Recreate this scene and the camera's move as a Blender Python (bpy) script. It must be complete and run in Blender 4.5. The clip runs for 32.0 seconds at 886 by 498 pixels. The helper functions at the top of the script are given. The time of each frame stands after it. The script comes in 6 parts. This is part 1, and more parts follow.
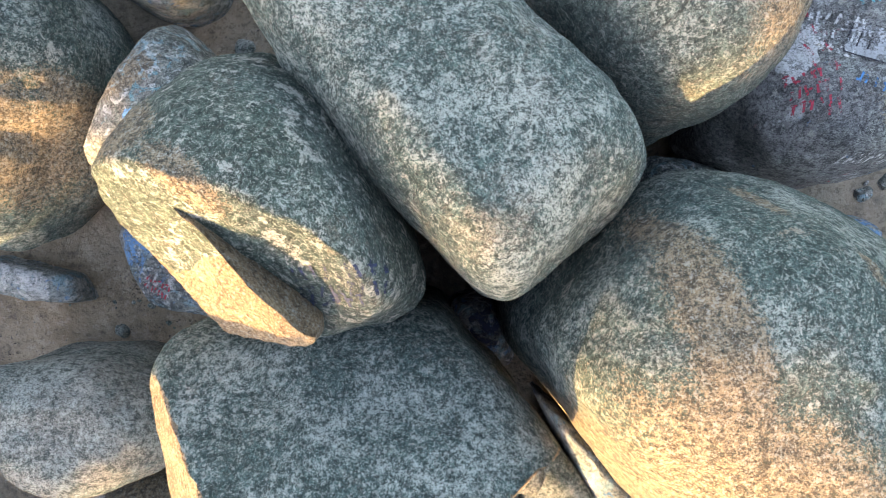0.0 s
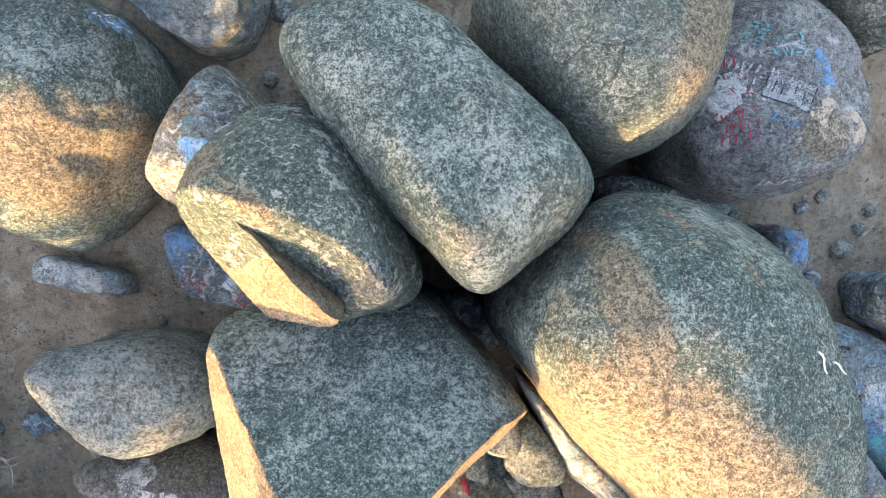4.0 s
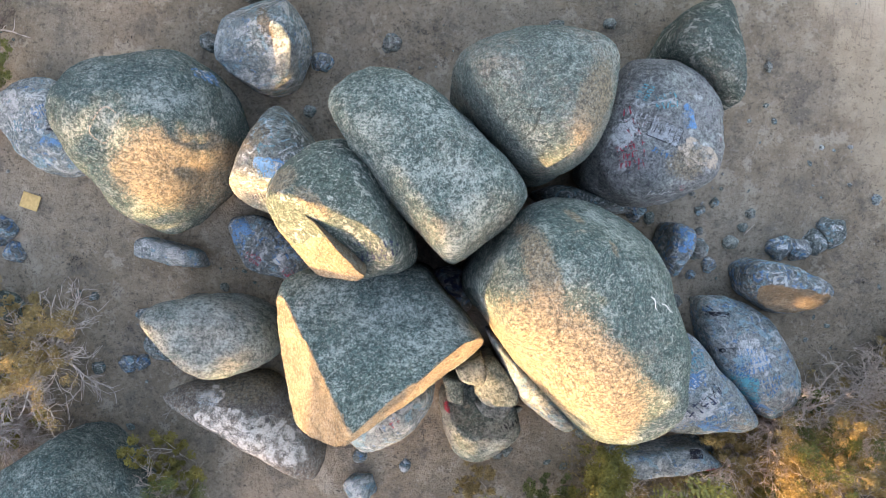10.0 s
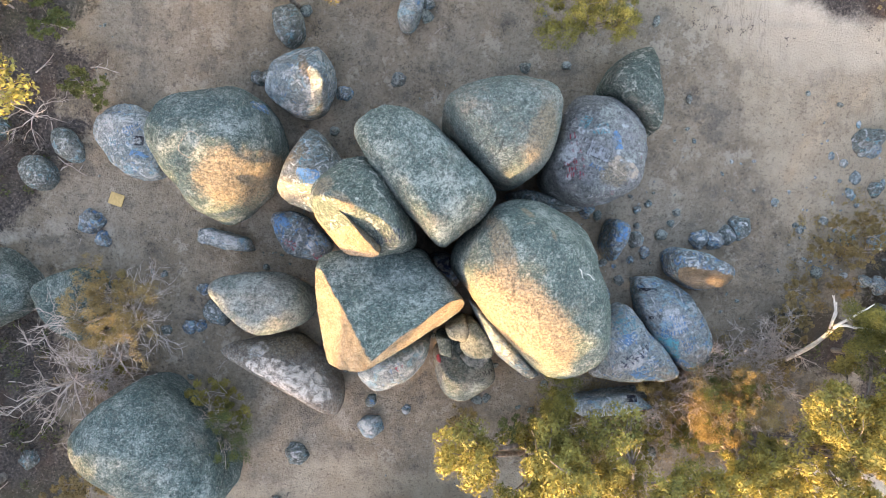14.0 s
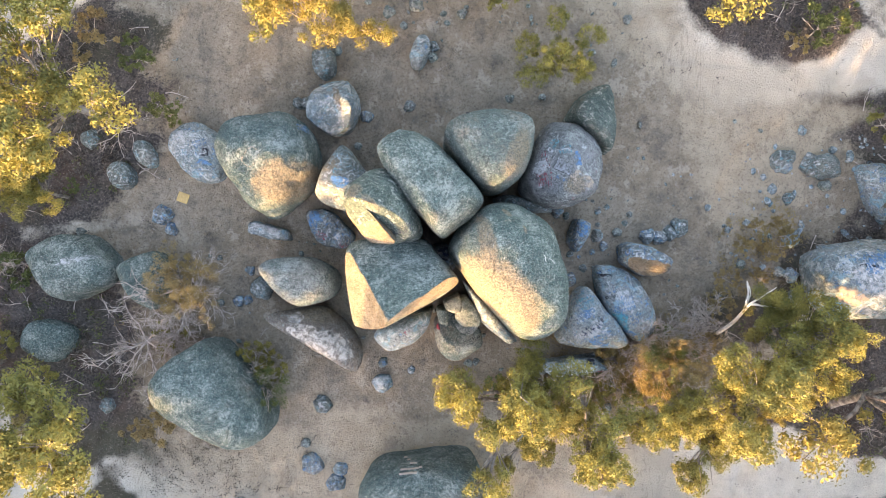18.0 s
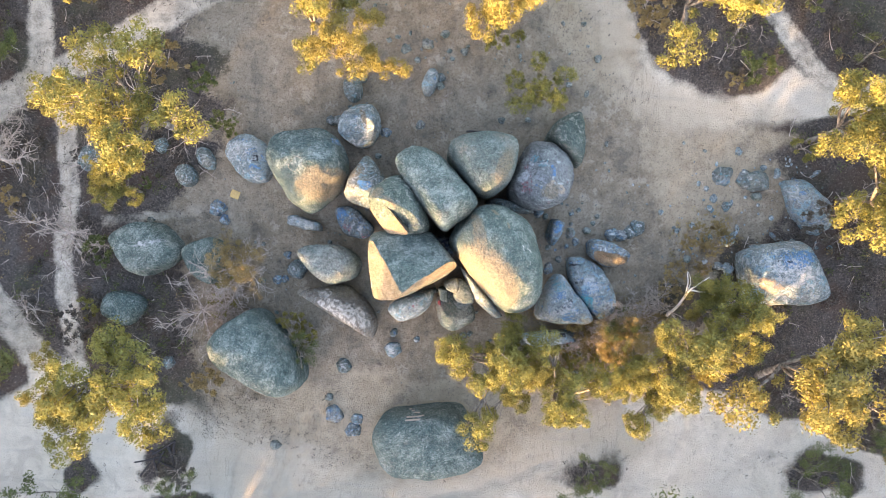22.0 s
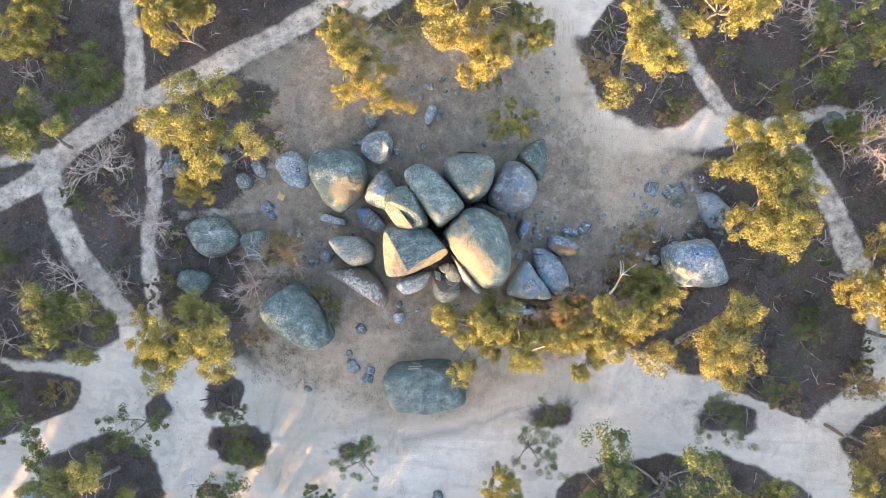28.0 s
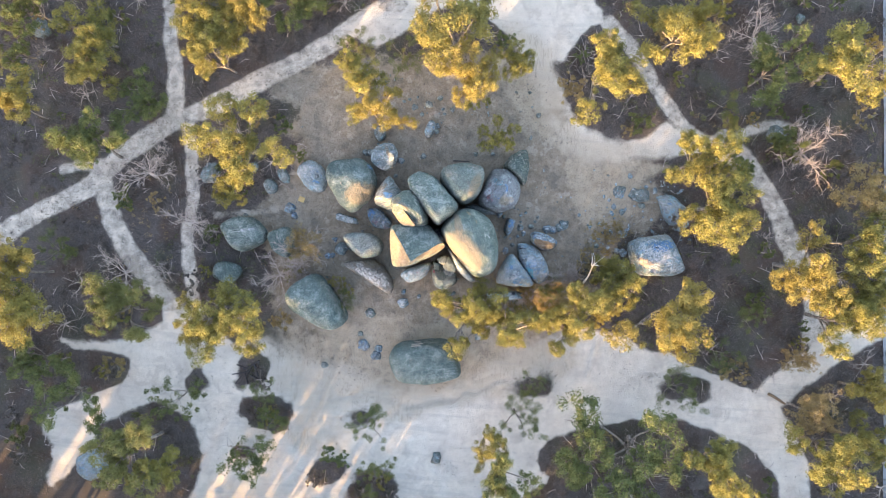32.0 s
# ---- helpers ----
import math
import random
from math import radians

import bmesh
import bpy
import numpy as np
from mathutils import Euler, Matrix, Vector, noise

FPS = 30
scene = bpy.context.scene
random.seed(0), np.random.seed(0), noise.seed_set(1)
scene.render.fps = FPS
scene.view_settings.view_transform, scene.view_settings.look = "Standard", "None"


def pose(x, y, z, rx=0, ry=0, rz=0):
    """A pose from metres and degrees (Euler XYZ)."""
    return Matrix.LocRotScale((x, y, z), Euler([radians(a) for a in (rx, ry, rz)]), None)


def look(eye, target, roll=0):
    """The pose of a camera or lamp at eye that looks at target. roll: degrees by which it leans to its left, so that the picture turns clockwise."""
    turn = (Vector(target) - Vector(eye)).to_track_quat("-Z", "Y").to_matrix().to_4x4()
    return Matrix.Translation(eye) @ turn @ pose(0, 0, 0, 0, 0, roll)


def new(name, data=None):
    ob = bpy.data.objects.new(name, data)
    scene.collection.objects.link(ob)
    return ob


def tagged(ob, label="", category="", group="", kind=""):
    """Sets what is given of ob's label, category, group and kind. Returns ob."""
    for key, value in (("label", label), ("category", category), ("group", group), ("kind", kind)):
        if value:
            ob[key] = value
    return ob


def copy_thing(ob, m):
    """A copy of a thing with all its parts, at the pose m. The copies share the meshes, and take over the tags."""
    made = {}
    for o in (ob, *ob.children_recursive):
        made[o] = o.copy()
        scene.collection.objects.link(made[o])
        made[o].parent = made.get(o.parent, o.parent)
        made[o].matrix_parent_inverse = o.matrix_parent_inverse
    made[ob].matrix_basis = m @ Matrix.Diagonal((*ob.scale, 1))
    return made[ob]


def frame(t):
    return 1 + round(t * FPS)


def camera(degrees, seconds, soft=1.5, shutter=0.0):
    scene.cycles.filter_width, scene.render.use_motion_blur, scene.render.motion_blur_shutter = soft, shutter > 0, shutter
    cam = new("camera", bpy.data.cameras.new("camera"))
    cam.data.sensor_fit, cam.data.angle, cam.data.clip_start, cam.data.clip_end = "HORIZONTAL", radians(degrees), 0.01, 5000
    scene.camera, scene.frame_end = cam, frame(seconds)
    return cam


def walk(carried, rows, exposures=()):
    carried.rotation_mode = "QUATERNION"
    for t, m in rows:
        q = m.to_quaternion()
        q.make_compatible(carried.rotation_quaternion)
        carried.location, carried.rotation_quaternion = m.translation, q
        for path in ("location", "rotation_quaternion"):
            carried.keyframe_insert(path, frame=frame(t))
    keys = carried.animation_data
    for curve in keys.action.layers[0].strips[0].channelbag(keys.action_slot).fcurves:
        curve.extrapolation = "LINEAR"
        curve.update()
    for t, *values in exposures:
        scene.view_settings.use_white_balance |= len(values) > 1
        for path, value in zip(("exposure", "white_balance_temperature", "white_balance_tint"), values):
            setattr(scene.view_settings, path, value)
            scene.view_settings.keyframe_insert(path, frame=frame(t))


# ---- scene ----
from mathutils.bvhtree import BVHTree

cam = camera(72.0, 32.0, soft=0.7)
ROWS = [
    (0.0, 0.001, 0.001, 18.573, 0.16, -0.32, 0.00),
    (0.5, -0.003, 0.046, 18.801, 0.16, -0.32, 0.04),
    (1.0, 0.013, 0.073, 19.069, 0.15, -0.32, 0.09),
    (1.5, 0.031, 0.075, 19.383, 0.14, -0.32, 0.14),
    (2.0, 0.035, 0.064, 19.726, 0.13, -0.31, 0.19),
    (2.5, 0.031, 0.064, 20.123, 0.12, -0.30, 0.25),
    (3.0, 0.053, 0.080, 20.576, 0.11, -0.29, 0.32),
    (3.5, 0.104, 0.104, 21.065, 0.11, -0.28, 0.38),
    (5.5, 0.263, 0.102, 22.855, 0.06, -0.17, 0.63),
    (6.0, 0.289, 0.024, 23.137, 0.04, -0.14, 0.69),
    (6.5, 0.345, -0.056, 23.539, 0.02, -0.13, 0.75),
    (7.0, 0.421, -0.068, 24.098, 0.00, -0.11, 0.82),
    (7.5, 0.491, -0.038, 24.812, 0.00, -0.10, 0.89),
    (8.0, 0.534, -0.018, 25.620, -0.00, -0.08, 0.96),
    (8.5, 0.564, -0.042, 26.456, -0.02, -0.06, 1.05),
    (9.0, 0.603, -0.136, 27.310, -0.05, -0.04, 1.14),
    (9.5, 0.646, -0.258, 28.220, -0.07, -0.02, 1.23),
    (10.0, 0.691, -0.356, 29.187, -0.09, 0.01, 1.31),
    (10.5, 0.744, -0.432, 30.173, -0.10, 0.03, 1.39),
    (11.0, 0.803, -0.506, 31.149, -0.11, 0.04, 1.45),
    (11.5, 0.857, -0.574, 32.132, -0.11, 0.06, 1.52),
    (12.0, 0.910, -0.639, 33.148, -0.11, 0.06, 1.57),
    (12.5, 0.963, -0.702, 34.204, -0.11, 0.06, 1.61),
    (13.0, 1.017, -0.774, 35.292, -0.11, 0.06, 1.65),
    (13.5, 1.067, -0.864, 36.394, -0.11, 0.06, 1.67),
    (14.0, 1.104, -0.963, 37.508, -0.11, 0.05, 1.69),
    (14.5, 1.129, -1.060, 38.638, -0.10, 0.05, 1.73),
    (16.5, 1.148, -1.439, 43.329, -0.06, 0.05, 2.06),
    (17.0, 1.160, -1.505, 44.544, -0.04, 0.05, 2.20),
    (17.5, 1.159, -1.570, 45.781, -0.02, 0.06, 2.35),
    (18.0, 1.169, -1.641, 47.042, -0.01, 0.06, 2.51),
    (18.5, 1.193, -1.724, 48.321, -0.00, 0.06, 2.69),
    (19.0, 1.223, -1.812, 49.621, -0.00, 0.06, 2.86),
    (19.5, 1.236, -1.892, 50.952, 0.01, 0.07, 3.04),
    (20.0, 1.237, -1.976, 52.307, 0.02, 0.09, 3.21),
    (20.5, 1.232, -2.071, 53.683, 0.02, 0.11, 3.38),
    (21.0, 1.219, -2.178, 55.080, 0.01, 0.14, 3.54),
    (21.5, 1.200, -2.294, 56.497, 0.01, 0.17, 3.69),
    (22.0, 1.181, -2.415, 57.933, -0.00, 0.19, 3.84),
    (22.5, 1.170, -2.534, 59.385, -0.01, 0.22, 3.97),
    (23.0, 1.181, -2.641, 60.848, -0.02, 0.23, 4.09),
    (23.5, 1.235, -2.729, 62.332, -0.01, 0.21, 4.20),
    (24.0, 1.312, -2.810, 63.834, 0.00, 0.19, 4.30),
    (24.5, 1.396, -2.890, 65.351, 0.01, 0.16, 4.39),
    (25.0, 1.475, -2.970, 66.878, 0.02, 0.13, 4.47),
    (25.5, 1.544, -3.051, 68.412, 0.03, 0.12, 4.55),
    (27.5, 1.720, -3.399, 74.599, 0.09, 0.11, 4.75),
    (28.0, 1.781, -3.496, 76.139, 0.09, 0.10, 4.77),
    (28.5, 1.859, -3.599, 77.676, 0.09, 0.08, 4.78),
    (29.0, 1.936, -3.703, 79.216, 0.08, 0.06, 4.78),
    (29.5, 2.003, -3.804, 80.766, 0.07, 0.04, 4.77),
    (30.0, 2.056, -3.900, 82.331, 0.07, 0.04, 4.75),
    (30.5, 2.096, -3.991, 83.914, 0.07, 0.03, 4.73),
    (31.0, 2.123, -4.077, 85.518, 0.08, 0.04, 4.71),
    (31.5, 2.137, -4.160, 87.140, 0.08, 0.05, 4.69),
    (32.0, 2.143, -4.240, 88.772, 0.09, 0.07, 4.67),
]

walk(cam, [(t, pose(x, y, z, rx, ry, rz)) for t, x, y, z, rx, ry, rz in ROWS], [(0, 3.72, 7230, 24), (8, 3.58, 7220, 24), (14, 3.56, 7250, 24), (20, 3.5, 7050, 23), (32, 3.34, 6560, 22)])

# ---- light: a low warm sun from the south-south-west, blue evening sky ----
SUN_BEARING, SUN_HEIGHT = radians(207.0), radians(7.2)
world = bpy.data.worlds.new("world")
scene.world = world
world.use_nodes = True
_wn = world.node_tree.nodes
_sky = _wn.new("ShaderNodeTexSky")
_sky.sky_type, _sky.sun_disc = "NISHITA", False
_sky.sun_elevation, _sky.sun_rotation = SUN_HEIGHT, SUN_BEARING
_sky.air_density, _sky.dust_density = 1.0, 1.5
world.node_tree.links.new(_sky.outputs[0], _wn["Background"].inputs[0])
_wn["Background"].inputs[1].default_value = 0.15
_sd = bpy.data.lights.new("sun", "SUN")
_sd.energy, _sd.angle, _sd.color = 2.25, radians(0.8), (1.0, 0.69, 0.3)
sun = new("sun", _sd)
TO_SUN = Vector((math.sin(SUN_BEARING) * math.cos(SUN_HEIGHT), math.cos(SUN_BEARING) * math.cos(SUN_HEIGHT), math.sin(SUN_HEIGHT)))
sun.matrix_world = look(TO_SUN * 200, (0, 0, 0))


# ---- materials ----
class Nodes:
    """A small node-tree writer."""

    def __init__(self, name):
        self.mat = bpy.data.materials.new(name)
        self.mat.use_nodes = True
        self.tree = self.mat.node_tree
        self.bsdf = self.tree.nodes["Principled BSDF"]

    def add(self, kind, **sets):
        n = self.tree.nodes.new(kind)
        for key, v in sets.items():
            n.inputs[key].default_value = v
        return n

    def link(self, a, b):
        self.tree.links.new(a, b)

    def coords(self, vary=True):
        """Object coordinates in metres, shifted for each object."""
        tc = self.add("ShaderNodeTexCoord")
        if not vary:
            return tc.outputs["Object"]
        info = self.add("ShaderNodeObjectInfo")
        mul = self.add("ShaderNodeVectorMath")
        mul.operation = "MULTIPLY_ADD"
        mul.inputs[1].default_value = (37.0, 91.0, 53.0)
        self.link(info.outputs["Random"], mul.inputs[0])
        self.link(tc.outputs["Object"], mul.inputs[2])
        return mul.outputs[0]

    def noise(self, vec, scale, detail=4.0, rough=0.55, distortion=0.0):
        n = self.add("ShaderNodeTexNoise", Scale=scale, Detail=detail, Roughness=rough, Distortion=distortion)
        self.link(vec, n.inputs["Vector"])
        return n.outputs["Fac"]

    def voronoi(self, vec, scale, feature="F1"):
        n = self.add("ShaderNodeTexVoronoi", Scale=scale)
        n.feature = feature
        self.link(vec, n.inputs["Vector"])
        return n

    def step(self, fac, lo, hi, a=0.0, b=1.0):
        n = self.add("ShaderNodeMapRange")
        n.interpolation_type = "SMOOTHSTEP"
        for i, v in ((1, lo), (2, hi), (3, a), (4, b)):
            n.inputs[i].default_value = v
        self.link(fac, n.inputs[0])
        return n.outputs[0]

    def math(self, op, a, b):
        n = self.add("ShaderNodeMath")
        n.operation = op
        for i, v in enumerate((a, b)):
            if isinstance(v, (int, float)):
                n.inputs[i].default_value = v
            else:
                self.link(v, n.inputs[i])
        return n.outputs[0]

    def mix(self, fac, a, b):
        n = self.add("ShaderNodeMix")
        n.data_type = "RGBA"
        for i, v in ((0, fac), (6, a), (7, b)):
            if isinstance(v, (int, float)):
                n.inputs[i].default_value = v
            elif isinstance(v, tuple):
                n.inputs[i].default_value = (*v, 1)
            else:
                self.link(v, n.inputs[i])
        return n.outputs[2]

    def bump(self, height, strength, distance, under=None):
        n = self.add("ShaderNodeBump", Strength=strength, Distance=distance)
        self.link(height, n.inputs["Height"])
        if under:
            self.link(under, n.inputs["Normal"])
        return n.outputs[0]

    def done(self, color, rough=0.9, normal=None):
        if isinstance(color, tuple):
            self.bsdf.inputs["Base Color"].default_value = (*color, 1)
        else:
            self.link(color, self.bsdf.inputs["Base Color"])
        if isinstance(rough, (int, float)):
            self.bsdf.inputs["Roughness"].default_value = rough
        else:
            self.link(rough, self.bsdf.inputs["Roughness"])
        self.bsdf.inputs["Specular IOR Level"].default_value = 0.25
        if normal:
            self.link(normal, self.bsdf.inputs["Normal"])
        return self.mat


def rock_material(name, stone, lichen, amount, crust=0.3, spots=0.5, paint=(), peel=0.2):
    """Granite with mineral grain, dark green lichen, pale crusts, light spots, peeled patches and old spray paint."""
    n = Nodes(name)
    v = n.coords()
    big, mid, fine = n.noise(v, 0.32, 3), n.noise(v, 1.5, 6, 0.62), n.noise(v, 7.0, 8, 0.74)
    grain, sharp = n.noise(v, 30.0, 5, 0.85), n.noise(v, 17.0, 8, 0.84, 0.4)
    col = n.mix(n.step(mid, 0.3, 0.7), tuple(c * 0.75 for c in stone), tuple(min(1, c * 1.2) for c in stone))
    cover = n.math("ADD", n.math("MULTIPLY", big, 0.6), n.math("ADD", n.math("MULTIPLY", mid, 0.35), n.math("MULTIPLY", fine, 0.3)))
    mask = n.step(cover, 0.74 - 0.30 * amount, 0.82 - 0.24 * amount)
    green = n.mix(n.step(fine, 0.36, 0.62), tuple(c * 0.52 for c in lichen), tuple(c * 1.5 for c in lichen))
    col = n.mix(n.math("MULTIPLY", mask, 0.85), col, green)
    # small light spots, thick in drifts
    thick = n.math("MULTIPLY", n.noise(v, 0.8, 5, 0.6), 0.5)
    dots = n.step(n.math("ADD", sharp, thick), 0.85 - 0.1 * spots, 0.875 - 0.1 * spots)
    col = n.mix(n.math("MULTIPLY", dots, 0.68), col, (0.41, 0.45, 0.41))
    blotch = n.noise(v, 5.2, 7, 0.7, 0.5)
    col = n.mix(n.step(blotch, 0.48, 0.42, 0, 0.7), col, tuple(c * 0.45 for c in lichen))
    col = n.mix(n.math("MULTIPLY", n.step(n.math("ADD", blotch, n.math("MULTIPLY", thick, 0.35)), 0.70 - 0.06 * spots, 0.73 - 0.06 * spots), 0.58), col, (0.43, 0.46, 0.42))
    pits = n.step(n.math("ADD", sharp, n.math("MULTIPLY", big, 0.2)), 0.53, 0.49)
    col = n.mix(n.math("MULTIPLY", pits, 0.75), col, tuple(c * 0.4 for c in lichen))
    # larger ragged crusts
    drift = n.math("ADD", n.math("MULTIPLY", n.noise(v, 1.9, 4, 0.62, 0.6), 0.6), n.math("MULTIPLY", fine, 0.42))
    rind = n.step(drift, 0.665 - 0.14 * crust, 0.685 - 0.14 * crust)
    col = n.mix(n.math("MULTIPLY", rind, 0.8), col, (0.44, 0.43, 0.38))
    bare = n.math("ADD", n.math("MULTIPLY", n.noise(v, 0.55, 3, 0.5, 1.0), 0.75), n.math("MULTIPLY", fine, 0.22))
    col = n.mix(n.math("MULTIPLY", n.step(bare, 0.70 - 0.16 * peel, 0.72 - 0.16 * peel), 0.8), col, (0.36, 0.29, 0.225))
    scraped = n.add("ShaderNodeVertexColor")
    scraped.layer_name = "worn"
    parts = n.add("ShaderNodeSeparateColor")
    n.link(scraped.outputs[0], parts.inputs[0])
    gone = n.math("ADD", parts.outputs[0], n.math("ADD", n.math("MULTIPLY", mid, 0.5), n.math("MULTIPLY", sharp, 1.5)))
    tan = n.mix(n.step(fine, 0.42, 0.58), (0.075, 0.058, 0.04), (0.28, 0.21, 0.135))
    tan = n.mix(n.step(sharp, 0.5, 0.58, 0, 0.55), tan, (0.35, 0.285, 0.205))
    col = n.mix(n.math("MULTIPLY", n.step(gone, 1.40, 1.50), 0.92), col, tan)
    for i, (tone, much, size) in enumerate(paint):
        off = n.add("ShaderNodeVectorMath")
        off.inputs[1].default_value = (11.3 * i + 5, 7.1 * i, 3.7 * i)
        n.link(v, off.inputs[0])
        patch = n.math("ADD", n.math("MULTIPLY", n.noise(off.outputs[0], size, 3, 0.5, 1.6), 0.7), n.math("MULTIPLY", fine, 0.36))
        col = n.mix(n.math("MULTIPLY", n.step(patch, 0.68 - 0.2 * much, 0.75 - 0.2 * much), 0.7), col, tone)
    # freshly broken stone: warm and clean
    split = n.mix(n.step(mid, 0.38, 0.62), (0.21, 0.145, 0.088), (0.35, 0.26, 0.165))
    split = n.mix(n.step(fine, 0.52, 0.6, 0, 0.6), split, (0.14, 0.10, 0.068))
    split = n.mix(n.step(sharp, 0.5, 0.6, 0, 0.3), split, (0.42, 0.34, 0.24))
    opened = n.math("ADD", parts.outputs[1], n.math("ADD", n.math("MULTIPLY", fine, 0.3), n.math("MULTIPLY", sharp, 0.3)))
    col = n.mix(n.step(opened, 0.62, 0.72), col, split)
    col = n.mix(n.step(grain, 0.56, 0.59, 0.0, 0.55), col, (0.39, 0.42, 0.38))
    col = n.mix(n.step(grain, 0.465, 0.43, 0.0, 0.85), col, (0.028, 0.028, 0.026))
    speck = n.noise(v, 12.0, 3, 0.7)
    col = n.mix(n.step(speck, 0.585, 0.615, 0.0, 0.45), col, (0.40, 0.41, 0.37))
    col = n.mix(n.step(speck, 0.425, 0.395, 0.0, 0.6), col, tuple(c * 0.42 for c in lichen))
    warp = n.add("ShaderNodeVectorMath")
    warp.operation = "MULTIPLY_ADD"
    warp.inputs[1].default_value = (1.6, 1.6, 1.6)
    n.link(mid, warp.inputs[0])
    n.link(v, warp.inputs[2])
    seams = n.voronoi(warp.outputs[0], 0.23, "DISTANCE_TO_EDGE").outputs["Distance"]
    crack = n.math("MULTIPLY", n.step(seams, 0.006, 0.002), n.step(big, 0.5, 0.56))
    col = n.mix(n.math("MULTIPLY", crack, 0.5), col, (0.02, 0.018, 0.016))
    bump = n.bump(grain, 0.8, 0.03)
    bump = n.bump(crack, -0.8, 0.05, bump)
    bump = n.bump(fine, 0.9, 0.14, bump)
    bump = n.bump(mid, 0.5, 0.3, bump)
    return n.done(col, 0.85, bump)


SKYBLUE = (0.22, 0.39, 0.46)
BLUE, RED, WHITE, TEAL, INK = (0.05, 0.20, 0.43), (0.40, 0.06, 0.09), (0.60, 0.61, 0.61), (0.10, 0.30, 0.36), (0.03, 0.03, 0.06)
ROCK = {}
ROCK["green"] = rock_material("rock_green", (0.215, 0.205, 0.175), (0.039, 0.084, 0.078), 1.0, 0.35, 0.6, (), 0.05)
ROCK["flaky"] = rock_material("rock_flaky", (0.25, 0.215, 0.17), (0.037, 0.075, 0.064), 0.9, 0.75, 0.1, (), 0.25)
ROCK["mottled"] = rock_material("rock_mottled", (0.22, 0.205, 0.175), (0.043, 0.087, 0.080), 0.95, 0.35, 0.8, (), 0.12)
ROCK["peeled"] = rock_material("rock_peeled", (0.27, 0.225, 0.17), (0.054, 0.080, 0.073), 0.85, 0.2, 0.1, (), 0.45)
ROCK["brown"] = rock_material("rock_brown", (0.25, 0.22, 0.18), (0.066, 0.105, 0.096), 0.75, 0.2, 0.3, (), 0.1)
ROCK["grey"] = rock_material("rock_grey", (0.255, 0.25, 0.225), (0.064, 0.104, 0.096), 0.55, 0.5, 0.7, (), 0.2)
ROCK["pale"] = rock_material("rock_pale", (0.36, 0.32, 0.28), (0.11, 0.125, 0.12), 0.5, 0.5, 0.5, ((WHITE, 0.42, 0.7), (TEAL, 0.12, 0.9)), 0.4)
ROCK["paint"] = rock_material("rock_painted", (0.26, 0.25, 0.24), (0.10, 0.125, 0.135), 0.6, 0.3, 0.4, ((SKYBLUE, 0.6, 1.5), (WHITE, 0.62, 2.2), (BLUE, 0.56, 2.2)))
ROCK["paintl"] = rock_material("rock_lightly_painted", (0.25, 0.235, 0.22), (0.09, 0.115, 0.11), 0.7, 0.3, 0.4, ((SKYBLUE, 0.42, 1.5), (TEAL, 0.34, 1.9), (WHITE, 0.52, 2.6)))
ROCK["paintw"] = rock_material("rock_whitewashed", (0.31, 0.335, 0.335), (0.14, 0.19, 0.205), 0.55, 0.4, 0.4, ((SKYBLUE, 0.6, 1.0), (WHITE, 0.7, 1.3), (BLUE, 0.36, 2.6)))
ROCK["tagged"] = rock_material("rock_tagged", (0.28, 0.265, 0.265), (0.12, 0.125, 0.13), 0.65, 0.4, 0.5, ((WHITE, 0.4, 0.8), (BLUE, 0.12, 1.2), (RED, 0.1, 1.3)))
ROCK["earthy"] = rock_material("rock_earthy", (0.25, 0.19, 0.15), (0.13, 0.105, 0.09), 0.5, 0.2, 0.3, (), 0.3)
ROCK["fresh"] = rock_material("rock_fresh_break", (0.30, 0.22, 0.14), (0.20, 0.145, 0.09), 0.4, 0.1, 0.1, (), 0.5)
ROCK["blue"] = rock_material("rock_blue_washed", (0.33, 0.335, 0.33), (0.16, 0.205, 0.215), 0.5, 0.4, 0.5, ((SKYBLUE, 0.62, 1.1), (WHITE, 0.56, 1.7), (TEAL, 0.34, 1.4), (BLUE, 0.44, 2.0), (INK, 0.24, 3.4)))


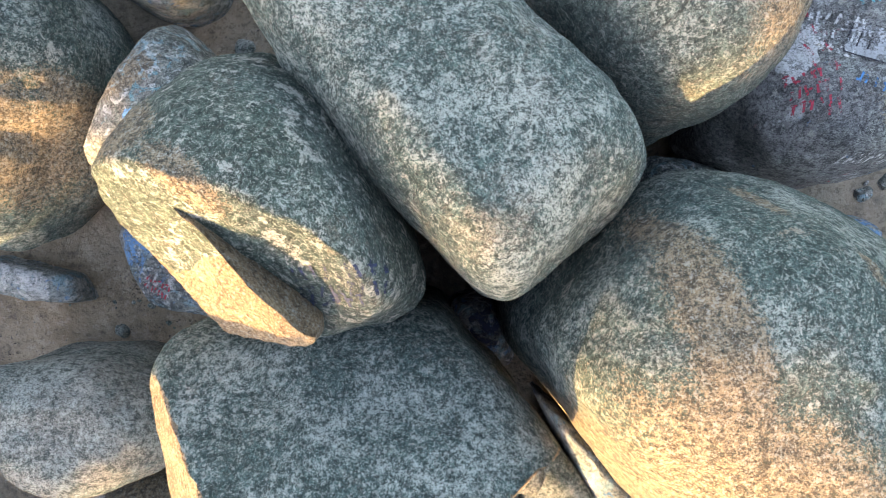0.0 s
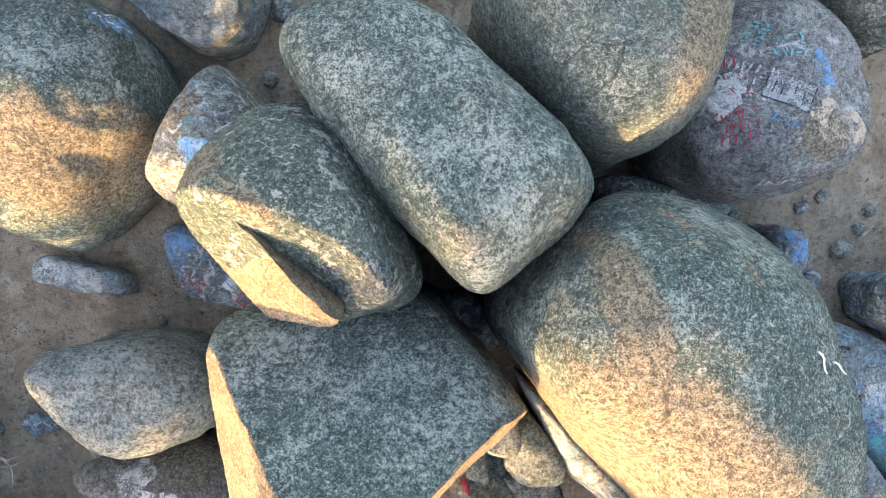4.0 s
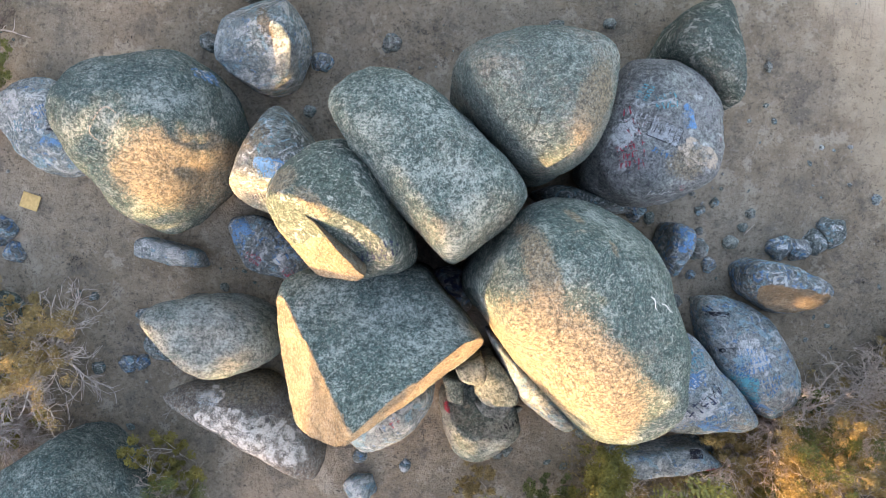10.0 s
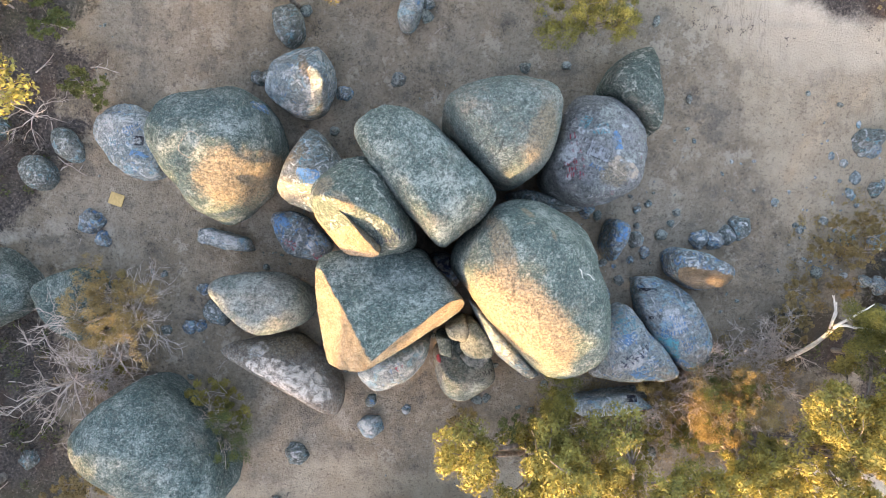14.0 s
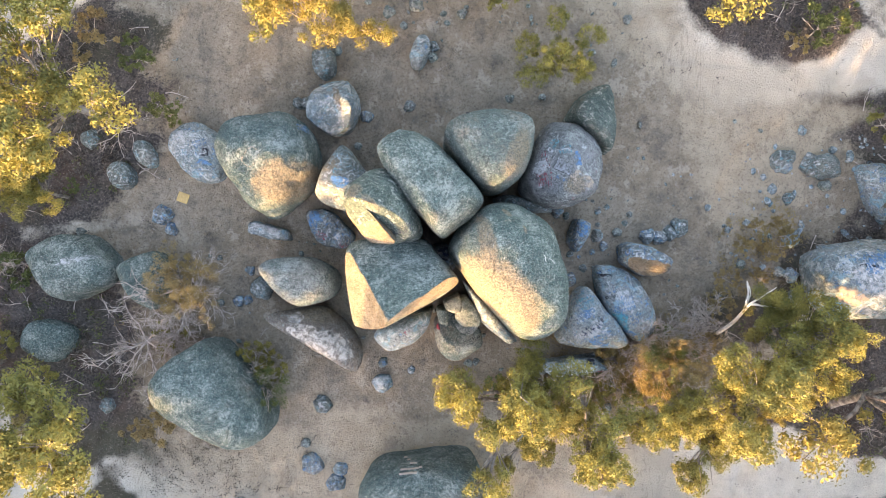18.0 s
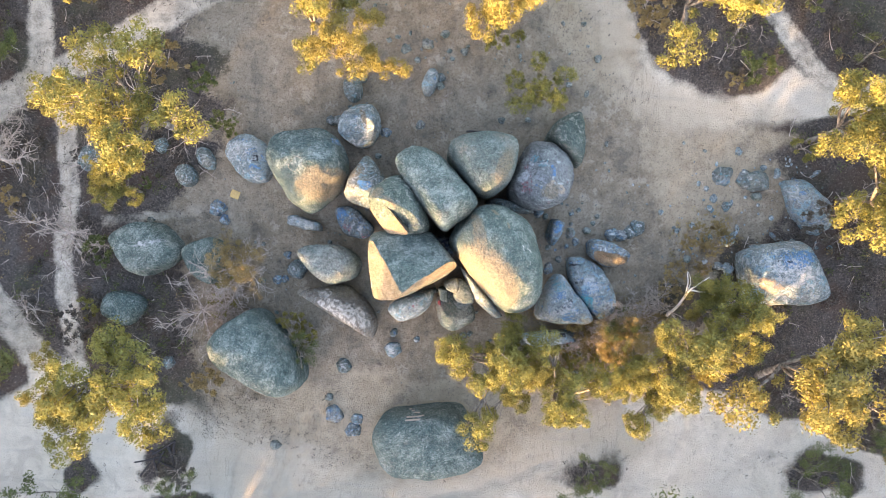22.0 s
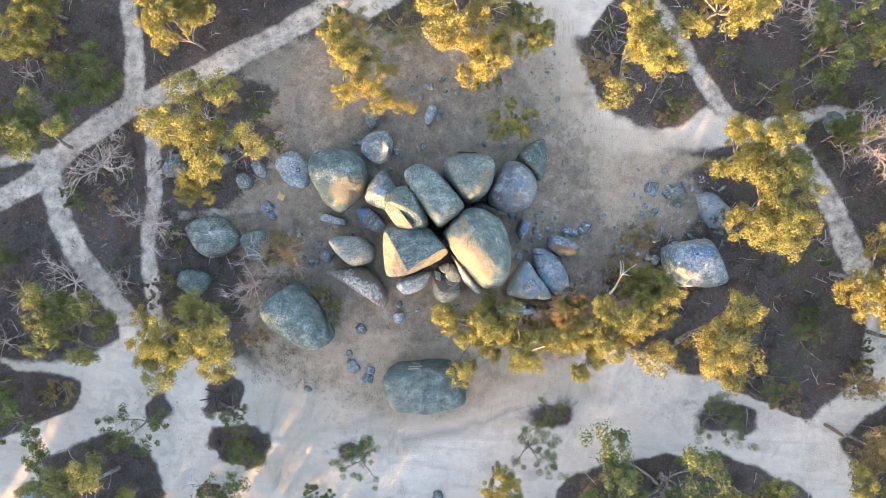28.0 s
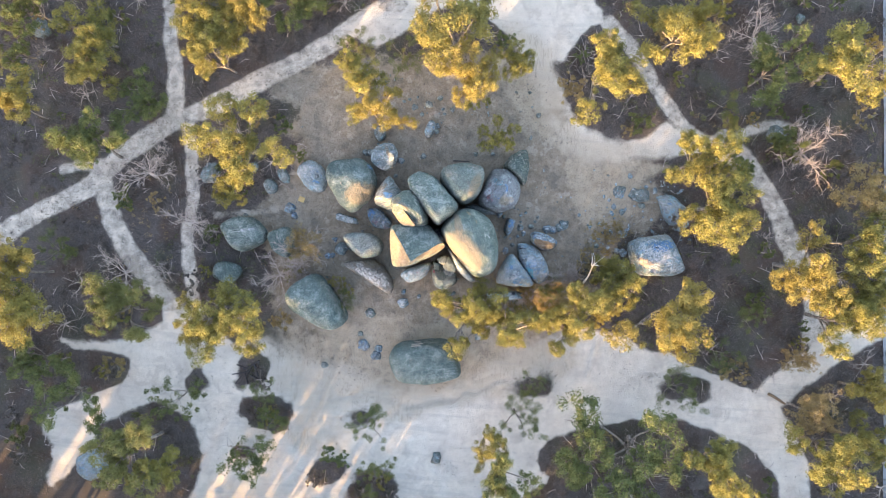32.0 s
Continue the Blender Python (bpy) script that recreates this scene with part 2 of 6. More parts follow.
def ground_material():
    n = Nodes("ground")
    v = n.coords(False)
    att = n.add("ShaderNodeVertexColor")
    att.layer_name = "cover"
    sep = n.add("ShaderNodeSeparateColor")
    n.link(att.outputs["Color"], sep.inputs[0])
    big, mid, fine = n.noise(v, 0.12, 4), n.noise(v, 0.9, 5, 0.6), n.noise(v, 6.0, 5, 0.7)
    grit = n.noise(v, 30.0, 3, 0.7)
    ragged = n.math("ADD", n.math("MULTIPLY", mid, 0.55), n.math("MULTIPLY", fine, 0.45))
    edge = n.math("MULTIPLY", n.math("MULTIPLY", n.math("SUBTRACT", ragged, 0.5), 1.5), n.step(sep.outputs[2], 0.2, 0.8, 1.0, 0.25))
    sand = n.step(n.math("ADD", sep.outputs[0], n.math("MULTIPLY", edge, 0.7)), 0.25, 0.75)
    dirt = n.step(n.math("ADD", sep.outputs[1], edge), 0.36, 0.64)
    litter = n.mix(n.step(fine, 0.36, 0.7), (0.042, 0.036, 0.034), (0.15, 0.122, 0.108))
    litter = n.mix(n.step(mid, 0.5, 0.7, 0, 0.5), litter, (0.135, 0.118, 0.105))
    litter = n.mix(n.step(n.noise(v, 0.22, 5, 0.6), 0.5, 0.62, 0, 0.55), litter, (0.085, 0.05, 0.036))
    litter = n.mix(n.step(big, 0.5, 0.68, 0, 0.5), litter, (0.07, 0.075, 0.04))
    soil = n.mix(n.step(mid, 0.3, 0.7), (0.208, 0.160, 0.112), (0.312, 0.25, 0.18))
    soil = n.mix(n.step(big, 0.42, 0.62, 0, 0.6), soil, (0.278, 0.240, 0.188))
    soil = n.mix(n.step(fine, 0.55, 0.66, 0, 0.5), soil, (0.105, 0.083, 0.066))
    blot = n.noise(v, 0.5, 8, 0.72)
    soil = n.mix(n.step(blot, 0.53, 0.62, 0, 0.6), soil, (0.135, 0.115, 0.094))
    soil = n.mix(n.step(blot, 0.45, 0.38, 0, 0.75), soil, (0.39, 0.33, 0.258))
    crumb = n.noise(v, 2.6, 8, 0.78)
    soil = n.mix(n.step(crumb, 0.57, 0.61, 0, 0.6), soil, (0.085, 0.066, 0.052))
    soil = n.mix(n.step(crumb, 0.43, 0.39, 0, 0.5), soil, (0.33, 0.28, 0.23))
    pale = n.mix(n.step(mid, 0.3, 0.72), (0.61, 0.53, 0.43), (0.71, 0.625, 0.52))
    pale = n.mix(n.step(big, 0.45, 0.65, 0, 0.7), pale, (0.56, 0.49, 0.41))
    pale = n.mix(n.step(n.noise(v, 0.35, 7, 0.68, 0.6), 0.5, 0.64, 0, 0.5), pale, (0.44, 0.37, 0.30))
    pale = n.mix(n.step(fine, 0.60, 0.72, 0, 0.4), pale, (0.22, 0.19, 0.16))
    pale = n.mix(n.step(sep.outputs[1], 0.45, 0.95, 0, 0.65), pale, n.mix(mid, (0.31, 0.24, 0.18), (0.44, 0.355, 0.275)))
    pale = n.mix(n.step(sep.outputs[2], 0.1, 0.75, 0, 0.75), pale, n.mix(mid, (0.43, 0.352, 0.265), (0.53, 0.445, 0.34)))
    lane = n.add("ShaderNodeMapping")
    lane.inputs["Rotation"].default_value = (0, 0, radians(-7))
    lane.inputs["Scale"].default_value = (0.05, 0.8, 1.0)
    n.link(v, lane.inputs["Vector"])
    tyre = n.noise(lane.outputs[0], 1.0, 5, 0.6, 0.5)
    pale = n.mix(n.step(tyre, 0.52, 0.64, 0, 0.25), pale, (0.36, 0.32, 0.28))
    silt = n.mix(n.step(mid, 0.3, 0.7), (0.335, 0.265, 0.188), (0.43, 0.347, 0.25))
    silt = n.mix(n.step(blot, 0.54, 0.64, 0, 0.5), silt, (0.19, 0.155, 0.125))
    soil = n.mix(n.step(n.math("ADD", sep.outputs[2], edge), 0.25, 0.75, 0, 0.85), soil, silt)
    col = n.mix(dirt, litter, soil)
    scrap = n.noise(v, 5.0, 4, 0.75)
    col = n.mix(n.step(scrap, 0.57, 0.60, 0, 0.5), col, (0.095, 0.074, 0.058))
    col = n.mix(n.step(scrap, 0.41, 0.38, 0, 0.45), col, (0.36, 0.30, 0.24))
    col = n.mix(sand, col, pale)
    wash = n.add("ShaderNodeMapping")
    wash.inputs["Rotation"].default_value = (0, 0, radians(18))
    wash.inputs["Scale"].default_value = (0.9, 0.16, 1.0)
    n.link(v, wash.inputs["Vector"])
    run = n.math("ABSOLUTE", n.math("SUBTRACT", n.noise(wash.outputs[0], 1.0, 4, 0.6, 0.4), 0.5), 0.0)
    rill = n.math("MULTIPLY", n.math("MULTIPLY", n.step(run, 0.016, 0.004), n.step(sep.outputs[2], 0.3, 0.6)), n.step(big, 0.45, 0.55))
    col = n.mix(n.math("MULTIPLY", rill, 0.3), col, (0.14, 0.112, 0.088))
    col = n.mix(n.step(grit, 0.55, 0.68, 0, 0.4), col, (0.08, 0.068, 0.06))
    bump = n.bump(grit, 0.6, 0.03)
    bump = n.bump(fine, 0.9, 0.18, bump)
    bump = n.bump(rill, -0.8, 0.12, bump)
    return n.done(col, 0.95, bump)


def leaf_material(name, dark, light, dry):
    """Leaves that differ from one to the next and, more slowly, from bunch to bunch."""
    n = Nodes(name)
    geo = n.add("ShaderNodeNewGeometry")
    info = n.add("ShaderNodeObjectInfo")
    bunch = n.noise(n.coords(), 0.9, 2, 0.5)
    blend = n.math("ADD", n.math("MULTIPLY", geo.outputs["Random Per Island"], 0.55), n.math("MULTIPLY", n.step(bunch, 0.34, 0.66), 0.45))
    tone = n.mix(blend, dark, light)
    tone = n.mix(n.step(info.outputs["Random"], 0.45, 1.0, 0, 0.5), tone, dry)
    n.done(tone, 0.55)
    trans = n.add("ShaderNodeBsdfTranslucent")
    n.link(tone, trans.inputs[0])
    mixer = n.add("ShaderNodeMixShader", Fac=0.28)
    n.link(n.bsdf.outputs[0], mixer.inputs[1])
    n.link(trans.outputs[0], mixer.inputs[2])
    n.link(mixer.outputs[0], n.tree.nodes["Material Output"].inputs[0])
    return n.mat


def bark_material(name, light, dark):
    n = Nodes(name)
    v = n.coords()
    a, b = n.noise(v, 3.0, 4), n.noise(v, 20.0, 4)
    col = n.mix(n.step(a, 0.35, 0.65), light, dark)
    col = n.mix(n.step(b, 0.5, 0.7, 0, 0.5), col, tuple(c * 0.5 for c in dark))
    return n.done(col, 0.85, n.bump(b, 0.5, 0.02))


def plain_material(name, color, rough=0.8):
    n = Nodes(name)
    v = n.coords()
    a = n.noise(v, 6.0, 5, 0.65)
    return n.done(n.mix(n.step(a, 0.35, 0.7), tuple(c * 0.75 for c in color), color), rough, n.bump(a, 0.3, 0.01))


GROUND = ground_material()
LEAVES = {
    "gold": leaf_material("leaves_gold", (0.10, 0.105, 0.036), (0.35, 0.30, 0.078), (0.30, 0.22, 0.06)),
    "green": leaf_material("leaves_green", (0.065, 0.088, 0.036), (0.19, 0.20, 0.062), (0.19, 0.17, 0.055)),
    "orange": leaf_material("leaves_dry", (0.21, 0.155, 0.078), (0.42, 0.30, 0.13), (0.29, 0.245, 0.10)),
    "heath": leaf_material("leaves_heath", (0.058, 0.050, 0.043), (0.20, 0.17, 0.142), (0.15, 0.12, 0.088)),
}
BARK = bark_material("bark_pale", (0.33, 0.28, 0.235), (0.13, 0.105, 0.09))
DEADWOOD = bark_material("bark_dead", (0.60, 0.51, 0.45), (0.36, 0.29, 0.25))


# ---- mesh helpers ----
def mesh_object(name, verts, faces, material, parent=None, smooth=False, label=""):
    me = bpy.data.meshes.new(name)
    verts = np.asarray(verts, np.float32)
    if isinstance(faces, np.ndarray):
        k = faces.shape[1]
        me.vertices.add(len(verts))
        me.vertices.foreach_set("co", verts.ravel())
        me.loops.add(faces.size)
        me.loops.foreach_set("vertex_index", faces.astype(np.int32).ravel())
        me.polygons.add(len(faces))
        me.polygons.foreach_set("loop_start", np.arange(0, faces.size, k, dtype=np.int32))
        me.polygons.foreach_set("loop_total", np.full(len(faces), k, dtype=np.int32))
        me.update(calc_edges=True)
    else:
        me.from_pydata(verts.tolist(), [], faces)
    if smooth:
        me.polygons.foreach_set("use_smooth", np.ones(len(me.polygons), bool))
    me.materials.append(material)
    ob = new(name, me)
    if parent:
        ob.parent = parent
    if label:
        tagged(ob, label)
    return ob


def hash3(i, seed):
    n = (i[..., 0] * 374761393 + i[..., 1] * 668265263 + i[..., 2] * 1274126177 + seed * 974634777) & 0x7FFFFFFF
    n = ((n ^ (n >> 13)) * 1103515245) & 0x7FFFFFFF
    return ((n ^ (n >> 16)) & 0xFFFF) / 65535.0


def value_noise(p, seed=0):
    """Smooth noise from -1 to 1 at rows of points."""
    i = np.floor(p).astype(np.int64)
    u = p - i
    u = u * u * (3 - 2 * u)
    total = 0
    for dx in (0, 1):
        for dy in (0, 1):
            for dz in (0, 1):
                w = (u[..., 0] if dx else 1 - u[..., 0]) * (u[..., 1] if dy else 1 - u[..., 1]) * (u[..., 2] if dz else 1 - u[..., 2])
                total = total + w * hash3(i + np.array([dx, dy, dz]), seed)
    return total * 2 - 1


def fractal(p, seed=0, octaves=4, gain=0.5):
    total, amp = 0, 1.0
    for k in range(octaves):
        total = total + amp * value_noise(p * 2**k, seed + k)
        amp *= gain
    return total


def ico(level):
    bm = bmesh.new()
    bmesh.ops.create_icosphere(bm, subdivisions=level, radius=1)
    v = np.array([x.co[:] for x in bm.verts])
    f = np.array([[x.index for x in g.verts] for g in bm.faces])
    bm.free()
    return v / np.linalg.norm(v, axis=1)[:, None], f


SPHERES = {level: ico(level) for level in (2, 3, 4, 5, 6)}


# ---- the lie of the land ----
def land(x, y):
    """Height of the bare ground: a low rise that falls away to the south."""
    x, y = np.asarray(x, float), np.asarray(y, float)
    near = np.exp(-((x / 30.0) ** 2))
    z = near * 2.2 * np.tanh(y / 11.0) - 0.8 * (1 - near)
    p = np.stack([x, y, 0 * x], -1)
    return z + 0.16 * value_noise(p * 0.16, 3) + 0.06 * value_noise(p * 0.6, 4)


def boulder(kind, at, zc, top, sides, style, sharp, tops=(), cuts=(), dome=3.2, level=5, rough=0.06, seed=0, label="", floor=None, name="boulder", worn=()):
    """A weathered granite block: the rounded body inside a set of faces. sides: bearing and distance of each upright
    face;
    tops: bearing, tilt and distance of further faces; cuts: the same for crisp breaks, fresh (1) or weathered (0);
    sharp: how crisp the upright edges are; dome: how flat-topped the block is; worn: place, half-lengths and turn of
    patches where the lichen has gone, which on some blocks also paint in sunlit stone."""
    d, f = SPHERES[level]
    faces = [(math.cos(radians(b)), math.sin(radians(b)), 0.0, r) for b, r in sides]
    if not tops:
        tops = [(0, 0, top - zc)]
    for b, tilt, r in tops:
        s = math.sin(radians(tilt))
        faces.append((s * math.cos(radians(b)), s * math.sin(radians(b)), math.cos(radians(tilt)), r))
    base = float(land(*at)) - 1.2 if floor is None else floor
    faces.append((0, 0, -1, max(0.6, zc - base)))
    n = np.array(faces)
    grip = np.maximum(d @ n[:, :3].T / n[:, 3], 0)
    around = (grip[:, : len(sides)] ** sharp).sum(1) ** (1 / sharp)
    over = (grip[:, len(sides) :] ** max(dome, 4)).sum(1) ** (1 / max(dome, 4))
    radius = (around**dome + over**dome) ** (-1 / dome)
    size = float(np.mean([r for _, r in sides]))
    p = d * radius[:, None]
    q = p + 13.7 * seed
    bulge = 0.07 * size * fractal(q / (0.9 * size), seed, 3) + rough * fractal(q * 0.9, seed + 9, 5, 0.6)
    # shallow flakes: steps where sheets have spalled off
    flake = value_noise(q * 0.5, seed + 31)
    bulge = bulge - rough * 0.9 * np.clip((flake - 0.25) * 12, 0, 1)
    p = p + d * bulge[:, None]
    broken = np.zeros(len(p))
    for b, tilt, r, new_break in cuts:
        t = math.sin(radians(tilt))
        m = np.array([t * math.cos(radians(b)), t * math.sin(radians(b)), math.cos(radians(tilt))])
        over = p @ m - r - 0.035 * fractal(q * 1.3, seed + 50, 4, 0.6) - 0.05 * np.round(1.5 * value_noise(q * 0.45, seed + 60))
        p = p - np.maximum(over, 0)[:, None] * m
        broken = np.maximum(broken, new_break * (over + 0.1 * value_noise(q * 1.7, seed + 70)))
    ob = mesh_object(name, p, f, ROCK[style], smooth=True)
    if worn or cuts:
        scraped = np.zeros(len(p))
        for (wx, wy), rx, ry, turn in worn:
            c, s = math.cos(radians(turn)), math.sin(radians(turn))
            dx, dy = p[:, 0] + at[0] - wx, p[:, 1] + at[1] - wy
            scraped = np.maximum(scraped, 1 - 0.55 * np.hypot((dx * c + dy * s) / rx, (dy * c - dx * s) / ry))
        layer = ob.data.color_attributes.new("worn", "FLOAT_COLOR", "POINT")
        tone = np.ones((len(p), 4), np.float32)
        tone[:, 0], tone[:, 1], tone[:, 2] = np.clip(scraped, 0, 1), np.clip(broken * 8, 0, 1), 0
        layer.data.foreach_set("color", tone.ravel())
    ob.location = (at[0], at[1], zc)
    return tagged(ob, label, "boulder", kind=kind)


# ---- ground ----
def polygon_depth(x, y, pts):
    """Signed distance to a polygon's edge, positive inside."""
    best = np.full(x.shape, 1e9)
    inside = np.zeros(x.shape, bool)
    for (ax, ay), (bx, by) in zip(pts, pts[1:] + pts[:1]):
        ex, ey = bx - ax, by - ay
        t = np.clip(((x - ax) * ex + (y - ay) * ey) / (ex * ex + ey * ey + 1e-9), 0, 1)
        best = np.minimum(best, np.hypot(x - ax - t * ex, y - ay - t * ey))
        cross = (ay > y) != (by > y)
        inside ^= cross & (x < (bx - ax) * (y - ay) / (by - ay + 1e-12) + ax)
    return np.where(inside, best, -best)


def rounded(pts, times=2):
    """Cuts the corners off a line, so that it bends gently."""
    for _ in range(times):
        cut = [pts[0]]
        for (ax, ay), (bx, by) in zip(pts, pts[1:]):
            cut += [(0.75 * ax + 0.25 * bx, 0.75 * ay + 0.25 * by), (0.25 * ax + 0.75 * bx, 0.25 * ay + 0.75 * by)]
        pts = cut + [pts[-1]]
    return pts


def line_depth(x, y, pts, width):
    best = np.full(x.shape, 1e9)
    for (ax, ay), (bx, by) in zip(pts, pts[1:]):
        ex, ey = bx - ax, by - ay
        t = np.clip(((x - ax) * ex + (y - ay) * ey) / (ex * ex + ey * ey + 1e-9), 0, 1)
        best = np.minimum(best, np.hypot(x - ax - t * ex, y - ay - t * ey))
    return width / 2 - best


TRACKS, SAND, ISLANDS, BARE, SILT, GULLIES = [], [], [], [], [], []
TRACKS.append(([(-67.6, -10.5), (-62.9, -7.7), (-55.8, -2.5), (-50.3, 0.9), (-44.9, 6.7), (-38.7, 11.6), (-31.5, 14.9), (-23.5, 19.7), (-15.6, 24.5), (-10.9, 28.2), (-6.2, 31.1)], 2.0))
TRACKS.append(([(-49.2, 3.4), (-48.1, -0.6), (-46.0, -5.4), (-41.8, -10.9), (-37.2, -16.0), (-34.6, -17.8)], 2.0))
TRACKS.append(([(-54.6, 3.0), (-52.2, 3.9), (-49.2, 3.4)], 0.8))
TRACKS.append(([(-36.5, 10.7), (-35.2, 4.6), (-35.5, -2.1), (-35.9, -7.1), (-34.7, -12.0), (-33.4, -16.9)], 1.2))
TRACKS.append(([(-41.2, 32.4), (-40.1, 24.1), (-38.9, 19.3), (-38.5, 14.3), (-38.8, 12.6)], 1.6))
TRACKS.append(([(50.5, -22.9), (56.7, -17.0), (62.1, -12.4), (70.1, -8.4)], 3.3))
TRACKS.append(([(57.2, -12.8), (57.6, -7.0), (52.8, 1.0), (49.8, 6.5), (46.1, 11.2), (41.7, 15.0)], 2.3))
TRACKS.append(([(50.6, -23.3), (55.2, -29.6), (56.7, -37.7)], 3.3))
TRACKS.append(([(42.5, 14.7), (44.9, 16.8), (48.1, 17.8), (51.4, 17.5)], 0.9))
TRACKS.append(([(23.4, 30.1), (27.5, 26.3), (30.2, 23.2), (32.6, 19.2), (36.2, 15.8), (40.1, 13.9), (43.6, 12.2)], 1.6))
TRACKS.append(([(-52.3, -34.6), (-46.0, -31.2), (-40.4, -28.3)], 3.3))
TRACKS.append(([(-31.8, -1.8), (-26.0, -0.9), (-20.2, -0.4)], 0.5))
SAND.append([(-38.3, -16.1), (-33.6, -17.0), (-28.8, -20.4), (-22.3, -19.4), (-15.4, -22.3), (-8.6, -23.5), (-4.2, -25.7), (5.8, -24.0), (11.4, -20.1), (17.8, -16.2), (22.7, -14.9), (28.0, -13.6), (31.1, -16.0), (36.2, -17.3), (42.1, -18.4), (46.4, -20.6), (49.7, -20.8), (57.5, -13.8), (67.7, -8.8), (71.9, -7.1), (72.2, -10.4), (68.0, -12.0), (60.1, -15.9), (54.6, -19.9), (52.3, -24.1), (54.5, -28.5), (56.7, -32.9), (58.7, -39.4), (56.3, -39.6), (51.4, -31.0), (47.1, -28.5), (41.1, -26.9), (37.7, -25.9), (32.8, -26.8), (27.1, -28.1), (22.3, -29.9), (19.3, -32.2), (18.5, -35.1), (20.8, -37.0), (17.2, -38.8), (15.0, -43.4), (-33.7, -47.1), (-30.3, -37.7), (-31.7, -34.4), (-35.3, -30.5), (-39.8, -29.3), (-44.3, -33.0), (-48.4, -33.6), (-47.0, -28.9), (-43.2, -26.7), (-41.9, -24.3), (-45.2, -22.2), (-52.6, -22.8), (-52.7, -21.7), (-42.8, -20.9), (-38.5, -18.6)])
SAND.append([(-14.1, 26.3), (-11.0, 29.0), (-6.5, 35.2), (19.1, 37.3), (23.4, 30.1), (20.6, 29.1), (17.4, 27.2), (16.7, 21.3), (19.2, 16.1), (23.5, 13.5), (29.3, 13.8), (32.0, 17.1), (35.0, 15.7), (38.4, 14.7), (42.7, 13.0), (37.7, 12.6), (30.3, 11.6), (24.6, 10.1), (19.6, 10.3), (16.4, 13.8), (13.4, 20.2), (10.5, 25.4), (6.5, 29.2), (0.5, 30.8), (-5.8, 26.1), (-11.4, 23.6)])
SAND.append([(-54.4, -34.8), (-51.6, -33.7), (-46.7, -32.9), (-46.3, -37.1), (-49.5, -39.0), (-52.4, -43.8), (-53.7, -43.5), (-52.4, -38.4)])
ISLANDS += [(-24.4, 13.4, 2.1, 1.1), (-24.8, 9.3, 2.5, 1.2), (29.1, -2.6, 1.5, 1.8), (24.8, -6.2, 1.3, 0.8), (23.9, 21.4, 6.1, 7.2), (-8.6, 30.5, 2.1, 1.2)]
ISLANDS += [(-32.8, -27.0, 1.5, 2.5), (-24.3, -23.6, 2.2, 3.0), (-22.2, -30.8, 3.5, 3.0), (-12.4, -38.3, 2.8, 1.7), (-5.3, -40.3, 3.5, 2.8), (39.4, -21.4, 3.7, 1.8), (17.1, -23.2, 2.8, 1.4), (-8.0, -30.2, 1.8, 1.2), (-25.0, -36.5, 2.2, 1.0)]
BARE.append([(22.5, 8.0), (28.0, 9.0), (32.5, 7.0), (34.5, 3.8), (31.0, -1.0), (27.0, -3.0), (23.0, 0.0)])
BARE.append([(19.6, 0.7), (25.8, 1.2), (28.5, -1.9), (28.5, -6.8), (27.6, -11.5), (20.7, -12.5), (18.9, -6.0)])
BARE.append([(-23.5, 19.7), (-12.1, 22.3), (-2.2, 23.1), (7.7, 24.7), (14.3, 24.4), (20.6, 18.3), (26.2, 11.7), (34.6, 10.3), (25.8, 5.4), (27.8, 1.4), (24.6, 0.3), (23.4, -5.6), (20.4, -10.0), (21.2, -19.1), (11.6, -24.0), (1.9, -27.3), (-9.5, -29.9), (-16.0, -32.1), (-20.0, -23.3), (-22.4, -14.3), (-23.0, -6.9), (-28.4, -1.5), (-23.7, 1.4), (-20.7, 5.8), (-24.3, 8.8), (-22.1, 12.3), (-24.8, 15.4)])
SILT.append([(7.4, 28.0), (12.4, 27.6), (16.9, 23.8), (18.6, 17.3), (23.1, 13.5), (30.2, 13.1), (35.3, 11.6), (29.9, 6.1), (27.4, 1.4), (23.5, -1.0), (20.5, 4.1), (18.5, 9.0), (14.4, 12.8), (10.4, 16.6), (7.9, 21.4)])
SILT.append([(-23.0, -19.0), (-14.0, -17.0), (-6.0, -15.5), (7.0, -15.0), (13.0, -17.0), (22.0, -16.5), (24.0, -20.0), (14.0, -25.0), (4.0, -28.0), (-6.0, -31.0), (-16.0, -36.0), (-20.0, -33.0)])
SILT.append([(-21.7, -22.6), (-15.4, -18.7), (-3.9, -17.4), (6.9, -17.3), (11.2, -19.2), (13.1, -22.2), (5.2, -26.6), (-2.9, -28.9), (-11.1, -30.4), (-17.6, -32.2)])
GULLIES.append(([(26.3, -15.3), (25.3, -18.7), (25.1, -20.8)], 0.30, 0.30))
GULLIES.append(([(22.6, -16.5), (21.7, -19.9)], 0.25, 0.30))
GULLIES.append(([(19.8, -17.4), (19.3, -20.9)], 0.25, 0.30))
GULLIES.append(([(-17.6, -22.2), (-18.5, -26.5), (-19.4, -30.7)], 0.30, 0.35))
GULLIES.append(([(-12.0, -20.1), (-13.6, -25.2), (-15.7, -30.4), (-17.3, -35.5)], 0.40, 0.35))
GULLIES.append(([(-1.3, -28.0), (5.2, -26.4), (13.2, -22.4)], 0.35, 0.30))
GULLIES.append(([(-8.2, -25.6), (-4.1, -25.1)], 0.20, 0.30))
GULLIES.append(([(-14.4, -31.1), (-12.3, -26.0), (-10.9, -22.5), (-10.0, -19.1)], 0.25, 0.35))
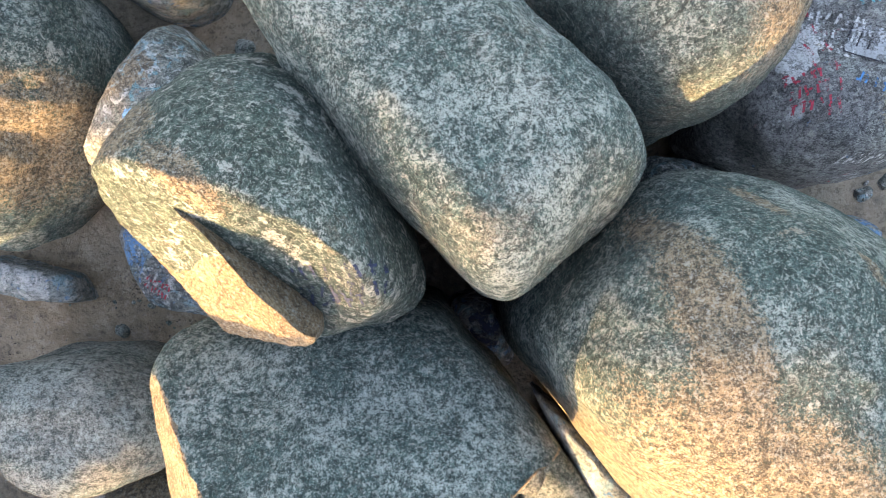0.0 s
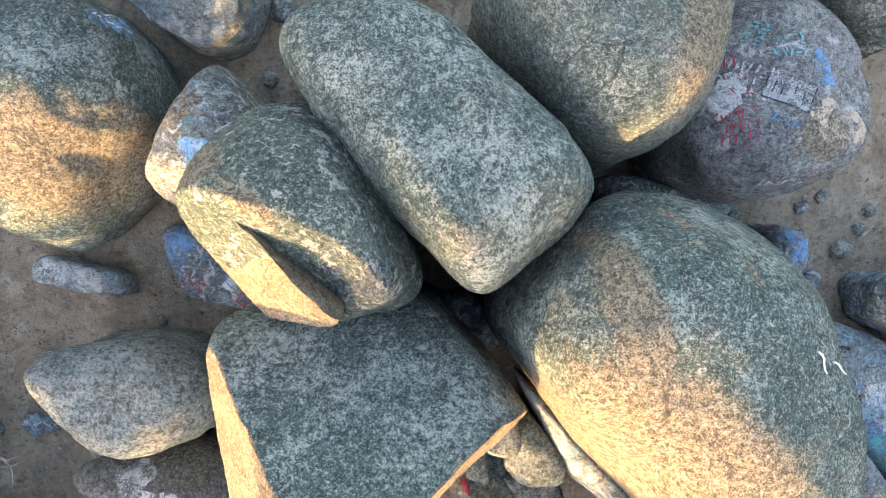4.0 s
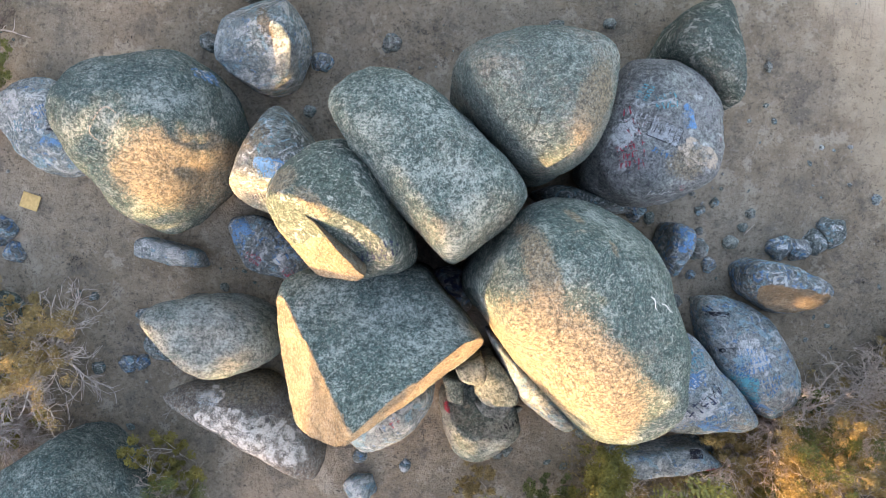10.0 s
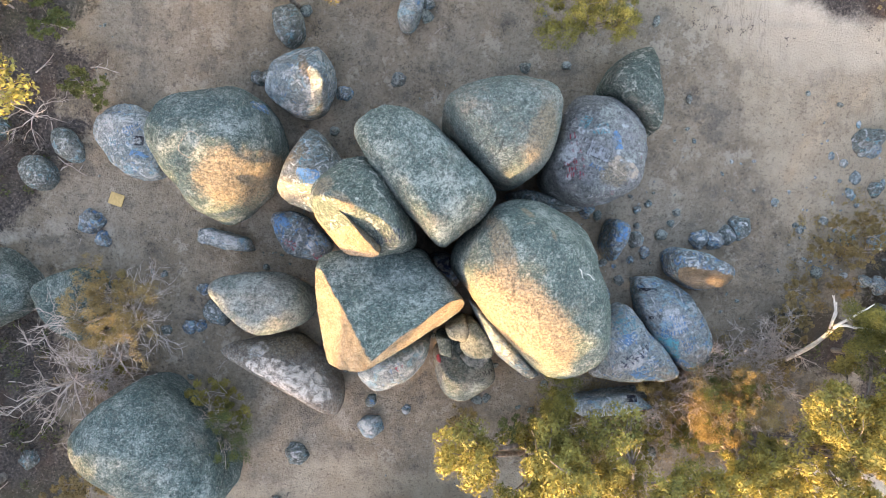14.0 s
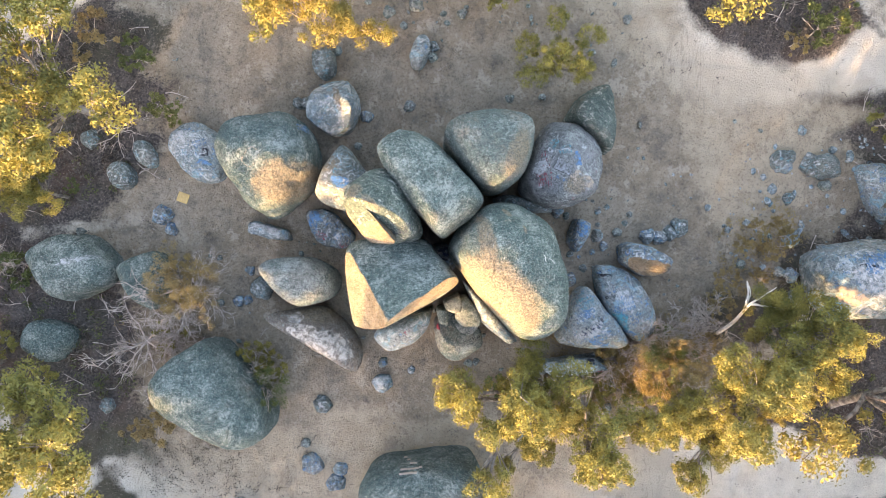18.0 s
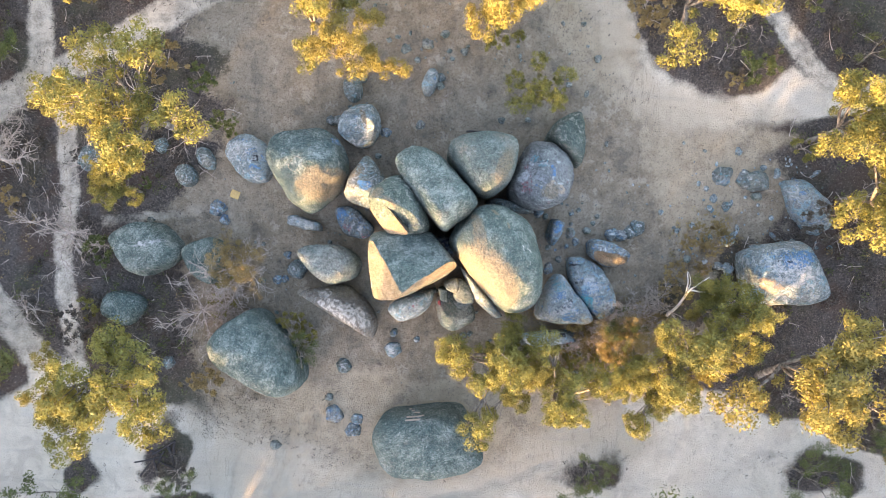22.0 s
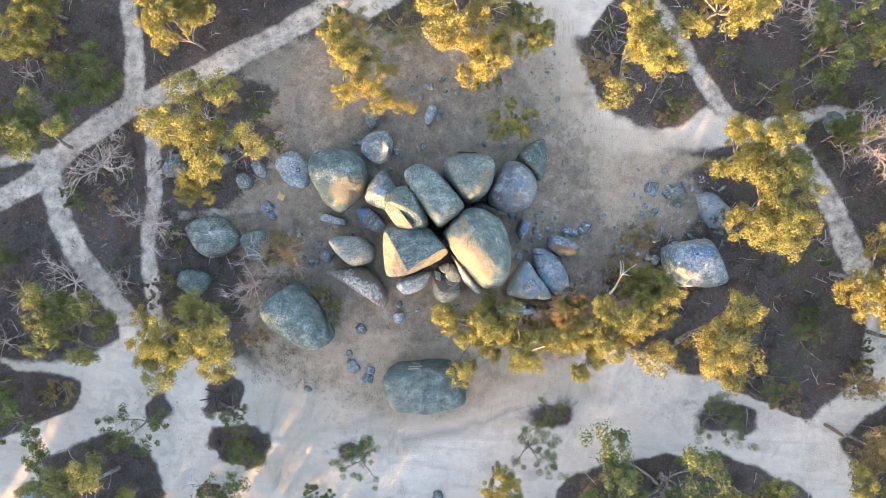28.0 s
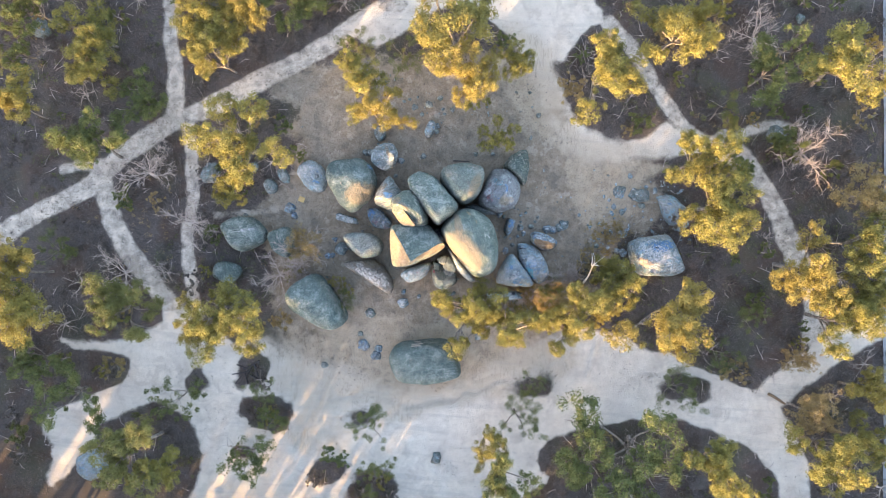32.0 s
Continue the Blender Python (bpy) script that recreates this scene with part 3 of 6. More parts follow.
GULLIES.append(([(-2.9, -29.3), (-2.2, -27.6), (5.1, -25.8), (11.5, -21.9)], 0.20, 0.40))
GULLIES.append(([(-13.4, -28.1), (-8.1, -26.5), (-4.1, -25.3)], 0.15, 0.40))

def cover(x, y):
    """How sandy (0 to 1) and how bare the ground is."""
    sand, lane = np.full(x.shape, -1e9), np.zeros(x.shape)
    p = np.stack([x, y, 0 * x], -1)
    worn = value_noise(p * 0.35, 21) + 0.6 * value_noise(p * 1.1, 22)
    sway, drift = fractal(p * 0.22, 23, 3), fractal(p * 0.22, 27, 3)
    uneven = 1 + 0.3 * fractal(p * 0.3, 29, 3)
    for pts, width in TRACKS:
        depth = line_depth(x + 0.3 * sway, y + 0.3 * drift, rounded(pts), width * 1.35) + 0.08 * worn
        lane = np.maximum(lane, np.clip(0.5 + depth / 1.3, 0, (0.44 if width < 0.8 else 0.58 if width < 2.6 else 0.9) + 0.03 * worn))
    x, y = x + 0.6 * sway, y + 0.6 * drift
    for pts in SAND:
        sand = np.maximum(sand, polygon_depth(x, y, rounded(pts + pts[:1], 1)))
    for cx, cy, rx, ry in ISLANDS:
        sand = np.minimum(sand, (np.hypot((x - cx) / rx, (y - cy) / ry) * uneven - 1) * min(rx, ry))
    bare = np.full(x.shape, -1e9)
    for pts in BARE:
        bare = np.maximum(bare, polygon_depth(x, y, pts))
    for cx, cy, rx, ry in ISLANDS:
        bare = np.minimum(bare, (np.hypot((x - cx) / rx, (y - cy) / ry) - 1) * min(rx, ry) * 1.5 - 1.5)
    bare = np.clip(0.5 + bare / 5.0, 0, 1)
    return np.maximum(lane, np.clip(0.5 + sand / (1.1 + 5.0 * bare), 0, 1)), bare


def silted(x, y):
    """Where fine pale silt has washed over the dirt."""
    p = np.stack([x, y, 0 * x], -1)
    x, y = x + 0.8 * fractal(p * 0.3, 33, 3), y + 0.8 * fractal(p * 0.3, 37, 3)
    best = np.full(x.shape, -1e9)
    for pts in SILT:
        best = np.maximum(best, polygon_depth(x, y, pts))
    for cx, cy, rx, ry in ISLANDS:
        best = np.minimum(best, (np.hypot((x - cx) / rx, (y - cy) / ry) - 1) * min(rx, ry) - 1.0)
    return np.clip(0.5 + best / 3.5, 0, 1)


def build_ground():
    def axis(lo, hi, step):
        core = list(np.arange(lo, hi + step / 2, step))
        out, s, left, right = [], step, lo, hi
        while left > -2500:
            s *= 1.35
            left, right = left - s, right + s
            core = [left] + core + [right]
        return np.array(core)

    xs, ys = axis(-70, 72, 0.34), axis(-44, 42, 0.34)
    gx, gy = np.meshgrid(xs, ys)
    sand, bare = cover(gx, gy)
    gz = land(gx, gy)
    p = np.stack([gx, gy, 0 * gx], -1)
    inner = np.exp(-np.maximum(np.hypot(gx / 75, gy / 48) - 1, 0) * 3)
    gz = gz + inner * (0.05 * fractal(p * 1.4, 5, 3) - 0.12 * sand + 0.05 * (1 - sand) * value_noise(p * 3.1, 8))
    for pts, depth, wide in GULLIES:
        near = line_depth(gx + 0.5 * value_noise(p * 0.7, 12), gy + 0.5 * value_noise(p * 0.7, 13), pts, 0.0)
        gz = gz - depth * np.exp(-((near / wide) ** 2))
    h, w = gx.shape
    idx = np.arange(h * w).reshape(h, w)
    faces = np.stack([idx[:-1, :-1], idx[:-1, 1:], idx[1:, 1:], idx[1:, :-1]], -1).reshape(-1, 4)
    ob = mesh_object("ground", np.stack([gx, gy, gz], -1).reshape(-1, 3), faces, GROUND, smooth=True)
    col = ob.data.color_attributes.new("cover", "FLOAT_COLOR", "POINT")
    rgba = np.zeros((h * w, 4), np.float32)
    rgba[:, 0], rgba[:, 1], rgba[:, 2], rgba[:, 3] = sand.ravel(), bare.ravel(), silted(gx, gy).ravel(), 1
    col.data.foreach_set("color", rgba.ravel())
    return tagged(ob, "pale sandy tracks and bare dirt among dark leaf litter", "ground", kind="structure")


build_ground()


# ---- boulders ----
NAMED = {}
NAMED["big"] = boulder("", (5.53, -2.97), 5.50, 11.20, [(-139, 2.57), (-128, 3.2), (-73, 4.94), (-44, 5.52), (-1, 4.18), (8, 4.27), (22, 4.19), (52, 4.66), (74, 4.63), (97, 5.24), (126, 5.13), (141, 4.48), (180, 4.33)], "green", 9, [(45, 15, 5.5), (-120, 42, 5.2)], (), dome=3, level=6, rough=0.06, seed=1, worn=[((4.76, -3.98), 2.7, 1.5, -38), ((3.81, -1.18), 0.5, 1.7, 14), ((6.21, -5.15), 1.5, 0.9, -60), ((2.45, -3.31), 0.8, 0.4, -60), ((4.97, 0.82), 0.35, 0.15, -40), ((6.05, -0.24), 0.3, 0.1, -70), ((3.37, 0.32), 0.22, 0.25, 30)],
        label="huge rounded granite boulder with peeling lichen, sunlit on one flank")
NAMED["slab"] = boulder("", (-1.52, -4.12), 5.00, 11.20, [(-175, 3.75), (-159, 3.8), (-82, 2.5), (-59, 1.8), (1, 3.95), (39, 3.3), (43, 3.45), (95, 3.05), (168, 4.1)], "mottled", 14, [(86, 35, 3.78), (-90, 5, 6.3)], [(-44, 70, 3.02, 1), (-168, 55, 4.12, 1)], dome=12, level=6, rough=0.05, seed=2, worn=(),
        label="tilted angular granite slab, green on top with broken sunlit sides")
NAMED["half"] = boulder("", (-2.92, 0.72), 6.00, 11.00, [(-165, 2.4), (-139, 1.9), (-115, 2.1), (-72, 2.5), (1, 2.81), (25, 2.22), (40, 2.36), (77, 2.59), (128, 2.61), (150, 2.69)], "flaky", 7, [(70, 12, 4.7)], [(-112, 56, 2.6, 0)], dome=3.2, level=6, rough=0.06, seed=3, worn=[((-3.37, 0.97), 0.7, 0.25, -40), ((-4.4, 1.7), 0.5, 0.4, 10)],
        label="broken boulder with a dark green crust above its split side")
NAMED["flake"] = boulder("", (-3.36, 0.06), 6.00, 10.50, [(130, 1.95), (175, 1.75), (-140, 1.15), (-95, 1.5), (-50, 2.1), (0, 1.5), (40, 1.0)], "fresh", 16, (), [(-132, 46, 2.38, 1), (40, 78, 1.02, 0), (95, 60, 2.9, 0)], dome=12, level=6, rough=0.05, seed=43, floor=3.5,
        label="bright tan split face of granite leaning on the broken boulder")
NAMED["pillow"] = boulder("", (0.07, 2.49), 7.00, 10.60, [(-141, 1.72), (-118, 2.93), (-58, 4.02), (-40, 3.34), (16, 3.86), (37, 2.4), (46, 2.73), (59, 2.66), (95, 3.67), (140, 4.34), (174, 4.15)], "mottled", 8, [(60, 12, 3.3)], (), dome=3.6, level=6, rough=0.06, seed=4, worn=(),
        label="long pillow-shaped granite boulder with speckled lichen")
# worn: bare stone, with the sunlit patch on this flank painted in too
NAMED["brown"] = boulder("", (3.83, 5.07), 5.50, 9.80, [(-161, 2.78), (-135, 2.23), (-105, 2.64), (-64, 2.98), (-38, 2.86), (-11, 2.94), (14, 3.65), (72, 3.12), (95, 2.93), (109, 2.78), (145, 3.34)], "brown", 8, [(90, 12, 4.2)], (), dome=3.2, level=6, rough=0.06, seed=5, worn=[((5.48, 4.48), 0.62, 1.5, -22)],
        label="grey-brown rounded granite boulder wedged against others")
NAMED["painted"] = boulder("", (9.15, 4.75), 3.00, 6.20, [(-137, 3.44), (-99, 3.18), (-70, 3.04), (-13, 3.07), (16, 2.98), (55, 3.12), (96, 3.06), (142, 3.31), (160, 2.25)], "tagged", 7, [(100, 8, 3.1)], (), dome=3.2, level=6, rough=0.06, seed=6, worn=[((9.78, 3.03), 0.75, 0.6, 0)],
        label="grey granite boulder covered in red and white graffiti")
NAMED["tip"] = boulder("", (11.35, 8.31), 2.80, 5.00, [(-130, 1.24), (-12, 1.88), (6, 1.74), (110, 2.11), (126, 1.78), (153, 1.54)], "flaky", 9, [(60, 22, 2.3)], (), dome=3.2, level=5, rough=0.06, seed=7, worn=(),
        label="pointed dark green boulder at the edge of the sand")
# worn: tan colour laid where the sun strikes this flank, over bare stone
NAMED["left"] = boulder("", (-11.45, 3.76), 3.50, 7.10, [(-179, 3.78), (-152, 3.32), (-143, 3.15), (-115, 3.66), (-58, 3.76), (-39, 3.4), (-16, 3.55), (13, 4.03), (42, 3.9), (79, 5.07), (105, 3.61), (149, 4.7)], "green", 7, [(75, 12, 3.5), (-72, 40, 3.2)], (), dome=3.2, level=6, rough=0.06, seed=8, worn=[((-10.15, 2.45), 1.75, 1.3, 25), ((-8.3, 3.2), 0.4, 0.8, 20)],
        label="large domed granite boulder with a warm sunlit flank")
NAMED["leftblue"] = boulder("", (-17.55, 4.78), 1.00, 2.30, [(-169, 2.51), (-142, 1.63), (-89, 2.29), (-5, 2.18), (37, 1.99), (91, 2.28), (155, 2.37)], "paintw", 6, (), (), dome=3.2, level=5, rough=0.06, seed=9, worn=(),
        label="low boulder sprayed with blue and white paint")
NAMED["wedge"] = boulder("", (-6.25, 2.91), 1.90, 6.40, [(-108, 1.9), (-35, 1.9), (40, 1.78), (92, 2.75), (152, 1.42), (175, 1.75)], "paintl", 12, [(95, 20, 4.0), (-40, 10, 4.3)], [(-104, 62, 2.55, 0)], dome=5, level=5, rough=0.06, seed=10, worn=[((-6.92, 3.83), 0.8, 0.5, 20)],
        label="wedge of grey granite with a blue graffiti tag")
NAMED["white"] = boulder("", (-7.27, 8.19), 2.90, 5.00, [(-128, 1.95), (-113, 1.84), (-65, 1.88), (-20, 1.73), (21, 1.83), (87, 1.97), (133, 1.71), (172, 1.76)], "paintw", 10, (), [(165, 32, 1.62, 0), (-78, 46, 1.42, 0), (110, 55, 1.5, 0)], dome=4, level=5, rough=0.06, seed=11, worn=[((-6.7, 8.6), 0.25, 1.0, 20)],
        label="pale broken boulder with a notch and painted rim")
NAMED["diamond"] = boulder("", (-9.36, -4.49), 1.50, 4.40, [(-137, 1.51), (-116, 1.55), (-77, 1.83), (-34, 2.57), (18, 2.66), (60, 2.05), (93, 1.75), (139, 2.71)], "grey", 10, [(20, 10, 2.7)], (), dome=4, level=5, rough=0.06, seed=12, worn=(),
        label="diamond-shaped mottled grey granite boulder")
NAMED["lowwhite"] = boulder("", (-8.37, -8.79), 0.60, 2.80, [(-121, 0.94), (-118, 0.82), (-118, 0.8), (-117, 0.8), (-35, 4.11), (9, 3.69), (38, 2.55), (52, 2.34), (100, 2.34), (134, 3.71)], "earthy", 10, [(60, 24, 1.9), (-120, 40, 1.8)], (), dome=3.2, level=5, rough=0.06, seed=13, worn=[((-8.31, -6.72), 1.5, 0.8, -20)],
        label="long low boulder, brown above with a whitened side")
NAMED["under"] = boulder("", (-1.59, -7.71), 1.50, 4.20, [(-140, 2.04), (-112, 1.84), (-72, 1.22), (-44, 1.35), (-10, 1.89), (91, 1.59), (113, 0.84), (136, 1.27)], "paintw", 8, (), (), dome=3.2, level=5, rough=0.06, seed=14, worn=(),
        label="whitewashed boulder with graffiti under the tilted slab")
NAMED["cracked"] = boulder("", (2.47, -7.92), 0.50, 3.00, [(-163, 1.75), (-112, 2.02), (-56, 1.86), (7, 1.91), (35, 1.75), (101, 2.05), (151, 1.94)], "grey", 7, (), [(80, 35, 1.7, 0)], dome=3.2, level=5, rough=0.06, seed=15, worn=(),
        label="cracked grey boulder split into pieces")
NAMED["plank"] = boulder("", (4.80, -6.24), 1.00, 3.20, [(-155, 0.95), (-126, 1.05), (-63, 2.74), (43, 0.21), (50, 0.46)], "paintw", 12, (), (), dome=3.2, level=5, rough=0.06, seed=16, worn=(),
        label="grey-green lichened granite boulder resting on bare dirt")
NAMED["rslab"] = boulder("", (12.61, -6.33), 0.40, 2.20, [(-103, 2.99), (-91, 2.29), (-29, 3.34), (34, 1.53), (41, 1.29), (112, 2.32), (161, 1.96)], "blue", 9, (), (), dome=3.2, level=5, rough=0.06, seed=17, worn=(),
        label="sloping granite slab painted blue and white")
NAMED["rlong"] = boulder("", (15.12, -5.11), 0.10, 1.60, [(-171, 2.01), (-145, 1.38), (-130, 1.82), (-62, 3.04), (-4, 2.63), (30, 1.74), (68, 2.33), (99, 3.27)], "blue", 8, (), (), dome=3.2, level=5, rough=0.06, seed=18, worn=(),
        label="long rounded granite slab with blue graffiti and a black bar")
NAMED["rbroken"] = boulder("", (16.38, -1.79), 0.90, 2.60, [(-172, 1.81), (-122, 1.16), (-77, 1.33), (-28, 1.74), (52, 1.25), (72, 0.99), (107, 1.61)], "paint", 9, (), [(-100, 58, 0.85, 1)], dome=3.2, level=5, rough=0.06, seed=19, worn=(),
        label="small broken boulder with a bright orange fracture")
NAMED["stand"] = boulder("", (11.31, -0.20), 0.80, 2.60, [(-149, 0.87), (-34, 0.58), (-15, 0.54), (58, 1.22), (105, 1.3), (166, 0.68)], "paint", 9, (), (), dome=3.2, level=4, rough=0.06, seed=20, worn=(),
        label="upright stone painted dark blue and white")
NAMED["lslab"] = boulder("", (-12.26, -0.81), 0.30, 1.00, [(-168, 1.62), (-100, 0.59), (-92, 0.69), (20, 1.39), (76, 0.46), (109, 1.05)], "paintw", 9, (), (), dome=3.2, level=5, rough=0.06, seed=21, worn=(),
        label="flat slab painted pale blue and white")
NAMED["buried"] = boulder("", (-7.49, -0.40), 0.30, 1.20, [(-173, 1.86), (-140, 1.48), (-89, 1.52), (-25, 1.95), (52, 0.96), (97, 1.58)], "paint", 6, (), (), dome=3.2, level=5, rough=0.06, seed=22, worn=(),
        label="half-buried rock face covered in red and blue tags")
NAMED["pit"] = boulder("", (1.19, -2.19), 0.80, 2.40, [(-159, 0.71), (-109, 0.87), (-19, 1.03), (43, 0.82), (105, 1.09)], "paint", 5, (), (), dome=3.2, level=4, rough=0.06, seed=23, worn=(),
        label="grey-green lichened granite boulder resting on bare dirt")
NAMED["pitn"] = boulder("", (6.96, 1.98), 1.00, 3.00, [(-111, 0.74), (-86, 0.7), (72, 0.33), (107, 1.0)], "paintl", 5, (), (), dome=3.2, level=4, rough=0.06, seed=24, worn=(),
        label="grey-green lichened granite boulder resting on bare dirt")
NAMED["lefthill"] = boulder("", (-15.43, -13.01), 1.20, 5.00, [(-156, 4.04), (-120, 2.93), (-110, 3.27), (-61, 4.77), (8, 4.5), (40, 2.83), (57, 3.26), (124, 4.12), (132, 3.9)], "green", 7, [(50, 12, 3.6)], (), dome=3.2, level=6, rough=0.06, seed=25, worn=(),
        label="broad dark green boulder beneath bare branches")
NAMED["lrock"] = boulder("", (-27.00, -4.28), 0.20, 2.60, [(-146, 2.39), (-120, 2.46), (-67, 2.41), (-8, 3.52), (46, 2.93), (92, 2.65), (127, 2.96)], "mottled", 7, (), (), dome=3.2, level=5, rough=0.06, seed=26, worn=(),
        label="green boulder with a pale streak across its top")
NAMED["lrockb"] = boulder("", (-21.29, -4.95), 0.20, 2.40, [(-153, 1.59), (-117, 1.72), (-39, 2.11), (12, 2.05), (66, 2.29), (120, 1.88)], "green", 7, (), (), dome=3.2, level=5, rough=0.06, seed=27, worn=(),
        label="grey-green lichened granite boulder resting on bare dirt")
NAMED["round"] = boulder("", (-29.27, -10.10), -1.20, 0.60, [(-164, 2.07), (-108, 1.6), (-43, 1.73), (25, 2.09), (79, 1.7), (131, 1.99)], "green", 6, (), (), dome=3.2, level=5, rough=0.06, seed=28, worn=(),
        label="round dark green boulder in leaf litter")
NAMED["lsm"] = boulder("", (-23.65, 2.98), 0.20, 1.40, [(-155, 0.84), (-78, 1.1), (-7, 1.03), (59, 0.88), (137, 1.0)], "paintl", 4, (), (), dome=3.2, level=4, rough=0.06, seed=29, worn=(),
        label="grey-green lichened granite boulder resting on bare dirt")
NAMED["lsmb"] = boulder("", (-21.87, 4.52), 0.20, 1.20, [(-164, 0.74), (-114, 0.78), (-20, 1.08), (36, 0.85), (92, 1.17)], "paintl", 4, (), (), dome=3.2, level=4, rough=0.06, seed=30, worn=(),
        label="grey-green lichened granite boulder resting on bare dirt")
NAMED["lsmc"] = boulder("", (-26.19, 5.59), 0.20, 1.00, [(-167, 0.69), (-111, 0.77), (-32, 0.58), (38, 0.66), (123, 0.63)], "paintl", 4, (), (), dome=3.2, level=4, rough=0.06, seed=31, worn=(),
        label="grey-green lichened granite boulder resting on bare dirt")
NAMED["nrock"] = boulder("", (-8.15, 11.58), 2.20, 3.60, [(-174, 0.84), (-133, 1.0), (-69, 1.05), (-15, 0.89), (26, 0.86), (113, 0.92)], "paintl", 5, (), (), dome=3.2, level=4, rough=0.06, seed=32, worn=(),
        label="grey-green lichened granite boulder resting on bare dirt")
NAMED["nrockb"] = boulder("", (-1.22, 12.63), 2.40, 3.30, [(-155, 0.95), (-98, 1.2), (-21, 0.64), (14, 0.83), (101, 1.11), (161, 0.58)], "paintw", 5, (), (), dome=3.2, level=4, rough=0.06, seed=33, worn=(),
        label="grey-green lichened granite boulder resting on bare dirt")
NAMED["eastbig"] = boulder("", (32.68, -2.58), 0.80, 4.00, [(-152, 3.62), (-97, 3.18), (-67, 3.32), (21, 3.16), (38, 2.97), (104, 2.84), (173, 4.14)], "paintw", 8, (), (), dome=3.2, level=5, rough=0.06, seed=34, worn=(),
        label="large boulder painted white and pale blue")
NAMED["eastflat"] = boulder("", (34.91, 3.75), 0.00, 1.40, [(-156, 1.37), (-130, 1.5), (-59, 2.86), (5, 2.46), (45, 1.72), (101, 2.77)], "blue", 8, (), (), dome=3.2, level=5, rough=0.06, seed=35, worn=(),
        label="flat blue-painted slab at the edge of the scrub")
NAMED["south"] = boulder("", (0.74, -20.45), -0.50, 3.60, [(-150, 4.77), (-95, 3.59), (-75, 3.02), (5, 5.3), (35, 4.33), (98, 2.89), (138, 4.73), (171, 5.43)], "green", 8, [(80, 8, 3.9)], (), dome=4.5, level=5, rough=0.06, seed=36, worn=(),
        label="big flat-topped teal boulder standing on open sand")
NAMED["chunka"] = boulder("", (1.99, -5.68), 2.10, 3.15, [(-156, 0.59), (-108, 0.57), (-14, 0.71), (15, 0.69), (117, 0.48)], "grey", 9, (), (), dome=6, level=4, rough=0.06, seed=37, worn=(),
        label="broken piece of grey granite on the cracked boulder")
NAMED["chunkb"] = boulder("", (3.15, -6.11), 1.90, 2.85, [(-137, 1.06), (-89, 1.12), (6, 0.88), (37, 0.56), (112, 1.11), (171, 0.9)], "grey", 9, (), (), dome=6, level=4, rough=0.06, seed=38, worn=(),
        label="broken piece of grey granite on the cracked boulder")
NAMED["chunkc"] = boulder("", (3.14, -7.58), 1.70, 2.45, [(-139, 0.46), (-49, 0.49), (-29, 0.56), (91, 0.66), (103, 0.7)], "grey", 9, (), (), dome=6, level=4, rough=0.06, seed=39, worn=(),
        label="broken piece of grey granite on the cracked boulder")
NAMED["chunkd"] = boulder("", (1.29, -6.66), 1.70, 2.65, [(-167, 0.35), (-106, 0.52), (4, 0.46), (81, 0.6)], "grey", 9, (), (), dome=6, level=4, rough=0.06, seed=40, worn=(),
        label="broken piece of grey granite on the cracked boulder")
NAMED["bluehid"] = boulder("", (-46.62, -39.82), -0.60, 1.20, [(-167, 1.9), (-118, 1.78), (-45, 2.14), (10, 2.03), (83, 2.34), (125, 2.22)], "blue", 7, (), (), dome=3.2, level=5, rough=0.06, seed=41, worn=(),
        label="grey-green lichened granite boulder resting on bare dirt")

# smaller rocks: style, place, radius
SMALL = []
SMALL += [("paint", -5.07, 8.03, 0.56), ("paintl", -1.75, 8.88, 0.42), ("grey", -5.64, 5.87, 0.31), ("paintl", -10.19, 8.81, 0.51), ("paintl", 13.53, 2.14, 0.31)]
SMALL += [("paint", 13.56, -0.92, 0.42), ("grey", 14.57, 0.24, 0.40), ("paint", 11.74, -1.76, 0.14), ("paintl", 12.10, -2.65, 0.45), ("paint", 16.85, -0.04, 0.62)]
SMALL += [("paint", 17.78, -0.02, 0.66), ("paintl", 18.6, 0.34, 0.6), ("paintl", 19.3, 0.92, 0.75), ("grey", 15.33, 1.67, 0.28), ("paintl", 12.92, 1.75, 0.25)]
SMALL += [("paint", -20.31, 0.06, 0.57), ("paint", -20.00, -1.06, 0.57), ("paintl", -12.53, -5.27, 0.57), ("paint", -14.06, -6.35, 0.45), ("grey", -11.54, -5.10, 0.43)]
SMALL += [("paintl", -16.27, -3.09, 0.26), ("grey", -9.91, -2.51, 0.25), ("paint", 9.67, 1.73, 0.57), ("grey", 10.47, 1.27, 0.34), ("grey", 15.06, 0.96, 0.25)]
SMALL += [("paint", 12.72, -1.36, 0.25), ("paintl", -3.28, -10.90, 0.42), ("paintw", -0.93, -11.29, 0.27), ("paintw", -3.24, -12.58, 0.72), ("grey", 3.55, -10.61, 0.39)]
SMALL += [("grey", 4.15, -10.50, 0.30), ("grey", 10.97, -10.93, 0.99), ("paintw", 9.47, -10.97, 0.45), ("paintw", 13.06, -10.42, 1.20), ("grey", 14.89, -11.73, 0.60)]
SMALL += [("grey", 10.56, -12.29, 0.36), ("grey", 7.79, -9.51, 0.30), ("paint", -20.81, 0.12, 0.78), ("paintl", -12.83, -5.10, 1.02), ("paint", -14.83, -6.40, 0.49)]
SMALL += [("paintl", -16.25, -6.66, 0.33), ("grey", -7.37, 12.71, 0.41), ("paintl", -0.22, 13.27, 0.41), ("grey", -0.32, 12.57, 0.49), ("grey", 5.64, 9.81, 0.33)]
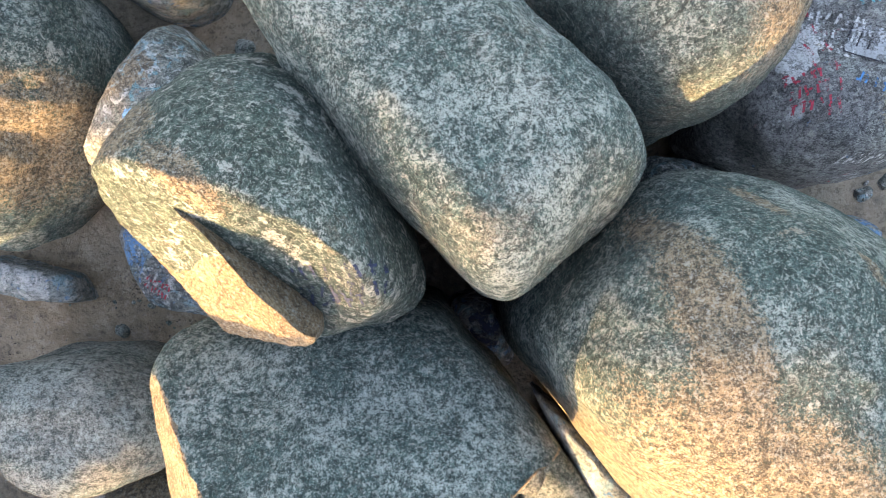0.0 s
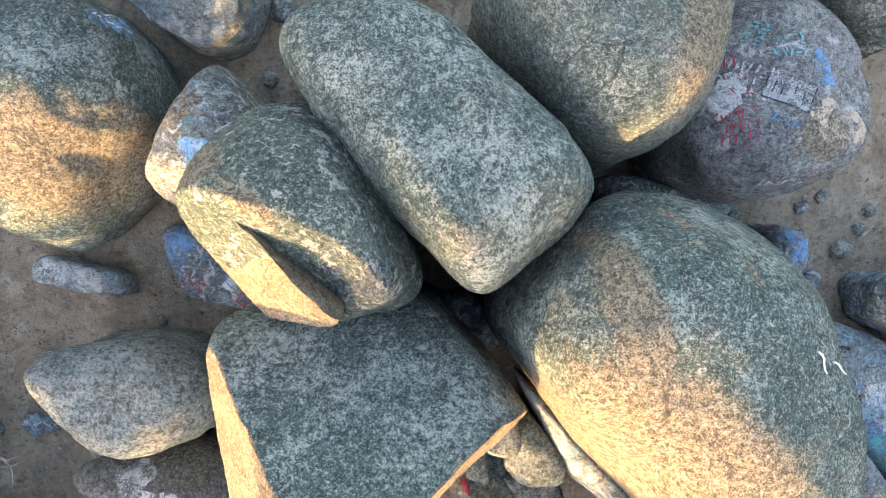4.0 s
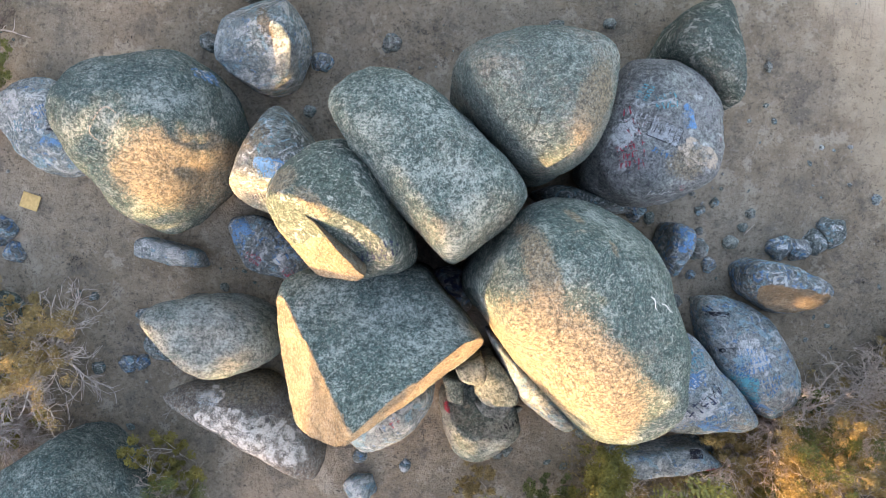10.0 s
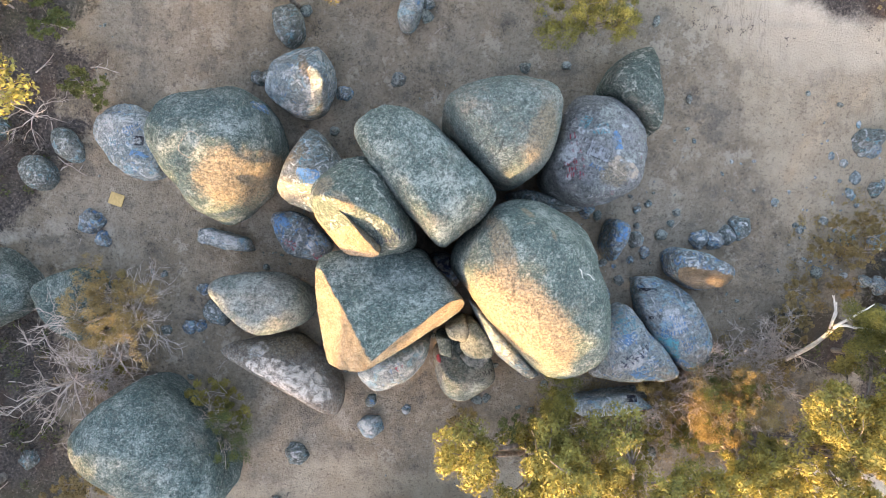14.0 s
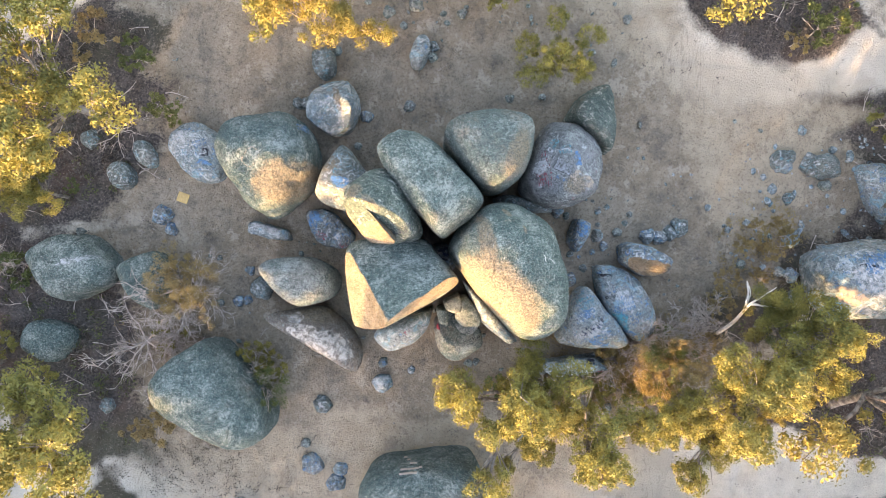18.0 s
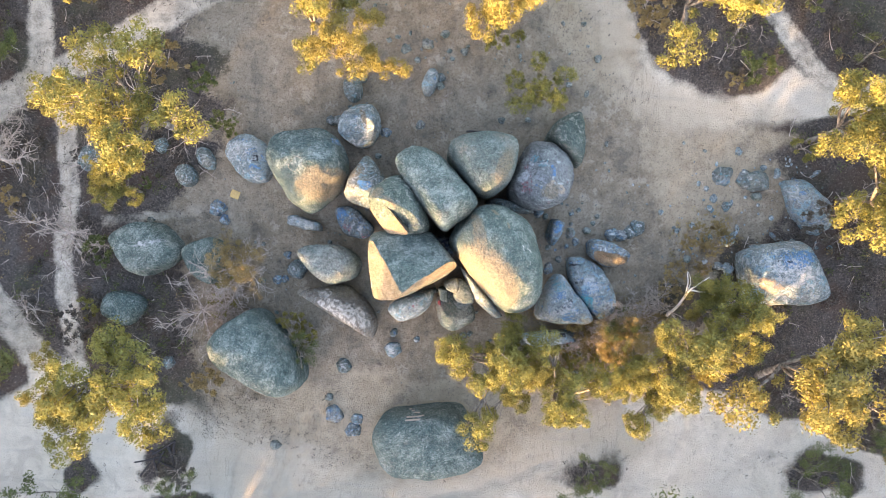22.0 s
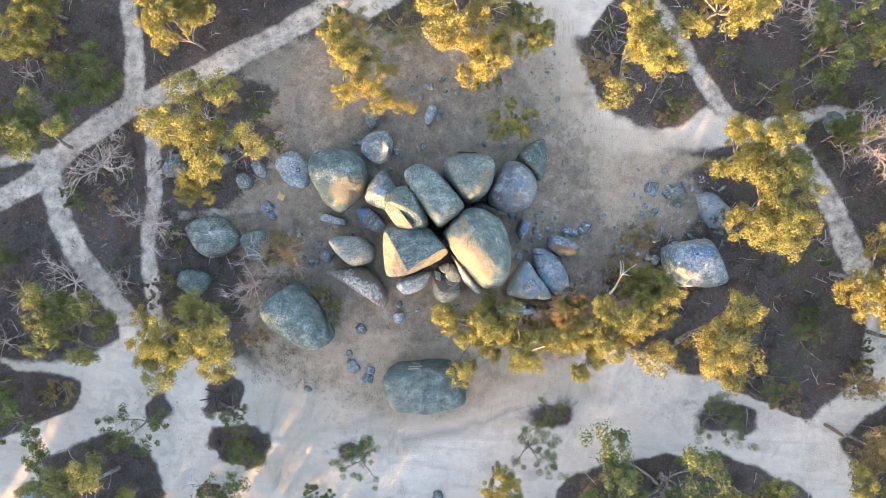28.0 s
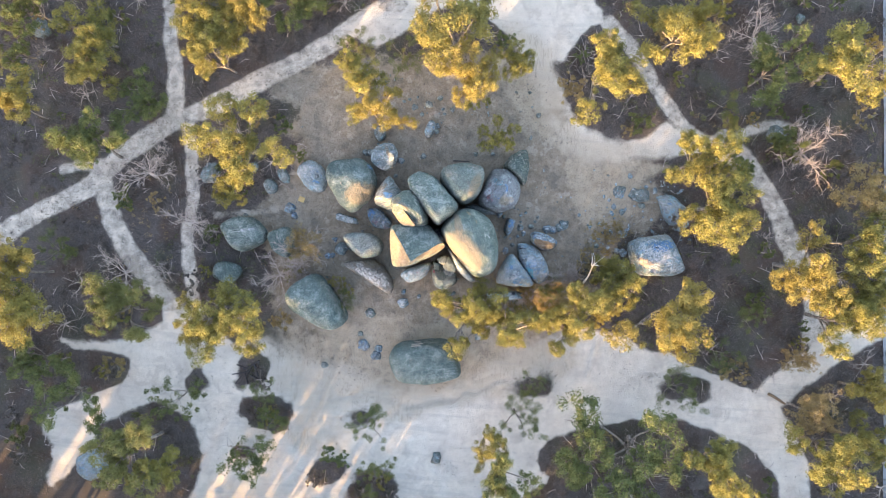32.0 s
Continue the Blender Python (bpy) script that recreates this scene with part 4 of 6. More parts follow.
SMALL += [("grey", 8.09, 10.03, 0.37), ("grey", -1.89, 8.83, 0.41), ("paintw", 26.86, 5.84, 0.69), ("paintl", 29.10, 6.13, 0.90), ("grey", 30.39, 4.54, 0.49)]
SMALL += [("paintl", 27.57, 3.41, 0.49), ("paintw", 27.90, 0.15, 0.57), ("grey", 26.05, 0.28, 0.45), ("paintw", 27.38, -2.33, 0.41), ("grey", 24.30, -1.83, 0.37)]
SMALL += [("paintl", -28.26, -3.23, 0.41), ("grey", -27.30, -1.56, 0.33), ("paintl", -7.97, -14.47, 0.77), ("grey", -9.13, -17.64, 0.43), ("paint", -8.43, -19.33, 0.86)]
SMALL += [("paint", -6.28, -19.63, 0.68), ("paint", -6.67, -20.63, 0.77), ("paintw", -1.02, -11.42, 0.30), ("grey", 14.69, -13.81, 0.47), ("paintl", -24.94, -15.25, 0.64)]
SMALL += [("paintl", 26.85, 6.26, 0.90), ("paintl", 30.18, 5.87, 1.15), ("paintl", 3.58, -35.24, 0.90), ("paintw", 8.32, -16.46, 0.66), ("paintl", -59.22, 23.21, 1.48)]
SMALL += [("grey", 51.42, 33.85, 0.74), ("paintw", 28.38, -2.53, 0.66), ("grey", 28.76, -4.15, 0.58), ("paintl", -32.44, 4.31, 1.65), ("paintl", 49.12, 16.32, 1.48)]
SMALL += [("grey", -14.12, -22.67, 0.58), ("grey", -3.64, 15.75, 0.49), ("grey", -1.62, 16.32, 0.58), ("grey", -0.05, 17.28, 0.41), ("grey", 1.73, 15.77, 0.41)]
SMALL += [("grey", -2.49, 14.77, 0.33), ("paintl", -9.45, 8.75, 0.62), ("paint", 11.2, -3.6, 0.5), ("paintl", 13.0, -0.1, 0.6), ("paint", -13.9, -4.0, 0.4)]
SMALL_LABELS = {
    "grey": "small weathered grey granite rock on the ground",
    "paint": "small rock sprayed blue and white",
    "paintl": "small grey rock with traces of teal paint",
    "paintw": "small pale rock with flaking white paint",
}
SMALL_ROCKS = []
rng = np.random.default_rng(3)
for k, (style, x, y, r) in enumerate(SMALL):
    turn = rng.uniform(0, 360)
    sides = [(turn + 60 * j + rng.uniform(-15, 15), r * rng.uniform(0.75, 1.1)) for j in range(6)]
    tall = r * rng.uniform(0.55, 0.9)
    ground_z = float(land(x, y))
    rock = boulder("", (x, y), ground_z + 0.15 * r, ground_z + tall, sides, style, 14, [(turn, rng.uniform(5, 30), tall), (turn + 150, rng.uniform(15, 45), tall * 1.05)], [(turn + 60, rng.uniform(40, 70), r * 0.72, 0)],
                   level=4 if r > 0.5 else 3, rough=0.09 * r + 0.015, seed=200 + k, label=SMALL_LABELS[style], floor=ground_z - 0.5 * r, name="rock")
    tagged(rock, category="rock", group="small rocks round the boulders")
    SMALL_ROCKS.append(rock)

NAMED["plate"] = boulder("", (11.52, -10.22), 0.0, 0.75, [(10, 2.89), (190, 2.89), (100, 0.55), (280, 0.6), (55, 1.5), (235, 1.6)], "paintw", 12, [(95, 8, 0.75)], dome=6, level=5, rough=0.05, seed=90,
        label="low whitewashed ledge with a dark painted square")


# ---- trees ----
def tube(points, radii, sides=5):
    """Vertices and quads of a tapered limb."""
    pts = np.asarray(points, float)
    verts, faces = [], []
    for k, c in enumerate(pts):
        way = pts[min(k + 1, len(pts) - 1)] - pts[max(k - 1, 0)]
        way = way / (np.linalg.norm(way) + 1e-9)
        a = np.cross(way, (0.31, 0.87, 0.39))
        a /= np.linalg.norm(a) + 1e-9
        b = np.cross(way, a)
        for s in range(sides):
            ang = 2 * math.pi * s / sides
            verts.append(c + radii[k] * (math.cos(ang) * a + math.sin(ang) * b))
    for k in range(len(pts) - 1):
        for s in range(sides):
            faces.append((k * sides + s, k * sides + (s + 1) % sides, (k + 1) * sides + (s + 1) % sides, (k + 1) * sides + s))
    return np.array(verts), np.array(faces)


def joined(pieces, grown=False):
    """One mesh of many; grown: each twig is tied to the bough that it leaves."""
    verts, faces, start = [], [], 0
    for v, f in pieces:
        if grown and verts:
            near = int(np.argmin(((np.concatenate(verts) - v[0]) ** 2).sum(1)))
            tie = (near, near - 1 if near else 1)
            faces.append(np.array([[start, start + 1, *tie]]))
        verts.append(v)
        faces.append(f + start)
        start += len(v)
    return np.concatenate(verts), np.concatenate(faces)


def wander(rng, start, way, length, steps, bend, rise=0.0):
    pts, p, d = [np.array(start, float)], np.array(start, float), np.array(way, float)
    for _ in range(steps):
        d = d + rng.normal(0, bend, 3) + np.array([0, 0, rise])
        d /= np.linalg.norm(d)
        p = p + d * length / steps
        pts.append(p)
    return pts


def leaf_cards(rng, centres, radii, count, size, flat=0.7):
    """Many narrow pointed leaves in clumps, near each clump's skin, hanging at all angles."""
    total = len(centres) * count
    c = np.repeat(np.array(centres), count, 0)
    r = np.repeat(np.array(radii), count)
    d = rng.normal(0, 1, (total, 3))
    d /= np.linalg.norm(d, axis=1)[:, None]
    lump = 1 + 0.28 * value_noise(d * 2.6 + c * 1.7, 77)
    d *= (rng.random((total, 1)) ** 0.3)
    d[:, 2] *= flat
    p = c + d * (r * lump)[:, None]
    a = rng.normal(0, 1, (total, 3))
    a[:, 2] -= 0.3
    a /= np.linalg.norm(a, axis=1)[:, None]
    b = np.cross(a, rng.normal(0, 1, (total, 3)))
    b /= np.linalg.norm(b, axis=1)[:, None]
    s = size * rng.uniform(0.6, 1.4, (total, 1))
    a, b = a * s, b * s * 0.5
    verts = np.stack([p - a * 0.5 - b * 0.5, p - a * 0.4 + b * 0.5, p + a * 0.6], 1).reshape(-1, 3)
    return verts, np.arange(total * 3).reshape(-1, 3)


def lobes(rng, centres, radii, count, size, flat=0.75):
    """Dense rounded bunches of leaves: each bunch is a bumpy dome whose leaves lie roughly along its skin."""
    total = len(centres) * count
    c = np.repeat(np.array(centres), count, 0)
    r = np.repeat(np.array(radii), count)[:, None]
    d = rng.normal(0, 1, (total, 3))
    d[:, 2] += 0.35
    d /= np.linalg.norm(d, axis=1)[:, None]
    lump = 1 + 0.3 * value_noise(d * 2.4 + c * 1.9, 78)[:, None]
    p = c + d * np.array([1, 1, flat]) * r * lump * rng.uniform(0.72, 1.06, (total, 1))
    out = d + rng.normal(0, 0.55, (total, 3))
    out /= np.linalg.norm(out, axis=1)[:, None]
    a = np.cross(out, rng.normal(0, 1, (total, 3)))
    a /= np.linalg.norm(a, axis=1)[:, None]
    b = np.cross(out, a)
    s = size * rng.uniform(0.65, 1.35, (total, 1))
    a, b = a * s, b * s * 0.45
    verts = np.stack([p - a * 0.5, p + b * 0.5 - a * 0.05, p + a * 0.5, p - b * 0.5 - a * 0.05], 1).reshape(-1, 3)
    return verts, np.arange(total * 4).reshape(-1, 4)


def gum(seed, radius, height, leaves, bark, lobe=0.108, bunches=16, per=105, size=0.165, name="gum_tree", label="", crown=(0.62, 0.9)):
    """A gum tree from trunk to crown: forked limbs, each of which carries its own head of rounded leaf bunches, with gaps between the heads."""
    rng = np.random.default_rng(seed)
    root = new(name)
    lean = rng.normal(0, 0.13, 2)
    fork = height * rng.uniform(crown[0] - 0.34, crown[0] - 0.2)
    spine = wander(rng, (0, 0, -0.4), (lean[0], lean[1], 1), fork + 0.4, 5, 0.06)
    thick = 0.025 * height * rng.uniform(0.8, 1.1)
    v, f = tube(spine, np.linspace(thick, thick * 0.7, len(spine)), 8)
    mesh_object("trunk", v, f, bark, root, True)
    centres, radii = [], []
    limbs = int(rng.integers(7, 11))
    turn = rng.uniform(0, 6.28)
    for k in range(limbs):
        ang = turn + 6.28 * k / limbs + rng.normal(0, 0.25)
        reach = radius * (rng.uniform(0.5, 0.82) if k % 3 else rng.uniform(0.1, 0.45))
        goal = np.array([math.cos(ang) * reach, math.sin(ang) * reach, height * rng.uniform(*crown) - fork])
        length = np.linalg.norm(goal)
        pts = wander(rng, spine[-1], goal / length + np.array([0, 0, 0.2]), length, 6, 0.14)
        pieces = [tube(pts, np.linspace(thick * 0.55, thick * 0.16, len(pts)), 5)]
        wide = radius * rng.uniform(0.2, 0.33)
        stretch = rng.uniform(0.65, 1.3)
        for j in range(int(bunches * rng.uniform(0.75, 1.25))):
            q, w = rng.uniform(0, 6.28), wide * math.sqrt(rng.random())
            at = pts[-1] + np.array([math.cos(q) * w * stretch, math.sin(q) * w / stretch, rng.normal(0.15, 0.35) * wide])
            centres.append(at)
            radii.append(radius * lobe * rng.uniform(0.65, 1.25))
            if j % 2 == 0:
                start = pts[int(rng.integers(3, len(pts)))]
                way = at - start
                far = np.linalg.norm(way) + 1e-6
                twig = wander(rng, start, way / far, far, 3, 0.1)
                pieces.append(tube(twig, np.linspace(thick * 0.2, thick * 0.07, len(twig)), 3))
        for j in range(2):
            centres.append(pts[int(rng.integers(3, 6))] + rng.normal(0, 0.07 * radius, 3))
            radii.append(radius * lobe * rng.uniform(0.5, 0.9))
        v, f = joined(pieces, True)
        mesh_object("limb", v, f, bark, root, True)
    v, f = joined([lobes(rng, centres, radii, per, size), lobes(rng, centres, [0.6 * q for q in radii], per // 5, size * 1.5)])
    mesh_object("crown", v, f, leaves, root)
    middle = np.mean(v, axis=0)
    for child in root.children:
        child.location = (-middle[0], -middle[1], 0)
    root["radius"] = radius
    return tagged(root, label, "tree")


def tree(seed, radius, height, leaves, bark, clumps=26, per=130, size=0.26, name="gum_tree", label="", bare=0.0, coarse=False):
    """A gum tree: trunk, forked limbs and a broken crown of leaf clumps. Built at the origin."""
    rng = np.random.default_rng(seed)
    root = new(name)
    lean = rng.normal(0, 0.13, 2)
    fork = height * rng.uniform(0.3, 0.45)
    spine = wander(rng, (0, 0, -0.4), (lean[0], lean[1], 1), fork + 0.4, 5, 0.06)
    thick = 0.025 * height * rng.uniform(0.8, 1.1)
    v, f = tube(spine, np.linspace(thick, thick * 0.7, len(spine)), 8)
    mesh_object("trunk", v, f, bark, root, True)
    centres, radii = [], []
    limbs = int(rng.integers(4, 7))
    turn = rng.uniform(0, 6.28)
    for k in range(limbs):
        ang = turn + 6.28 * k / limbs + rng.normal(0, 0.3)
        reach = radius * rng.uniform(0.55, 0.9)
        goal = np.array([math.cos(ang) * reach, math.sin(ang) * reach, height * rng.uniform(0.65, 0.92) - fork])
        length = np.linalg.norm(goal)
        pts = wander(rng, spine[-1], goal / length + np.array([0, 0, 0.25]), length, 3 if coarse else 6, 0.16)
        pieces = [tube(pts, np.linspace(thick * 0.55, thick * 0.14, len(pts)), 5)]
        for j in range(int(rng.integers(4, 7))):
            start = pts[int(rng.integers(2, len(pts)))]
            way = rng.normal(0, 1, 3) + goal / length
            way[2] = abs(way[2]) * 0.6
            way /= np.linalg.norm(way)
            twig = wander(rng, start, way, radius * rng.uniform(0.25, 0.5), 2 if coarse else 4, 0.25)
            pieces.append(tube(twig, np.linspace(thick * 0.18, thick * 0.05, len(twig)), 3))
            if rng.random() > bare:
                centres.append(twig[-1])
                radii.append(radius * rng.uniform(0.09, 0.15))
        if rng.random() > bare:
            centres.append(pts[-1])
            radii.append(radius * rng.uniform(0.09, 0.15))
        v, f = joined(pieces, True)
        mesh_object("limb", v, f, bark, root, True)
    while len(centres) < clumps:
        k = int(rng.integers(0, len(centres)))
        step = np.clip(rng.normal(0, 1, 3), -1.5, 1.5) * radius * np.array([0.2, 0.2, 0.13])
        centres.append(centres[k] + step)
        radii.append(radius * rng.uniform(0.085, 0.14))
    core = list(range(0, len(centres), 5))
    v, f = joined([leaf_cards(rng, centres, radii, per, size), leaf_cards(rng, [centres[k] - np.array([0, 0, 0.1 * radius]) for k in core], [1.6 * radii[k] for k in core], per, size * 1.1, 0.4)])
    mesh_object("crown", v, f, leaves, root)
    middle = np.mean(v, axis=0)
    for child in root.children:
        child.location = (-middle[0], -middle[1], 0)
    root["radius"] = radius
    return tagged(root, label, "tree")


def dead_tree(seed, radius, height, bark, name="dead_tree", label="", twigs=5):
    """A leafless tree or shrub: boughs that fork twice into fine crooked twigs."""
    rng = np.random.default_rng(seed)
    root = new(name)
    stems = int(rng.integers(7, 10))
    trunk = wander(rng, (0, 0, -0.3), (rng.normal(0, 0.1), rng.normal(0, 0.1), 1), height * 0.3 + 0.3, 4, 0.08)
    thick = 0.05 * height
    v, f = tube(trunk, np.linspace(thick, thick * 0.8, len(trunk)), 7)
    mesh_object("trunk", v, f, bark, root, True)
    for k in range(stems):
        ang = 6.28 * k / stems + rng.normal(0, 0.25)
        way = np.array([math.cos(ang), math.sin(ang), rng.uniform(0.25, 0.8)])
        way /= np.linalg.norm(way)
        bough = wander(rng, trunk[-1], way, radius * rng.uniform(0.7, 1.1), 7, 0.2)
        pieces = [tube(bough, np.linspace(thick * 0.38, thick * 0.11, len(bough)), 5)]
        for _ in range(twigs):
            s = bough[int(rng.integers(1, len(bough)))]
            w = rng.normal(0, 0.7, 3) + way
            w /= np.linalg.norm(w)
            branch = wander(rng, s, w, radius * rng.uniform(0.3, 0.55), 5, 0.28)
            pieces.append(tube(branch, np.linspace(thick * 0.19, thick * 0.075, len(branch)), 3))
            for _ in range(twigs):
                s2 = branch[int(rng.integers(1, len(branch)))]
                w2 = rng.normal(0, 0.8, 3) + w
                w2 /= np.linalg.norm(w2)
                fine = wander(rng, s2, w2, radius * rng.uniform(0.12, 0.3), 3, 0.3)
                pieces.append(tube(fine, np.linspace(thick * 0.1, thick * 0.045, len(fine)), 3))
        v, f = joined(pieces, True)
        mesh_object("limb", v, f, bark, root, True)
    root["radius"] = radius
    return tagged(root, label, "dead tree")


SHADE_WOOD, SHADE_WOOD_HEIGHT = 235, 1.58
TREES = []
TREES += [("gold", -56.7, 11.3, 3.7), ("gold", -47.5, 21.3, 3.7), ("gold", -47.8, 16.2, 3.3), ("green", -40.8, 12.9, 3.3), ("green", -46.2, 6.5, 4.1), ("gold", -31.5, 24.1, 4.5), ("gold", -26.9, 25.3, 3.7), ("gold", -30.5, 19.7, 3.6)]
TREES += [("gold", -26.5, 7.7, 5.1), ("gold", -28.2, 1.4, 2.1), ("green", -20.4, 27.1, 3.3), ("gold", 0.9, 25.2, 6.2), ("sparse", -5.1, 21.6, 2.9), ("gold", 3.7, 18.5, 3.7), ("gold", -10.8, 17.3, 3.7), ("gold", -7.4, 13.7, 3.3)]
TREES += [("gold", 8.2, 11.5, 2.1), ("gold", 9.7, 21.7, 2.5), ("gold", 22.1, 20.7, 4.9), ("gold", 30.1, 26.4, 4.9), ("gold", 33.7, 29.4, 2.9), ("sparse", 40.3, 18.1, 3.3), ("green", 44.1, 23.7, 4.1), ("gold", 54.1, 24.9, 5.8)]
TREES += [("gold", 36.0, 10.7, 4.1), ("gold", 38.1, 3.9, 4.9), ("gold", 51.0, -3.9, 4.9), ("orange", 59.5, 7.7, 4.1), ("gold", 58.4, 0.6, 4.1), ("gold", 56.1, -8.9, 4.1), ("gold", 33.6, -11.5, 5.8), ("orange", 14.9, -9.3, 1.4), ("sparse", 17.1, -12.4, 2.0)]
TREES += [("tall", 21.6, -10.8, 3.9), ("tall", 19.0, -12.6, 3.0), ("gold", 26.4, -7.4, 3.2), ("tall", 5.2, -12.3, 3.8), ("tall", 8.6, -13.4, 2.6), ("tall", 12.5, -13.5, 3.6), ("tall", 7.7, -10.7, 2.3), ("sparse", -11.8, -13.1, 2.1), ("gold", -25.8, -16.3, 4.9), ("gold", -30.4, -17.5, 3.3), ("sparse", -51.9, -8.4, 2.9)]
TREES += [("gold", -55.6, -11.1, 4.1), ("gold", -54.3, -17.1, 4.9), ("green", -41.3, -15.4, 4.5), ("green", -53.1, -24.2, 3.3), ("green", -47.2, -28.4, 4.1), ("sparse", -33.6, -28.3, 3.7), ("green", -38.1, -34.7, 5.3), ("gold", -34.2, -37.1, 3.3)]
TREES += [("sparse", -22.6, -36.2, 4.5), ("sparse", -6.5, -29.3, 3.3), ("sparse", 15.4, -26.7, 3.3), ("gold", 10.9, -31.1, 2.9), ("green", 12.9, -35.3, 3.9), ("green", 29.7, -30.0, 6.6), ("green", 24.5, -33.5, 4.9), ("gold", 40.8, -30.2, 4.1)]
TREES += [("sparse", 37.2, -21.0, 3.3), ("orange", 54.9, -22.4, 3.7), ("gold", 55.3, -27.4, 4.5), ("gold", 61.5, -18.5, 3.3), ("gold", 62.0, -25.3, 3.3), ("gold", 60.5, -6.2, 4.1)]
TREES += [("green", -11.4, -35.7, 1.8), ("sparse", -5.1, -37.3, 3.0), ("sparse", 16.3, -22.7, 2.1), ("sparse", -19.9, -30.6, 2.6), ("sparse", -22.2, -26.6, 2.1), ("green", -57.1, 24.1, 3.3), ("green", -59.7, 18.4, 2.9), ("orange", 45.1, -18.1, 1.8), ("orange", -20.8, -16.5, 1.6), ("orange", 52.8, -15.5, 2.0), ("sparse", 43.1, -16.5, 2.5), ("sparse", 46.6, -9.9, 2.9), ("sparse", 27.3, -6.7, 2.1), ("sparse", 18.0, -9.1, 2.5), ("green", 48.0, 14.6, 2.1), ("green", 42.1, 10.2, 2.1), ("sparse", -11.6, 22.6, 2.5)]
TREES += [("dead", -19.5, -10.0, 1.6), ("gold", -11.6, -11.6, 0.9), ("green", -22.0, 11.7, 1.3), ("green", -19.8, 7.7, 1.2), ("gold", 4.8, 17.1, 1.6)]
TREES += [("orange", 2.5, -11.8, 1.0), ("sparse", 5.9, -12.3, 1.1), ("orange", 10.1, -12.0, 1.1), ("sparse", 14.0, -11.3, 1.1), ("orange", 15.3, -8.8, 0.9), ("sparse", 18.1, -7.9, 1.1), ("orange", 19.3, -10.1, 1.1), ("orange", 21.5, -8.3, 1.0), ("green", 7.9, -12.6, 1.2), ("gold", 16.3, -11.7, 1.2), ("orange", 24.1, -0.3, 0.8), ("orange", 27.3, 0.5, 0.7), ("orange", 25.5, -2.6, 0.7), ("orange", 22.4, -4.6, 0.9), ("dead", 12.6, -12.7, 0.7), ("dead", 17.6, -9.7, 0.7), ("dead", 20.7, -6.2, 0.7), ("dead", 4.5, -13.0, 0.7)]
TREES += [("orange", 10.6, -13.0, 1.2), ("orange", 12.8, -12.2, 1.0), ("orange", 14.4, -9.9, 1.1), ("orange", 16.0, -10.2, 1.3), ("orange", 17.2, -7.6, 0.9), ("orange", 18.9, -8.7, 1.2), ("orange", 20.2, -7.2, 1.0), ("gold", 17.6, -11.0, 1.3), ("gold", 13.8, -12.9, 1.2), ("orange", 22.8, -3.0, 0.9), ("orange", 26.0, -0.6, 0.9), ("orange", 25.0, 1.0, 0.7)]
TREES += [("dead", -34.8, -3.8, 3.4), ("dead", -18.0, -5.6, 3.0), ("dead", -21.0, -9.8, 3.2), ("dead", -12.6, -12.4, 1.9), ("gold", -20.0, -6.6, 1.0), ("gold", -19.6, -9.2, 1.1), ("gold", -12.4, -10.6, 1.3), ("orange", -18.6, -5.1, 1.6), ("dead", -18.8, -8.5, 2.1), ("dead", 53.2, 13.8, 4.1), ("dead", 44.3, 29.9, 3.7), ("dead", -43.5, -11.0, 3.3), ("dead", -40.6, 2.9, 3.7)]
TREES += [("dead", 16.6, -8.6, 1.9), ("dead", 19.2, -9.6, 2.2), ("dead", 17.8, -8.4, 2.2), ("dead", 15.3, -10.3, 1.8), ("dead", 20.5, -7.6, 2.0), ("dead", 13.2, -11.6, 1.6), ("orange", 17.6, -9.6, 1.9), ("tall", 18.4, -12.2, 2.0), ("tall", 24.6, -10.2, 2.2), ("dead", 8.9, -12.0, 1.5), ("dead", 22.0, -5.8, 1.7), ("dead", 18.6, -7.2, 1.8)]
TREES += [("orange", -17.6, -5.0, 1.9), ("orange", 26.8, 1.4, 0.7)]
LABELS = {
    "gold": "gum tree with yellow-olive foliage lit by low sun",
    "tall": "tall gum tree with golden foliage lit by low sun",
    "green": "gum tree with dull green foliage over leaf litter",
    "orange": "dying gum tree with dry orange-brown leaves",
    "sparse": "thin straggly wattle with sparse leaves and grey branches",
    "dead": "leafless dead tree with pale crooked branches",
}
MODELS = {}
COUNT = {("tall", 0): 2, ("tall", 1): 1, ("gold", 0): 4, ("gold", 1): 4, ("green", 0): 2, ("green", 1): 3, ("orange", 0): 1, ("orange", 1): 2, ("sparse", 0): 2, ("sparse", 1): 2, ("dead", 0): 3, ("dead", 1): 2}


def low_model(kind, k):
    """A knee-high shrub with many thin stems."""
    leaf = {"gold": "gold", "orange": "orange", "tall": "gold"}.get(kind, "green")
    words = {"gold": "low yellow-olive shrub beside the boulders", "orange": "dry rust-brown shrub beside the boulders", "green": "low olive-green shrub beside the boulders"}[leaf]
    return tree(600 + 7 * k + len(kind), 1.2, 1.9, LEAVES[leaf], DEADWOOD, clumps=44, per=62, size=0.12, name="shrub", label=words, bare=0.3 if kind == "sparse" else 0.1)


